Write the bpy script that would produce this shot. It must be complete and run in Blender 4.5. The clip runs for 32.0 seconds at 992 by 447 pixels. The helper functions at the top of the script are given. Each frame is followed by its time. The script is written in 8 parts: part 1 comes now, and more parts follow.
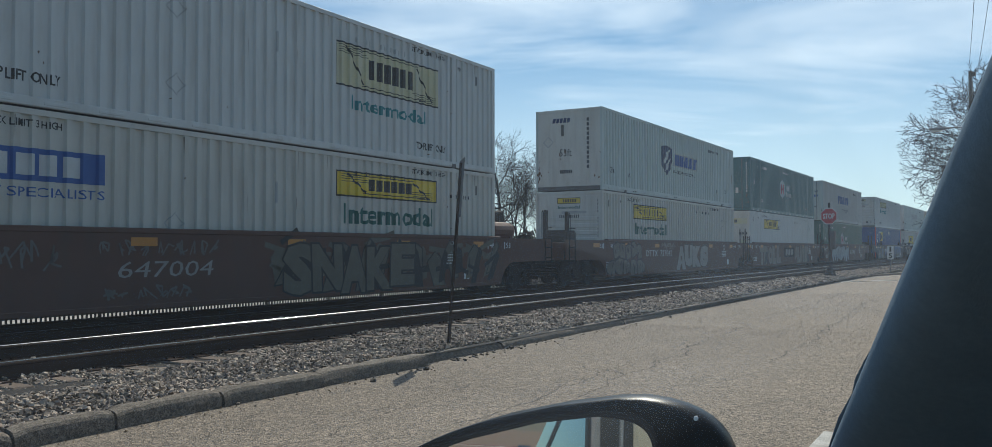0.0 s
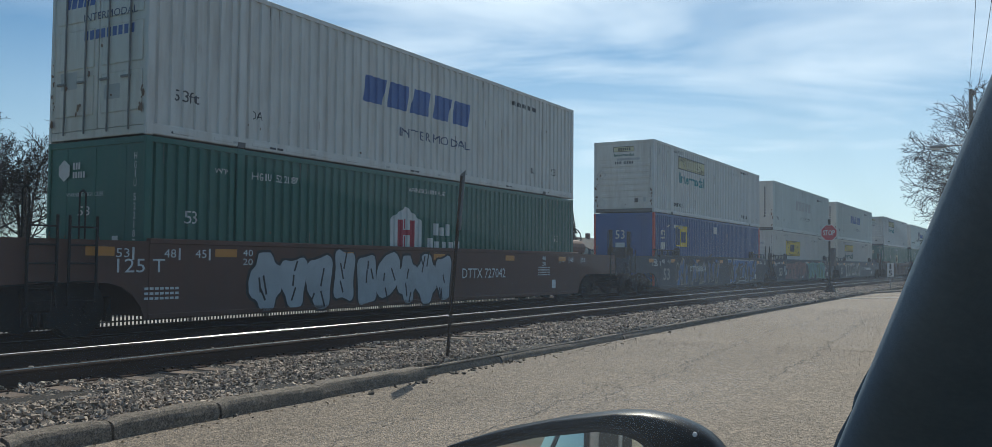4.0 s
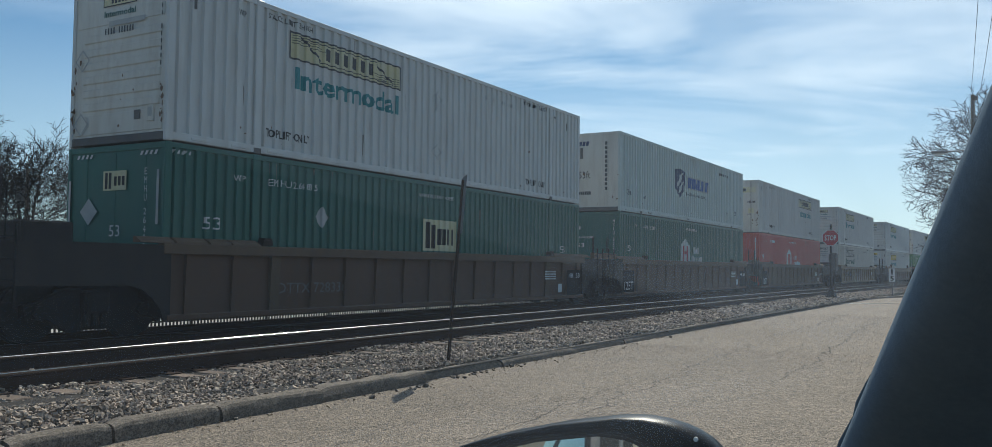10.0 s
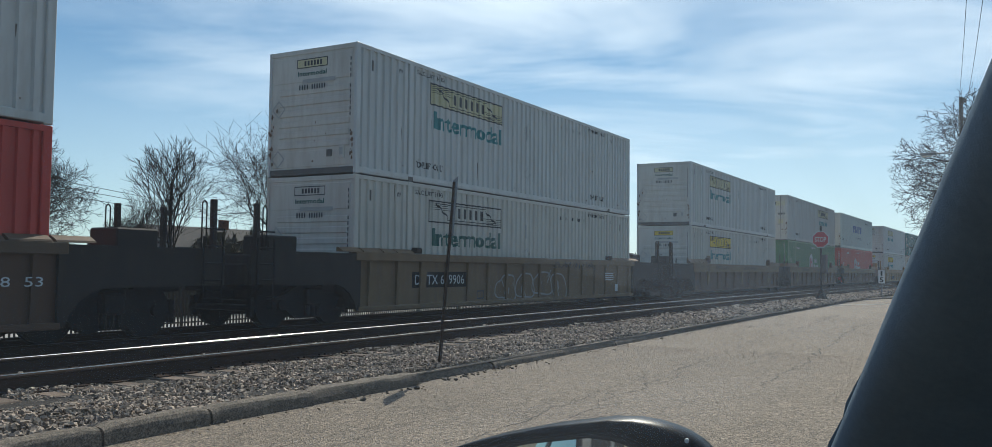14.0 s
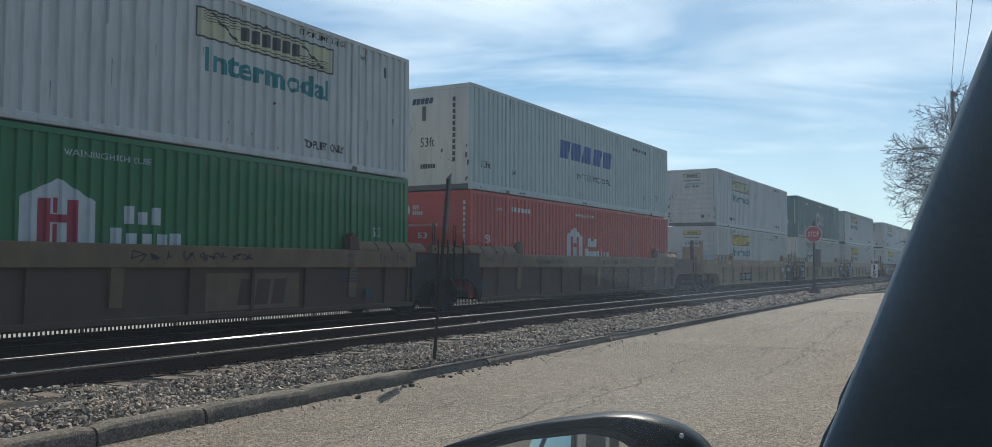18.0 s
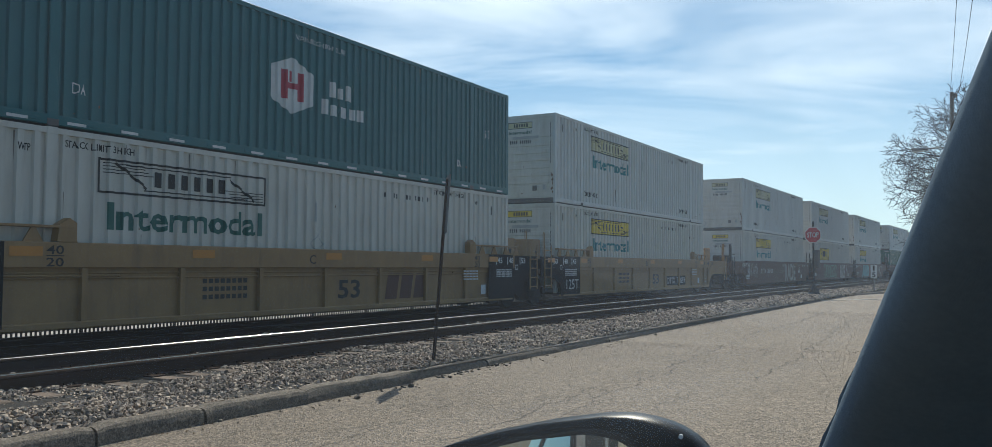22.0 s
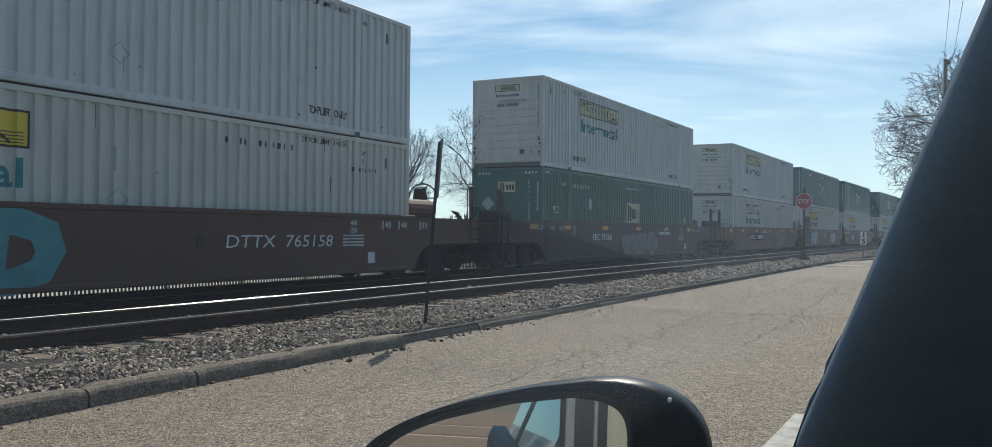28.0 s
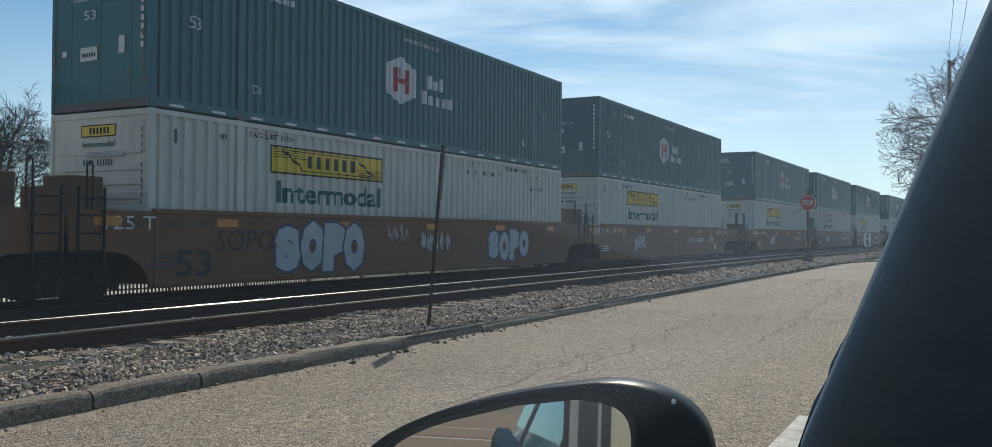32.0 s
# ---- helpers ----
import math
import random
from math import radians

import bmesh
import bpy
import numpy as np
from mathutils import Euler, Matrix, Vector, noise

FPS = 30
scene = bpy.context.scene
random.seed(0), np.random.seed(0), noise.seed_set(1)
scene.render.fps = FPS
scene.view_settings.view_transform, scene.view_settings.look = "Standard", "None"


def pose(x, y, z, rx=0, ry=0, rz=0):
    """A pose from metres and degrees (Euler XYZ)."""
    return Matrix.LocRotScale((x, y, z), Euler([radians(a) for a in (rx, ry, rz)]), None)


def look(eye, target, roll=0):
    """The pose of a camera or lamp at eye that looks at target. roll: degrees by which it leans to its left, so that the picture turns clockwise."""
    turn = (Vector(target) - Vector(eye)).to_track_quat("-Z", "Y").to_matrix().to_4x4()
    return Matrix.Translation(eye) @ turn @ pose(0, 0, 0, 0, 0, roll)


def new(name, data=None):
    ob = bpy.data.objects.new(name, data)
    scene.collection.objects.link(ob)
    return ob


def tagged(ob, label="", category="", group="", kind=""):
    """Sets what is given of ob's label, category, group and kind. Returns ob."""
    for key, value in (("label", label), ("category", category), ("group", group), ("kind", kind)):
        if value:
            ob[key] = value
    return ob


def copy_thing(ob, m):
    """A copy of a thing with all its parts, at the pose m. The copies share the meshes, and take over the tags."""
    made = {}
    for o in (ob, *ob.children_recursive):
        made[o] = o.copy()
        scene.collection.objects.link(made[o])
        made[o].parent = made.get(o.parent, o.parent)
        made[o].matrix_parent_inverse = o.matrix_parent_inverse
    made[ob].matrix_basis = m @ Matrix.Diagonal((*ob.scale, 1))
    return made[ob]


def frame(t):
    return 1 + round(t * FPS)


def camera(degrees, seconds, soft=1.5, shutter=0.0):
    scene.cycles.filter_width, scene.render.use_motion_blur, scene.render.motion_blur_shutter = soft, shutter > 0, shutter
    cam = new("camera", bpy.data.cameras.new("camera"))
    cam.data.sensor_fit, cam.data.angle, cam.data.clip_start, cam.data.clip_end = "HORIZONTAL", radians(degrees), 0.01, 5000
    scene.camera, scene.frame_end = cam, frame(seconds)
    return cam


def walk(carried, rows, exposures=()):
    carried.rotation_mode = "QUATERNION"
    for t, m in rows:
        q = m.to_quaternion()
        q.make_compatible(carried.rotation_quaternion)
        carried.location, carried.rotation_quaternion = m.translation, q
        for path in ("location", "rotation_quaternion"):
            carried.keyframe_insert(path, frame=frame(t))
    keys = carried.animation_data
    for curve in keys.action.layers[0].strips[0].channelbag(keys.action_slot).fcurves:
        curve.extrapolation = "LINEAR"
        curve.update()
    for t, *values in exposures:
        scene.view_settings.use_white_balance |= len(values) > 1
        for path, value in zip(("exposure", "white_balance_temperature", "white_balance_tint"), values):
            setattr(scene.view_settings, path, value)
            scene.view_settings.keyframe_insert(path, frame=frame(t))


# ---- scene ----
# A freight train of stacked containers passes a parked car on a street beside the line.
# x runs along the track, y across it, z up; the road surface is z = 0.

EYE = (0.0, 0.0, 1.42)
LENS = 58.55
# seconds, heading from +x towards +y, tilt up, lean: degrees
TURNS = [
    (0, 29.67, 1.64, -0.06),
    (0.5, 29.68, 1.78, 0.10),
    (1, 29.81, 1.93, 0.17),
    (1.5, 29.90, 2.08, 0.24),
    (2, 29.95, 2.20, 0.34),
    (2.5, 29.99, 2.35, 0.40),
    (3, 30.00, 2.46, 0.42),
    (3.5, 29.67, 2.51, 0.49),
    (5.5, 29.79, 2.50, 0.54),
    (6, 29.85, 2.50, 0.50),
    (6.5, 29.76, 2.51, 0.48),
    (7, 29.79, 2.53, 0.54),
    (7.5, 29.82, 2.57, 0.58),
    (8, 29.76, 2.59, 0.60),
    (8.5, 29.76, 2.63, 0.62),
    (9, 29.71, 2.69, 0.66),
    (9.5, 29.76, 2.73, 0.66),
    (10, 29.77, 2.77, 0.68),
    (10.5, 29.70, 2.81, 0.66),
    (11, 29.71, 2.87, 0.68),
    (11.5, 29.77, 2.95, 0.72),
    (12, 29.70, 2.97, 0.74),
    (12.5, 29.74, 2.97, 0.72),
    (13, 29.71, 2.96, 0.74),
    (13.5, 29.48, 2.92, 0.71),
    (14, 29.20, 2.90, 0.61),
    (14.5, 29.18, 2.83, 0.48),
    (16.5, 28.81, 2.68, 0.33),
    (17, 28.71, 2.68, 0.31),
    (17.5, 28.75, 2.68, 0.31),
    (18, 28.79, 2.70, 0.20),
    (18.5, 28.79, 2.71, 0.20),
    (19, 28.76, 2.71, 0.20),
    (19.5, 28.84, 2.71, 0.17),
    (20, 28.90, 2.73, 0.24),
    (20.5, 28.96, 2.73, 0.21),
    (21, 28.90, 2.73, 0.24),
    (21.5, 28.84, 2.73, 0.24),
    (22, 28.76, 2.73, 0.26),
    (22.5, 28.81, 2.62, 0.33),
    (23, 28.74, 2.34, 0.50),
    (23.5, 28.50, 1.74, 0.59),
    (24, 28.28, 1.35, 0.69),
    (24.5, 28.19, 1.19, 0.69),
    (25, 28.05, 0.97, 0.76),
    (25.5, 28.06, 0.71, 0.79),
    (27.5, 28.15, 0.44, 0.60),
    (28, 28.22, 0.44, 0.58),
    (28.5, 28.35, 0.42, 0.52),
    (29, 28.46, 0.46, 0.56),
    (29.5, 28.47, 0.47, 0.50),
    (30, 28.58, 0.49, 0.49),
    (30.5, 28.54, 0.52, 0.58),
    (31, 28.60, 0.53, 0.54),
    (31.5, 28.50, 0.54, 0.49),
    (32, 28.44, 0.56, 0.52),
]


def aim(heading, tilt, lean):
    h, p = radians(heading), radians(tilt)
    way = Vector((math.cos(h) * math.cos(p), math.sin(h) * math.cos(p), math.sin(p)))
    return look(EYE, Vector(EYE) + way, lean)


cam = camera(LENS, 32.0, soft=0.5)
walk(cam, [(t, aim(a, b, c)) for t, a, b, c in TURNS], exposures=[(0, 0.22, 5900, 7.5), (6, 0.24, 5900, 7.5), (18, 0.29, 5940, 7.5), (24, 0.36, 5980, 7.5), (32, 0.35, 6000, 7.5)])

# ---------------------------------------------------------------- world, sun
SUN_AZ, SUN_EL = 16.5, 44.0     # heading from +x towards +y, height: degrees
world = bpy.data.worlds.new("sky")
scene.world = world
world.use_nodes = True


def nodes_of(tree):
    tree.nodes.clear()

    def add(kind, **values):
        n = tree.nodes.new(kind)
        for key, value in values.items():
            if key in n.inputs:
                n.inputs[key].default_value = value
        return n
    return add, tree.links.new


def build_sky():
    add, link = nodes_of(world.node_tree)
    sky = add("ShaderNodeTexSky")
    sky.sky_type = "NISHITA"
    sky.sun_disc = False
    sky.sun_elevation = radians(SUN_EL)
    sky.sun_rotation = radians(90 - SUN_AZ)
    sky.air_density, sky.dust_density, sky.ozone_density = 1.0, 0.25, 1.5
    # thin streaks of high cloud all over the sky
    co = add("ShaderNodeTexCoord")
    sep = add("ShaderNodeSeparateXYZ")
    link(co.outputs["Generated"], sep.inputs[0])
    up = add("ShaderNodeMath")
    up.operation = "ADD"
    up.inputs[1].default_value = 0.16
    link(sep.outputs["Z"], up.inputs[0])
    dome = []
    for axis in ("X", "Y"):
        d = add("ShaderNodeMath")
        d.operation = "DIVIDE"
        link(sep.outputs[axis], d.inputs[0])
        link(up.outputs[0], d.inputs[1])
        dome.append(d)
    flat = add("ShaderNodeCombineXYZ")
    link(dome[0].outputs[0], flat.inputs[0])
    link(dome[1].outputs[0], flat.inputs[1])
    turn = add("ShaderNodeMapping")
    turn.vector_type = "TEXTURE"
    turn.inputs["Rotation"].default_value = (0, 0, radians(118))
    turn.inputs["Scale"].default_value = (1.0, 0.5, 1.0)
    link(flat.outputs[0], turn.inputs[0])
    n1 = add("ShaderNodeTexNoise", Scale=0.8, Detail=8.0, Roughness=0.56, Distortion=0.5)
    n2 = add("ShaderNodeTexNoise", Scale=0.28, Detail=3.0, Roughness=0.5)
    link(turn.outputs[0], n1.inputs["Vector"])
    link(flat.outputs[0], n2.inputs["Vector"])
    both = add("ShaderNodeMath")
    both.operation = "MULTIPLY_ADD"
    both.inputs[1].default_value = 0.55
    link(n2.outputs["Fac"], both.inputs[0])
    link(n1.outputs["Fac"], both.inputs[2])
    ramp = add("ShaderNodeValToRGB")
    ramp.color_ramp.elements[0].position = 0.60
    ramp.color_ramp.elements[1].position = 0.93
    link(both.outputs[0], ramp.inputs[0])
    # cloud scatters most light forward, so it is brighter on the sun's side
    dot = add("ShaderNodeVectorMath")
    dot.operation = "DOT_PRODUCT"
    h, e = radians(SUN_AZ), radians(SUN_EL)
    dot.inputs[1].default_value = (math.cos(h) * math.cos(e), math.sin(h) * math.cos(e), math.sin(e))
    link(co.outputs["Generated"], dot.inputs[0])
    glow = add("ShaderNodeMapRange")
    glow.inputs["From Min"].default_value, glow.inputs["From Max"].default_value = -0.2, 1.0
    glow.inputs["To Min"].default_value, glow.inputs["To Max"].default_value = 0.7, 1.15
    link(dot.outputs["Value"], glow.inputs[0])
    white = add("ShaderNodeVectorMath")
    white.operation = "SCALE"
    white.inputs[0].default_value = (14.9, 15.2, 14.9)
    link(glow.outputs[0], white.inputs["Scale"])
    cover = add("ShaderNodeMapRange")
    cover.inputs["From Min"].default_value, cover.inputs["From Max"].default_value = 0.64, 0.95
    cover.inputs["To Min"].default_value, cover.inputs["To Max"].default_value = 0.10, 1.15
    link(dot.outputs["Value"], cover.inputs[0])
    veil = add("ShaderNodeMath")
    veil.operation = "MULTIPLY"
    link(ramp.outputs[0], veil.inputs[0])
    link(cover.outputs[0], veil.inputs[1])
    # pale haze low over the land, thickest on the sun's side
    low = add("ShaderNodeMapRange")
    low.interpolation_type = "SMOOTHSTEP"
    low.inputs["From Min"].default_value, low.inputs["From Max"].default_value = 0.0, 0.30
    low.inputs["To Min"].default_value, low.inputs["To Max"].default_value = 0.72, 0.0
    link(sep.outputs["Z"], low.inputs[0])
    side = add("ShaderNodeMapRange")
    side.inputs["From Min"].default_value, side.inputs["From Max"].default_value = 0.3, 0.95
    side.inputs["To Min"].default_value, side.inputs["To Max"].default_value = 0.12, 1.0
    link(dot.outputs["Value"], side.inputs[0])
    haze = add("ShaderNodeMath")
    haze.operation = "MULTIPLY"
    link(low.outputs[0], haze.inputs[0])
    link(side.outputs[0], haze.inputs[1])
    either = add("ShaderNodeMath")
    either.operation = "MAXIMUM"
    link(veil.outputs[0], either.inputs[0])
    link(haze.outputs[0], either.inputs[1])
    mix = add("ShaderNodeMix")
    mix.data_type = "RGBA"
    link(white.outputs[0], mix.inputs["B"])
    link(either.outputs[0], mix.inputs["Factor"])
    cast = add("ShaderNodeVectorMath")
    cast.operation = "MULTIPLY"
    cast.inputs[1].default_value = (0.68, 0.945, 1.04)
    link(sky.outputs[0], cast.inputs[0])
    link(cast.outputs[0], mix.inputs["A"])
    bg = add("ShaderNodeBackground", Strength=0.06)
    link(mix.outputs["Result"], bg.inputs[0])
    out = add("ShaderNodeOutputWorld")
    link(bg.outputs[0], out.inputs[0])


build_sky()
sun_data = bpy.data.lights.new("sun", "SUN")
sun_data.energy, sun_data.angle, sun_data.color = 3.2, radians(0.53), (1.0, 0.86, 0.68)
sun = new("sun", sun_data)
sun_way = Vector((math.cos(radians(SUN_AZ)) * math.cos(radians(SUN_EL)),
                  math.sin(radians(SUN_AZ)) * math.cos(radians(SUN_EL)), math.sin(radians(SUN_EL))))
sun.matrix_world = look(sun_way * 50, (0, 0, 0))

# ---------------------------------------------------------------- materials
PAINTS = {}


def surface(name, col, rough=0.6, metal=0.0, var=0.18, scale=2.0, dirt=None, dirty=0.0, streak=1.0,
            bump=0.0, bump_scale=60.0, per_piece=0.0, island=False, spec=0.5, coat=0.0):
    """A plain material: base colour with broad and fine variation, dirt in streaks, fine relief."""
    if name in PAINTS:
        return PAINTS[name]
    m = bpy.data.materials.new(name)
    m.use_nodes = True
    add, link = nodes_of(m.node_tree)
    out = add("ShaderNodeOutputMaterial")
    b = add("ShaderNodeBsdfPrincipled", Roughness=rough, Metallic=metal)
    b.inputs["Specular IOR Level"].default_value = spec
    b.inputs["Coat Weight"].default_value = coat
    link(b.outputs[0], out.inputs[0])
    co = add("ShaderNodeTexCoord")
    big = add("ShaderNodeTexNoise", Scale=scale, Detail=5.0, Roughness=0.6)
    link(co.outputs["Object"], big.inputs["Vector"])
    fine = add("ShaderNodeTexNoise", Scale=scale * 22, Detail=3.0)
    link(co.outputs["Object"], fine.inputs["Vector"])
    s = add("ShaderNodeMath")
    s.operation = "MULTIPLY_ADD"
    s.inputs[1].default_value = 0.5
    link(fine.outputs["Fac"], s.inputs[0])
    link(big.outputs["Fac"], s.inputs[2])
    level = add("ShaderNodeMapRange")
    level.inputs["From Min"].default_value, level.inputs["From Max"].default_value = 0.45, 1.05
    level.inputs["To Min"].default_value, level.inputs["To Max"].default_value = 1 - var, 1 + var
    link(s.outputs[0], level.inputs[0])
    tone = add("ShaderNodeVectorMath")
    tone.operation = "SCALE"
    tone.inputs[0].default_value = col[:3]
    link(level.outputs[0], tone.inputs["Scale"])
    colour = tone.outputs[0]
    if per_piece:
        if island:
            rnd = add("ShaderNodeNewGeometry").outputs["Random Per Island"]
        else:
            rnd = add("ShaderNodeObjectInfo").outputs["Random"]
        lv = add("ShaderNodeMapRange")
        lv.inputs["To Min"].default_value, lv.inputs["To Max"].default_value = 1 - per_piece, 1 + per_piece
        link(rnd, lv.inputs[0])
        t2 = add("ShaderNodeVectorMath")
        t2.operation = "SCALE"
        link(colour, t2.inputs[0])
        link(lv.outputs[0], t2.inputs["Scale"])
        colour = t2.outputs[0]
    if dirty:
        mp = add("ShaderNodeMapping")
        mp.inputs["Scale"].default_value = (3.2, 3.2, 3.2 / (1 + 6 * streak))
        link(co.outputs["Object"], mp.inputs[0])
        dn = add("ShaderNodeTexNoise", Scale=1.4, Detail=8.0, Roughness=0.68)
        link(mp.outputs[0], dn.inputs["Vector"])
        dr = add("ShaderNodeMapRange")
        dr.inputs["From Min"].default_value, dr.inputs["From Max"].default_value = 0.46, 0.78
        dr.inputs["To Max"].default_value = dirty
        link(dn.outputs["Fac"], dr.inputs[0])
        mx = add("ShaderNodeMix")
        mx.data_type = "RGBA"
        mx.inputs["B"].default_value = (*(dirt or (0.12, 0.08, 0.05)), 1)
        link(dr.outputs[0], mx.inputs["Factor"])
        link(colour, mx.inputs["A"])
        colour = mx.outputs["Result"]
    link(colour, b.inputs["Base Color"])
    if bump:
        bn = add("ShaderNodeTexNoise", Scale=bump_scale, Detail=6.0, Roughness=0.65)
        link(co.outputs["Object"], bn.inputs["Vector"])
        bu = add("ShaderNodeBump", Strength=bump, Distance=0.02)
        link(bn.outputs["Fac"], bu.inputs["Height"])
        link(bu.outputs[0], b.inputs["Normal"])
    PAINTS[name] = m
    return m


WHITE = surface("white container paint", (0.59, 0.60, 0.592), 0.5, var=0.05, dirt=(0.28, 0.23, 0.17), dirty=0.36)
WHITE_OLD = surface("aged white container paint", (0.60, 0.60, 0.58), 0.6, var=0.07, dirt=(0.24, 0.17, 0.11), dirty=0.42)
CREAM = surface("off-white end wall paint", (0.62, 0.605, 0.56), 0.5, var=0.05, dirt=(0.25, 0.18, 0.12), dirty=0.4)
WARM = surface("yellowed white container paint", (0.58, 0.56, 0.51), 0.55, var=0.06, dirt=(0.28, 0.22, 0.15), dirty=0.35)
MINT = surface("pale grey-green container paint", (0.50, 0.56, 0.545), 0.5, var=0.06, dirt=(0.27, 0.24, 0.18), dirty=0.32)
GREEN = surface("dark green container paint", (0.008, 0.100, 0.076), 0.42, var=0.10, dirt=(0.10, 0.12, 0.10), dirty=0.25)
TEAL = surface("teal green container paint", (0.008, 0.108, 0.122), 0.42, var=0.10, dirt=(0.08, 0.12, 0.12), dirty=0.25)
LEAF = surface("mid green container paint", (0.025, 0.165, 0.050), 0.45, var=0.10, dirt=(0.10, 0.12, 0.08), dirty=0.25)
RED = surface("red container paint", (0.50, 0.050, 0.035), 0.5, var=0.10, dirt=(0.20, 0.07, 0.05), dirty=0.4)
BLUE = surface("blue container paint", (0.004, 0.060, 0.235), 0.45, var=0.10, dirt=(0.06, 0.08, 0.14), dirty=0.3)
STEEL_DARK = surface("dark grey steel", (0.10, 0.10, 0.10), 0.6, metal=0.2, dirt=(0.16, 0.10, 0.06), dirty=0.4)
CAR_RED = surface("red-brown well car paint", (0.105, 0.049, 0.034), 0.7, dirt=(0.07, 0.05, 0.04), dirty=0.65)
CAR_BROWN = surface("brown well car paint", (0.115, 0.062, 0.036), 0.75, dirt=(0.07, 0.055, 0.045), dirty=0.65)
CAR_TAN = surface("tan well car paint", (0.20, 0.128, 0.066), 0.7, dirt=(0.09, 0.065, 0.05), dirty=0.6)
CAR_YELLOW = surface("yellow well car paint", (0.31, 0.188, 0.080), 0.65, dirt=(0.16, 0.10, 0.06), dirty=0.6)
CAR_BLACK = surface("blue-black well car paint", (0.009, 0.023, 0.045), 0.6, dirt=(0.035, 0.036, 0.040), dirty=0.45, spec=0.3)
CAR_ORANGE = surface("orange-brown well car paint", (0.156, 0.075, 0.029), 0.7, dirt=(0.09, 0.06, 0.045), dirty=0.55)
CAR_MAROON = surface("maroon well car paint", (0.042, 0.02, 0.017), 0.65, dirt=(0.05, 0.04, 0.035), dirty=0.6)
IRON = surface("oily black running gear", (0.014, 0.014, 0.014), 0.75, dirt=(0.032, 0.026, 0.021), dirty=0.4, spec=0.3)
END_DARK = surface("grimy dark end steel", (0.030, 0.026, 0.023), 0.75, dirt=(0.06, 0.045, 0.035), dirty=0.5, spec=0.3)
CHORD_DULL = surface("dull brown rail paint", (0.125, 0.080, 0.047), 0.75, dirt=(0.07, 0.055, 0.045), dirty=0.6)
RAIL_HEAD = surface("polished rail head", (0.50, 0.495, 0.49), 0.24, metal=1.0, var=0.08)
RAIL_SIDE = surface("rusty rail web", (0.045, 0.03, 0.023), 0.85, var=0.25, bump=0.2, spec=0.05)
# darkened copy of the rail head: the train's shade is put into the colour
RAIL_SHADE = surface("dull shaded rail head", (0.07, 0.06, 0.05), 0.6, metal=0.4, var=0.2)
TIE = surface("weathered wooden sleeper", (0.165, 0.122, 0.092), 0.9, var=0.25, scale=5, per_piece=0.25, dirt=(0.10, 0.08, 0.06), dirty=0.35, streak=0, bump=0.5)
STONE = surface("grey ballast stone", (0.335, 0.27, 0.207), 0.9, var=0.22, scale=9, per_piece=0.8, island=True, bump=0.15)
# far darker than the stones on it, which keeps the gaps between them dark
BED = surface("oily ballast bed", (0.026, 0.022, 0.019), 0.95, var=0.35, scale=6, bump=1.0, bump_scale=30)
EARTH = surface("dry winter ground", (0.12, 0.105, 0.065), 0.95, var=0.3, scale=0.4, bump=0.6, bump_scale=8)
PALE = surface("pale gravel lot", (0.42, 0.40, 0.37), 0.95, var=0.15, scale=0.8, bump=0.4)
LINE = surface("worn white road paint", (0.50, 0.48, 0.44), 0.85, var=0.3, scale=6, dirt=(0.18, 0.15, 0.12), dirty=0.9, streak=0, bump=0.4)
GALV = surface("galvanised steel post", (0.20, 0.20, 0.20), 0.55, metal=0.6, dirt=(0.16, 0.10, 0.06), dirty=0.3)
SIGN_BACK = surface("bare aluminium sign back", (0.20, 0.21, 0.22), 0.55, metal=0.5)
SIGN_RED = surface("faded red sign face", (0.52, 0.035, 0.05), 0.5, var=0.06)
SIGN_WHITE = surface("white sign face", (0.75, 0.75, 0.74), 0.5, var=0.04)
BLACK = surface("black lettering", (0.02, 0.02, 0.022), 0.6, var=0.1)
BARK = surface("grey-brown bark", (0.024, 0.021, 0.020), 0.95, var=0.3, scale=3, bump=0.6, bump_scale=20)
PLASTIC = surface("charcoal grained car plastic", (0.009, 0.010, 0.011), 0.33, var=0.12, bump=0.05, bump_scale=900, spec=0.14)
# dark cloth raised to a pale blue-grey: the flare over the pillar is painted in
TRIM = surface("dark grey pillar cloth", (0.20, 0.265, 0.325), 0.95, var=0.15, scale=8, bump=0.25, bump_scale=500, spec=0.0)
CAR_PAINT = surface("dark blue metallic car paint", (0.010, 0.018, 0.028), 0.5, var=0.05, spec=0.08)
MIRROR = surface("silvered mirror glass", (0.88, 0.9, 0.9), 0.012, metal=1.0, var=0.0)
DARK_GLASS = surface("tinted side window", (0.02, 0.055, 0.07), 0.04, var=0.0, spec=0.12)


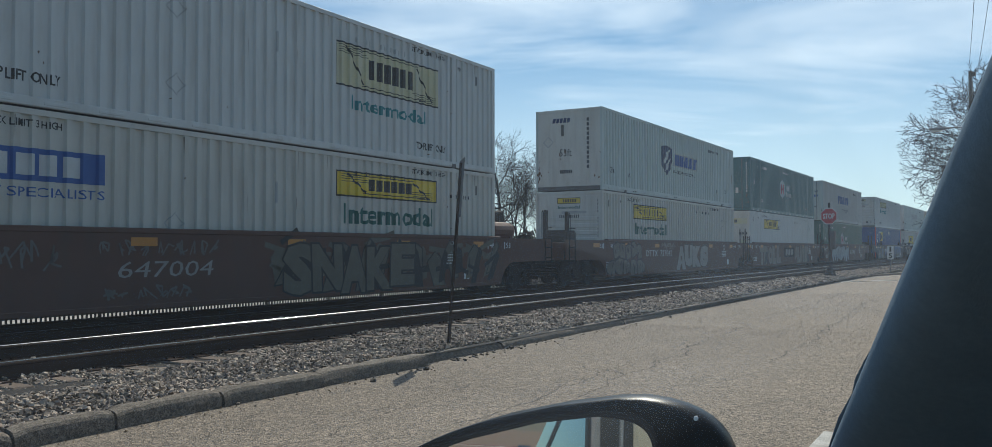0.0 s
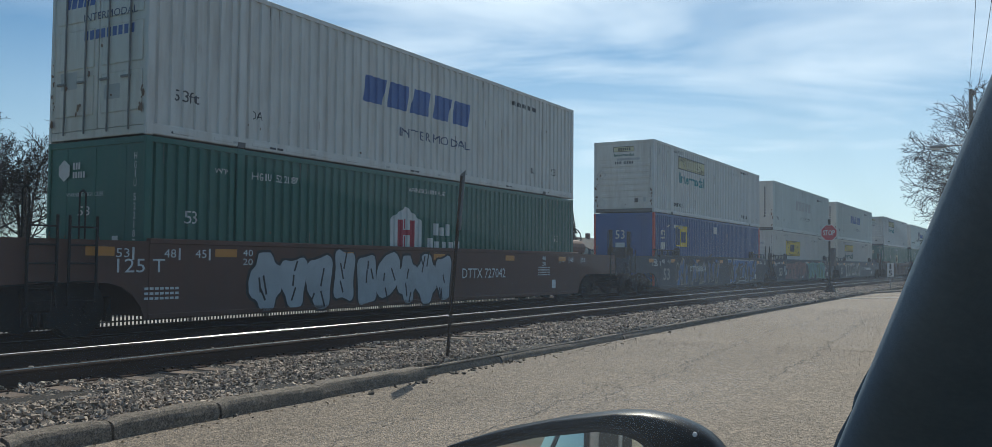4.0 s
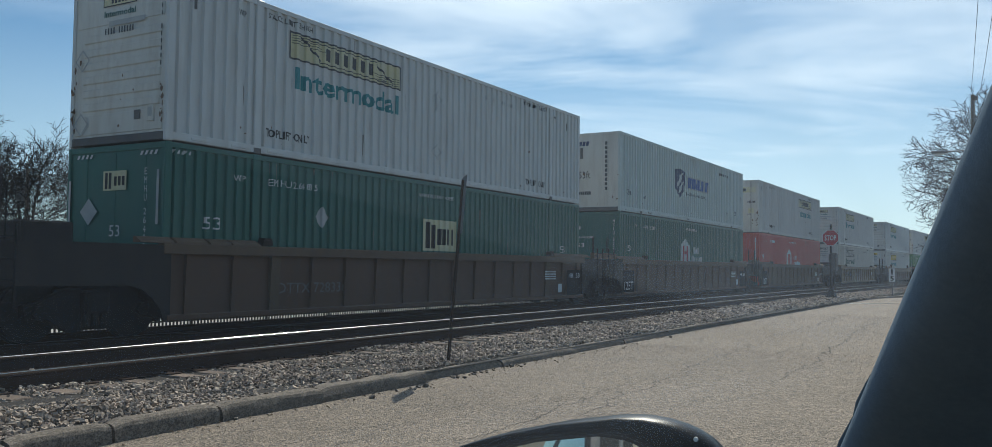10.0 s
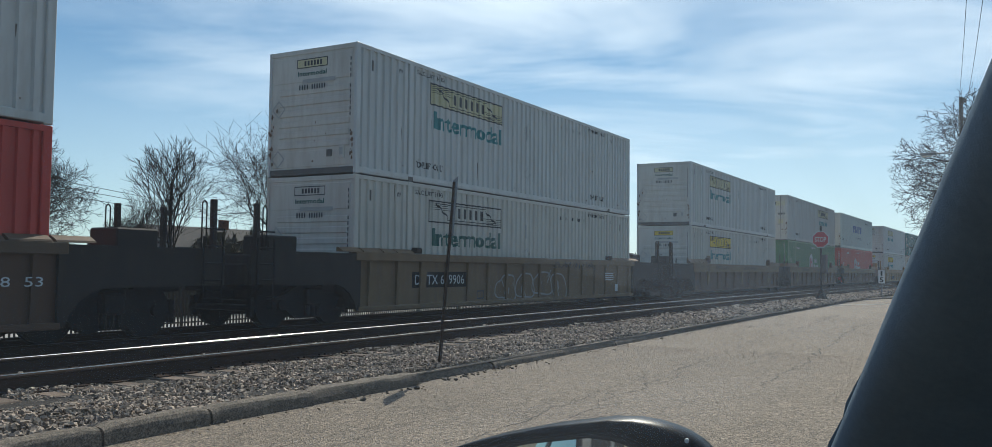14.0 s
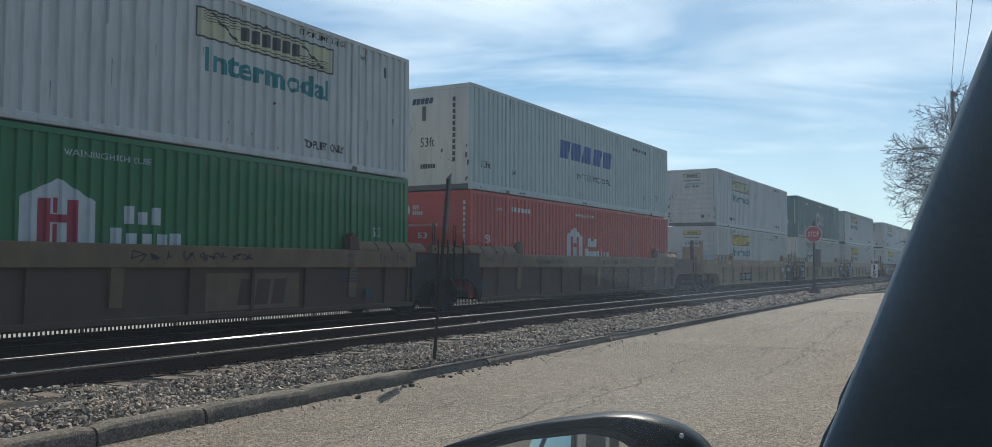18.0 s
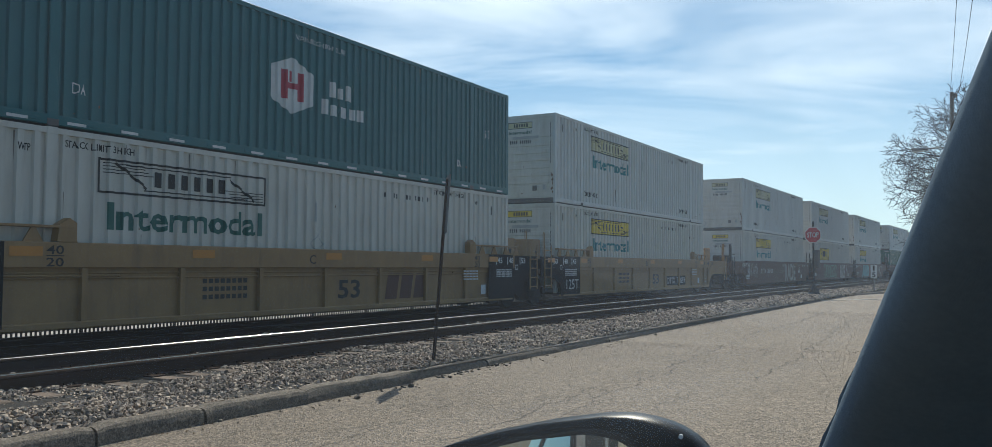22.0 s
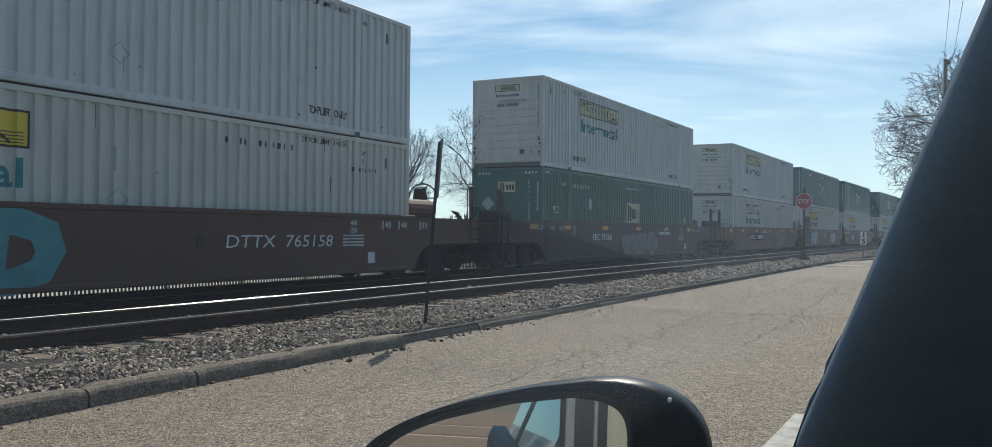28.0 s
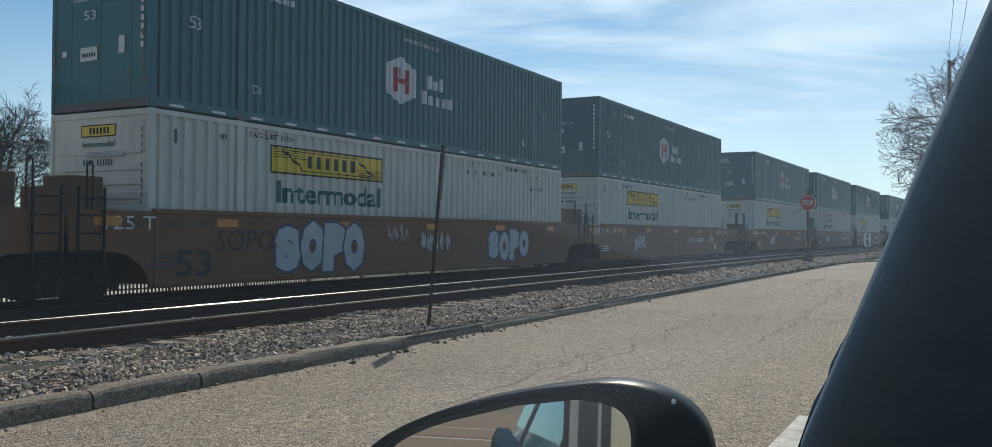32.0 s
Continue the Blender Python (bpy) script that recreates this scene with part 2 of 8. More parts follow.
def mineral(name, colour, grain=75.0, lo=0.28, hi=1.72, relief=0.9, tall=0.012):
    """A worn mix of stone chips and binder: specks of two sizes over broad patches."""
    m = bpy.data.materials.new(name)
    m.use_nodes = True
    add, link = nodes_of(m.node_tree)
    out = add("ShaderNodeOutputMaterial")
    b = add("ShaderNodeBsdfPrincipled", Roughness=0.82)
    b.inputs["Specular IOR Level"].default_value = 0.38
    link(b.outputs[0], out.inputs[0])
    co = add("ShaderNodeTexCoord").outputs["Object"]

    def math2(op, a, c):
        n = add("ShaderNodeMath")
        n.operation = op
        for i, v in enumerate((a, c)):
            if isinstance(v, (int, float)):
                n.inputs[i].default_value = v
            else:
                link(v, n.inputs[i])
        return n.outputs[0]

    def noisy(scale, detail=4.0, rough=0.6):
        n = add("ShaderNodeTexNoise", Scale=scale, Detail=detail, Roughness=rough)
        link(co, n.inputs["Vector"])
        return n.outputs["Fac"]

    grit = add("ShaderNodeTexVoronoi", Scale=grain)
    link(co, grit.inputs["Vector"])
    broad, mid = noisy(0.35, 5), noisy(5.0, 6)
    tone = math2("ADD", math2("MULTIPLY", broad, 0.55), math2("MULTIPLY", mid, 0.45))
    level = add("ShaderNodeMapRange")
    level.inputs["From Min"].default_value, level.inputs["From Max"].default_value = 0.3, 0.7
    level.inputs["To Min"].default_value, level.inputs["To Max"].default_value = 0.82, 1.2
    link(tone, level.inputs[0])
    coarse = add("ShaderNodeTexVoronoi", Scale=26.0)
    link(co, coarse.inputs["Vector"])
    k = level.outputs[0]
    for cells, lo, hi in ((grit, lo, hi), (coarse, 0.78, 1.22)):
        one = add("ShaderNodeSeparateColor")
        link(cells.outputs["Color"], one.inputs[0])
        speck = add("ShaderNodeMapRange")
        speck.inputs["To Min"].default_value, speck.inputs["To Max"].default_value = lo, hi
        link(one.outputs[0], speck.inputs[0])
        k = math2("MULTIPLY", k, speck.outputs[0])
    base = add("ShaderNodeVectorMath")
    base.operation = "SCALE"
    base.inputs[0].default_value = colour
    link(k, base.inputs["Scale"])
    link(base.outputs[0], b.inputs["Base Color"])
    height = math2("MULTIPLY", grit.outputs["Distance"], 0.5)
    bu = add("ShaderNodeBump", Strength=relief, Distance=tall)
    link(height, bu.inputs["Height"])
    link(bu.outputs[0], b.inputs["Normal"])
    return m


ASPHALT = mineral("aged asphalt", (0.19, 0.152, 0.113))
CONCRETE = mineral("old kerb concrete", (0.150, 0.122, 0.094), 105.0, 0.45, 1.55, 0.7, 0.010)


# ---------------------------------------------------------------- mesh helpers
class Geo:
    """Collects corners and faces of one mesh."""

    def __init__(self):
        self.v, self.f = [], []

    def add(self, verts, faces):
        n = len(self.v)
        self.v += [tuple(p) for p in verts]
        self.f += [tuple(i + n for i in q) for q in faces]
        return self

    def box(self, x0, x1, y0, y1, z0, z1, c=0.0, m=None):
        """A box, with its edges cut off by c."""
        if c <= 0:
            v = [(x, y, z) for x in (x0, x1) for y in (y0, y1) for z in (z0, z1)]
            f = [(0, 1, 3, 2), (4, 6, 7, 5), (0, 4, 5, 1), (2, 3, 7, 6), (0, 2, 6, 4), (1, 5, 7, 3)]
        else:
            lo, hi = (x0, y0, z0), (x1, y1, z1)
            v, idx = [], {}
            for sx in (0, 1):
                for sy in (0, 1):
                    for sz in (0, 1):
                        s = (sx, sy, sz)
                        for ax in range(3):
                            p = [(hi[i] - c if s[i] else lo[i] + c) for i in range(3)]
                            p[ax] = hi[ax] if s[ax] else lo[ax]
                            idx[s, ax] = len(v)
                            v.append(p)
            f = []
            for ax in range(3):
                a, b = [i for i in range(3) if i != ax]
                for side in (0, 1):
                    ring = []
                    for sa, sb in ((0, 0), (1, 0), (1, 1), (0, 1)):
                        s = [0, 0, 0]
                        s[ax], s[a], s[b] = side, sa, sb
                        ring.append(idx[tuple(s), ax])
                    f.append(ring if (side == 1) == (ax != 1) else ring[::-1])
                for sa in (0, 1):
                    for sb in (0, 1):
                        s0, s1 = [0, 0, 0], [0, 0, 0]
                        s0[a] = s1[a] = sa
                        s0[b] = s1[b] = sb
                        s1[ax] = 1
                        q = [idx[tuple(s0), a], idx[tuple(s1), a], idx[tuple(s1), b], idx[tuple(s0), b]]
                        f.append(q if (sa == sb) == (ax != 1) else q[::-1])
            for sx in (0, 1):
                for sy in (0, 1):
                    for sz in (0, 1):
                        s = (sx, sy, sz)
                        t = [idx[s, 0], idx[s, 1], idx[s, 2]]
                        f.append(t if (sx + sy + sz) % 2 == 1 else t[::-1])
        if m is not None:
            v = [m @ Vector(p) for p in v]
        return self.add(v, f)

    def tube(self, p0, p1, r0, r1=None, n=8, caps=True):
        p0, p1 = Vector(p0), Vector(p1)
        r1 = r0 if r1 is None else r1
        d = (p1 - p0).normalized()
        a = d.orthogonal().normalized()
        b = d.cross(a)
        v = []
        for p, r in ((p0, r0), (p1, r1)):
            for i in range(n):
                w = 2 * math.pi * i / n
                v.append(p + (a * math.cos(w) + b * math.sin(w)) * r)
        f = [(i, (i + 1) % n, n + (i + 1) % n, n + i) for i in range(n)]
        if caps:
            f += [tuple(range(n))[::-1], tuple(range(n, 2 * n))]
        return self.add(v, f)

    def path(self, pts, r, n=6):
        for a, b in zip(pts, pts[1:]):
            self.tube(a, b, r, n=n)
        return self

    def slab(self, poly, y0, y1):
        """A plate: the outline poly of (x, z), anticlockwise as seen from -y, between y0 (front) and y1."""
        n = len(poly)
        v = [(x, y0, z) for x, z in poly] + [(x, y1, z) for x, z in poly]
        f = [tuple(range(n)), tuple(range(n, 2 * n))[::-1]]
        f += [(i, n + i, n + (i + 1) % n, (i + 1) % n) for i in range(n)]
        return self.add(v, f)

    def slab_x(self, poly, x0, x1):
        """A plate: the outline poly of (y, z) between x0 and x1."""
        n = len(poly)
        v = [(x0, y, z) for y, z in poly] + [(x1, y, z) for y, z in poly]
        f = [tuple(range(n))[::-1], tuple(range(n, 2 * n))]
        f += [(i, (i + 1) % n, n + (i + 1) % n, n + i) for i in range(n)]
        return self.add(v, f)


def data_of(name, geo, mat, smooth=False):
    me = bpy.data.meshes.new(name)
    me.from_pydata([tuple(p) for p in geo.v], [], [tuple(q) for q in geo.f])
    if smooth:
        me.shade_smooth()
    me.materials.append(mat)
    me.update()
    return me


def fix_normals(me):
    b = bmesh.new()
    b.from_mesh(me)
    bmesh.ops.recalc_face_normals(b, faces=b.faces)
    b.to_mesh(me)
    b.free()


def part(name, geo, mat, parent=None, label="", smooth=False, fix=True):
    me = data_of(name, geo, mat, smooth)
    if fix:
        fix_normals(me)
    ob = new(name, me)
    ob.parent = parent
    return tagged(ob, label)


def again(ob, parent, m):
    """Another object on the same mesh."""
    o = new(ob.name.split(".")[0], ob.data)
    o.parent = parent
    o.matrix_basis = m
    if "label" in ob:
        o["label"] = ob["label"]
    return o


def thing(name, label, category, group="", kind=""):
    return tagged(new(name), label, category, group, kind)


# ---------------------------------------------------------------- the line of the railway
BEND = 0.000436                 # per metre, beyond x = 0
TRACK_NEAR, TRACK_FAR = 9.339, 13.334
RAIL_TOP = 0.309
FAR_DROP = 0.11                 # the far track lies a little lower
LOW = -0.03                     # the land beyond the tracks


def bend(x):
    return -BEND * x * x / 2 if x > 0 else 0.0


def bend_turn(x):
    return math.degrees(math.atan(-BEND * x)) if x > 0 else 0.0


def ribbon(geo, section, x0, x1, step, y_mid):
    """Sweeps a section of (y, z) along the track's line."""
    n = len(section)
    xs = np.arange(x0, x1 + 0.01, step)
    verts = [(x, y_mid + bend(x) + y, z) for x in xs for y, z in section]
    faces = []
    for i in range(len(xs) - 1):
        for j in range(n):
            a, b = i * n + j, i * n + (j + 1) % n
            faces.append((a, b, b + n, a + n))
    faces += [tuple(range(n)), tuple(range((len(xs) - 1) * n, len(xs) * n))]
    geo.add(verts, faces)
    return geo


def sheet(name, xs, ys, zfun, mat, label, yfun=None):
    g = Geo()
    v = [(x, y + (yfun(x) if yfun else 0), zfun(x, y)) for x in xs for y in ys]
    n = len(ys)
    f = [(i * n + j, (i + 1) * n + j, (i + 1) * n + j + 1, i * n + j + 1) for i in range(len(xs) - 1) for j in range(n - 1)]
    g.add(v, f)
    ob = part(name, g, mat, None, fix=False)
    return tagged(ob, label, kind="structure")


def kerb_line(x):
    """y of the kerb's road face."""
    y = 6.07 + 0.02 * math.sin(x * 1.3) if x < 9 else 6.17 + 0.03 * math.sin(x * 0.3)
    y -= 0.0001 * max(0, x - 20) ** 2
    if x > 42:
        y -= 0.0125 * (x - 42) ** 2 if x < 54 else 1.8 + (x - 54) * 0.3
    return y


def build_ground():
    # one sheet to the horizon
    g = Geo()
    xs = [-3000, -200, -60, 0, 60, 120, 250, 600, 3000]
    ys = [-3000, -400, -60, -12, 6.4, 14.9, 15.5, 30, 120, 500, 3000]
    sheet("ground", xs, ys, lambda x, y: -0.03 if y < 15 else LOW - 0.03, EARTH, "dry brownish winter ground reaching to the horizon")
    # road: edge follows the kerb
    xs = [-60, -20, 0] + [1.0 * i for i in range(1, 60)] + [62, 70, 90, 140]
    g = Geo()
    v, f = [], []
    for x in xs:
        for y in (-9.0, -3.0, 1.0, 3.5, 5.2):
            v.append((x, y, 0.012 * (3.5 - abs(y - 1)) * 0.3))
        v.append((x, kerb_line(min(x, 56)) + 0.02, 0.0))
    for i in range(len(xs) - 1):
        for j in range(5):
            f.append((i * 6 + j, (i + 1) * 6 + j, (i + 1) * 6 + j + 1, i * 6 + j + 1))
    g.add(v, f)
    tagged(part("road", g, ASPHALT, None, fix=False), "worn grey-brown asphalt street with fine cracks", kind="structure")
    # ballast bed under both tracks
    xs = [-480 + 20 * i for i in range(21)] + [-60 + 2 * i for i in range(350)]

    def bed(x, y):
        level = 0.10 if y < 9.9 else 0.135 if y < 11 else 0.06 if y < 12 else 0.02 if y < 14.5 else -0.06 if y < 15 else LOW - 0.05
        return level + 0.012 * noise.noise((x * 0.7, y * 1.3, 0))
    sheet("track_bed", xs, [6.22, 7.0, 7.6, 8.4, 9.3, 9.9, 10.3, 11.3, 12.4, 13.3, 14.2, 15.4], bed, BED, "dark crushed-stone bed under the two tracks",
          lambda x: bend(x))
    sheet("lot", [-60, 0, 40, 90, 150, 280], [15.2, 16.0, 17.0, 18.5, 20.6], lambda x, y: LOW, PALE, "pale sunlit gravel strip beyond the tracks", bend)


build_ground()


def build_tracks():
    hw = 0.0365
    section = [(-0.07, 0), (-0.07, 0.012), (-0.012, 0.03), (-0.012, 0.135), (-hw, 0.15), (-hw, 0.163), (-hw + 0.016, 0.180),
               (hw - 0.016, 0.180), (hw, 0.163), (hw, 0.15), (0.012, 0.135), (0.012, 0.03), (0.07, 0.012), (0.07, 0)]
    base = 0.0
    side = [(y, z + base) for y, z in section]
    # worn bright over the crown and round the gauge corner
    band = [(-0.012, 0.1795), (-0.006, 0.1850), (0.006, 0.1858), (0.012, 0.1851), (0.0165, 0.1836), (0.017, 0.1795)]
    worn = [(-0.034, 0.1790), (-0.028, 0.1858), (-0.010, 0.1872), (0.008, 0.1872), (0.0145, 0.1858), (0.019, 0.1840), (0.0225, 0.1818), (0.025, 0.1795), (0.022, 0.1775)]
    head_l = [(-y, z + base) for y, z in band]
    head_r = [(-y, z + base) for y, z in worn]
    for name, mid in (("track_near", TRACK_NEAR), ("track_far", TRACK_FAR)):
        level = RAIL_TOP - 0.186 - (FAR_DROP if name == "track_far" else 0.0)
        track = thing(name, "railway track of worn steel rails on timber sleepers", "railway track", kind="structure")
        for s in (-0.7525, 0.7525):
            rail = part("rail", ribbon(Geo(), [(y, z + level) for y, z in side], -480, 640, 4.0, mid + s), RAIL_SIDE, track, "rusty steel rail")
            # far track heads take the copy with the shade painted in
            part("rail_head", ribbon(Geo(), [(y, z + level) for y, z in (head_l if s < 0 else head_r)], -480, 640, 4.0, mid + s), RAIL_HEAD if name == "track_near" else RAIL_SHADE, rail, "polished running surface")
        # sleepers, one by one where they come near
        tie = Geo().box(-0.115, 0.115, -1.295, 1.295, -0.16, 0.0, 0.012)
        plate = Geo()
        for s in (-0.7525, 0.7525):
            plate.box(-0.10, 0.10, s - 0.19, s + 0.19, 0.0, 0.016, 0.004)
            for dx in (-0.06, 0.06):
                for dy in (-0.085, 0.085):
                    plate.box(dx - 0.012, dx + 0.012, s + dy - 0.016, s + dy + 0.016, 0.016, 0.04)
        first = None
        rest = Geo()
        rnd = random.Random(5 if name == "track_near" else 6)
        for i in range(-14, 520):
            x = 0.49 * i + 0.25 + rnd.uniform(-0.03, 0.03)
            m = pose(x, mid + bend(x) + rnd.uniform(-0.05, 0.05), level + rnd.uniform(-0.012, 0.004), 0, 0, bend_turn(x) + rnd.uniform(-1.5, 1.5))
            if name == "track_near" and 0 <= i < 170:
                if first is None:
                    first = part("sleeper", tie, TIE, track, "weathered timber sleeper")
                    first.matrix_basis = m
                    plates = part("tie_plate", plate, RAIL_SIDE, track, "rusty tie plates with spikes")
                    plates.matrix_basis = m
                else:
                    again(first, track, m)
                    if i < 70:
                        again(plates, track, m)
            else:
                rest.add([m @ Vector(p) for p in tie.v], tie.f)
        tagged(part("sleeper_row", rest, TIE, track, "timber sleepers running on into the distance", fix=False), kind="stuff")


build_tracks()


def build_stones():
    rnd = np.random.RandomState(11)
    # a broken block: eight corners, the top smaller than the base
    base = np.array([(x * k, y * k, z) for z, k in ((-1.0, 1.0), (1.0, 0.62)) for x, y in ((-1, -1), (1, -1), (1, 1), (-1, 1))]) * 0.86
    quads = ((0, 3, 2, 1), (4, 5, 6, 7), (0, 1, 5, 4), (1, 2, 6, 5), (2, 3, 7, 6), (3, 0, 4, 7))
    faces = np.array([t for q in quads for t in ((q[0], q[1], q[2]), (q[0], q[2], q[3]))])
    spots = []
    for x0, x1, y0, y1, per in ((2.5, 12, 6.2, 8.75, 1150), (12, 24, 6.2, 8.7, 640), (24, 60, 6.1, 8.6, 210), (60, 110, 6.0, 8.5, 40),
                                (1, 20, 8.75, 11.8, 90)):
        n = int((x1 - x0) * (y1 - y0) * per)
        spots.append(np.stack([rnd.uniform(x0, x1, n), rnd.uniform(y0, y1, n)], 1))
    spots = np.concatenate(spots)
    near = np.abs(((spots[:, 0] - 0.25 + 0.245) % 0.49) - 0.245) < 0.11
    on_tie = near & (spots[:, 1] > TRACK_NEAR - 1.25) & (rnd.rand(len(spots)) < np.where(spots[:, 1] < TRACK_NEAR - 0.9, 0.9, 0.4))
    spots = spots[~on_tie]
    edge = np.array([kerb_line(x) + 0.2 for x in spots[:, 0]])
    spots = spots[spots[:, 1] > edge - 0.02]
    n = len(spots)
    size = (0.0115 + 0.017 * rnd.rand(n) ** 1.4) * np.where(spots[:, 0] > 24, 1.9, np.where(spots[:, 0] > 12, 1.35, 1.0))
    squash = np.stack([rnd.uniform(0.8, 1.5, n), rnd.uniform(0.7, 1.1, n), rnd.uniform(0.45, 0.8, n)], 1)
    jit = 1 + rnd.uniform(-0.5, 0.45, (n, len(base), 3))
    p = base[None] * jit * squash[:, None] * size[:, None, None]
    a = rnd.uniform(0, 2 * np.pi, n)
    tilt = rnd.uniform(-0.9, 0.9, n)
    y, z = p[..., 1] * np.cos(tilt)[:, None] - p[..., 2] * np.sin(tilt)[:, None], p[..., 1] * np.sin(tilt)[:, None] + p[..., 2] * np.cos(tilt)[:, None]
    x = p[..., 0] * np.cos(a)[:, None] - y * np.sin(a)[:, None]
    y = p[..., 0] * np.sin(a)[:, None] + y * np.cos(a)[:, None]
    drop = np.array([bend(v) for v in spots[:, 0]])
    heap = 0.022 * np.sin(spots[:, 0] * 2.3 + spots[:, 1] * 3.1) + 0.02 * np.sin(spots[:, 0] * 0.9 - spots[:, 1] * 4.0)
    verts = np.stack([x + spots[:, :1], y + spots[:, 1:] + drop[:, None], z + (0.108 + heap - np.where(spots[:, 1] > 7.75, 0.022, 0) + rnd.uniform(-0.024, 0.036, n))[:, None]], 2).reshape(-1, 3)
    tri = (faces[None] + (np.arange(n) * len(base))[:, None, None]).reshape(-1, 3)
    me = bpy.data.meshes.new("ballast")
    me.from_pydata(verts.tolist(), [], tri.tolist())
    me.materials.append(STONE)
    tagged(new("ballast", me), "loose grey and tan crushed ballast stones beside the rails", "gravel", kind="stuff")


def build_grit():
    """Chips of bare aggregate that stand out of the worn road."""
    rnd = np.random.RandomState(17)
    lots = []
    for x0, x1, y0, y1, per in ((2.5, 9, 0.6, 6.3, 620), (9, 16, -0.5, 6.2, 300), (16, 30, -1.5, 6.0, 60)):
        n = int((x1 - x0) * (y1 - y0) * per)
        lots.append(np.stack([rnd.uniform(x0, x1, n), rnd.uniform(y0, y1, n)], 1))
    p = np.concatenate(lots)
    p = p[p[:, 1] < np.array([kerb_line(x) for x in p[:, 0]]) - 0.01]
    n = len(p)
    size = rnd.uniform(0.0025, 0.0062, n) * np.clip(p[:, 0] / 9, 1.0, 2.4)
    a = rnd.uniform(0, 6.3, n)
    road = np.maximum(0.0, 0.0036 * (3.5 - np.abs(p[:, 1] - 1)))
    corner = [np.stack([p[:, 0] + np.cos(a + k * 2.09) * size, p[:, 1] + np.sin(a + k * 2.09) * size, road - 0.001], 1) for k in range(3)]
    tip = np.stack([p[:, 0], p[:, 1], road + size * rnd.uniform(0.5, 1.1, n)], 1)
    verts = np.stack(corner + [tip], 1).reshape(-1, 3)
    tri = (np.array([(0, 1, 3), (1, 2, 3), (2, 0, 3)])[None] + (np.arange(n) * 4)[:, None, None]).reshape(-1, 3)
    me = bpy.data.meshes.new("road_grit")
    me.from_pydata(verts.tolist(), [], tri.tolist())
    me.materials.append(surface("road aggregate", (0.30, 0.245, 0.185), 0.6, var=0.1, per_piece=0.6, island=True))
    tagged(new("road_grit", me), "bare aggregate chips on the worn asphalt", "gravel", kind="stuff")


def build_cracks():
    """Fine cracks that wander along the street: start, end, side drift, strength."""
    rnd = random.Random(29)
    dark = surface("dirt-filled crack", (0.045, 0.038, 0.032), 0.95, var=0.2)
    runs = [(5.2, 8.0, 4.9, -0.10, 1.0), (4.6, 6.6, 4.45, 0.1, 0.8), (6.0, 9.6, 3.88, 0.06, 1.2), (7.6, 13.2, 3.48, 0.40, 1.2), (9.4, 11.6, 3.95, 0.1, 0.6), (11.2, 16.4, 2.5, 0.0, 1.1),
            (12.0, 20.0, 3.9, 0.35, 0.9), (13.0, 18.0, 3.1, 0.15, 0.7), (16.0, 26.0, 2.7, 0.3, 1.2), (6.8, 8.8, 4.4, -0.05, 0.6), (20.0, 31.0, 4.2, 0.2, 1.2), (8.6, 10.4, 2.9, 0.0, 0.6)]
    g = Geo()

    def run(x, y, x1, drift, wide, limit):
        heading, far, line = 0.0, x1 - x, y
        pts = [(x, y)]
        while x < x1 and len(pts) < limit:
            step = rnd.uniform(0.02, 0.07)
            heading = heading * 0.55 + rnd.gauss(0, 0.26) + (line - y) * 0.5
            x += step * math.cos(heading)
            y += step * math.sin(heading) + step * drift / far
            line += step * drift / far
            pts.append((x, y))
            if limit > 60 and rnd.random() < 0.035:
                run(x, y, x + rnd.uniform(0.2, 0.7), rnd.choice((-1, 1)) * rnd.uniform(0.15, 0.5), wide * 0.6, 12)
        for (ax, ay), (bx, by) in zip(pts, pts[1:]):
            if rnd.random() < 0.15:
                continue
            w = wide * rnd.uniform(0.002, 0.006) * max(1.0, ax / 8)
            d = math.hypot(bx - ax, by - ay) or 1
            ox, oy = -(by - ay) / d * w, (bx - ax) / d * w
            za, zb = (0.012 * (3.5 - abs(q - 1)) * 0.3 + 0.0035 for q in (ay, by))
            g.add([(ax + ox, ay + oy, za), (ax - ox, ay - oy, za), (bx - ox, by - oy, zb), (bx + ox, by + oy, zb)], [(0, 1, 2, 3)])
    for x0, x1, y, drift, wide in runs:
        run(x0, y, x1, drift, wide, 400)
    tagged(part("road_cracks", g, dark, None, fix=False), "thin dirt-filled cracks in the asphalt", "crack", kind="stuff")


build_stones()
build_grit()
build_cracks()


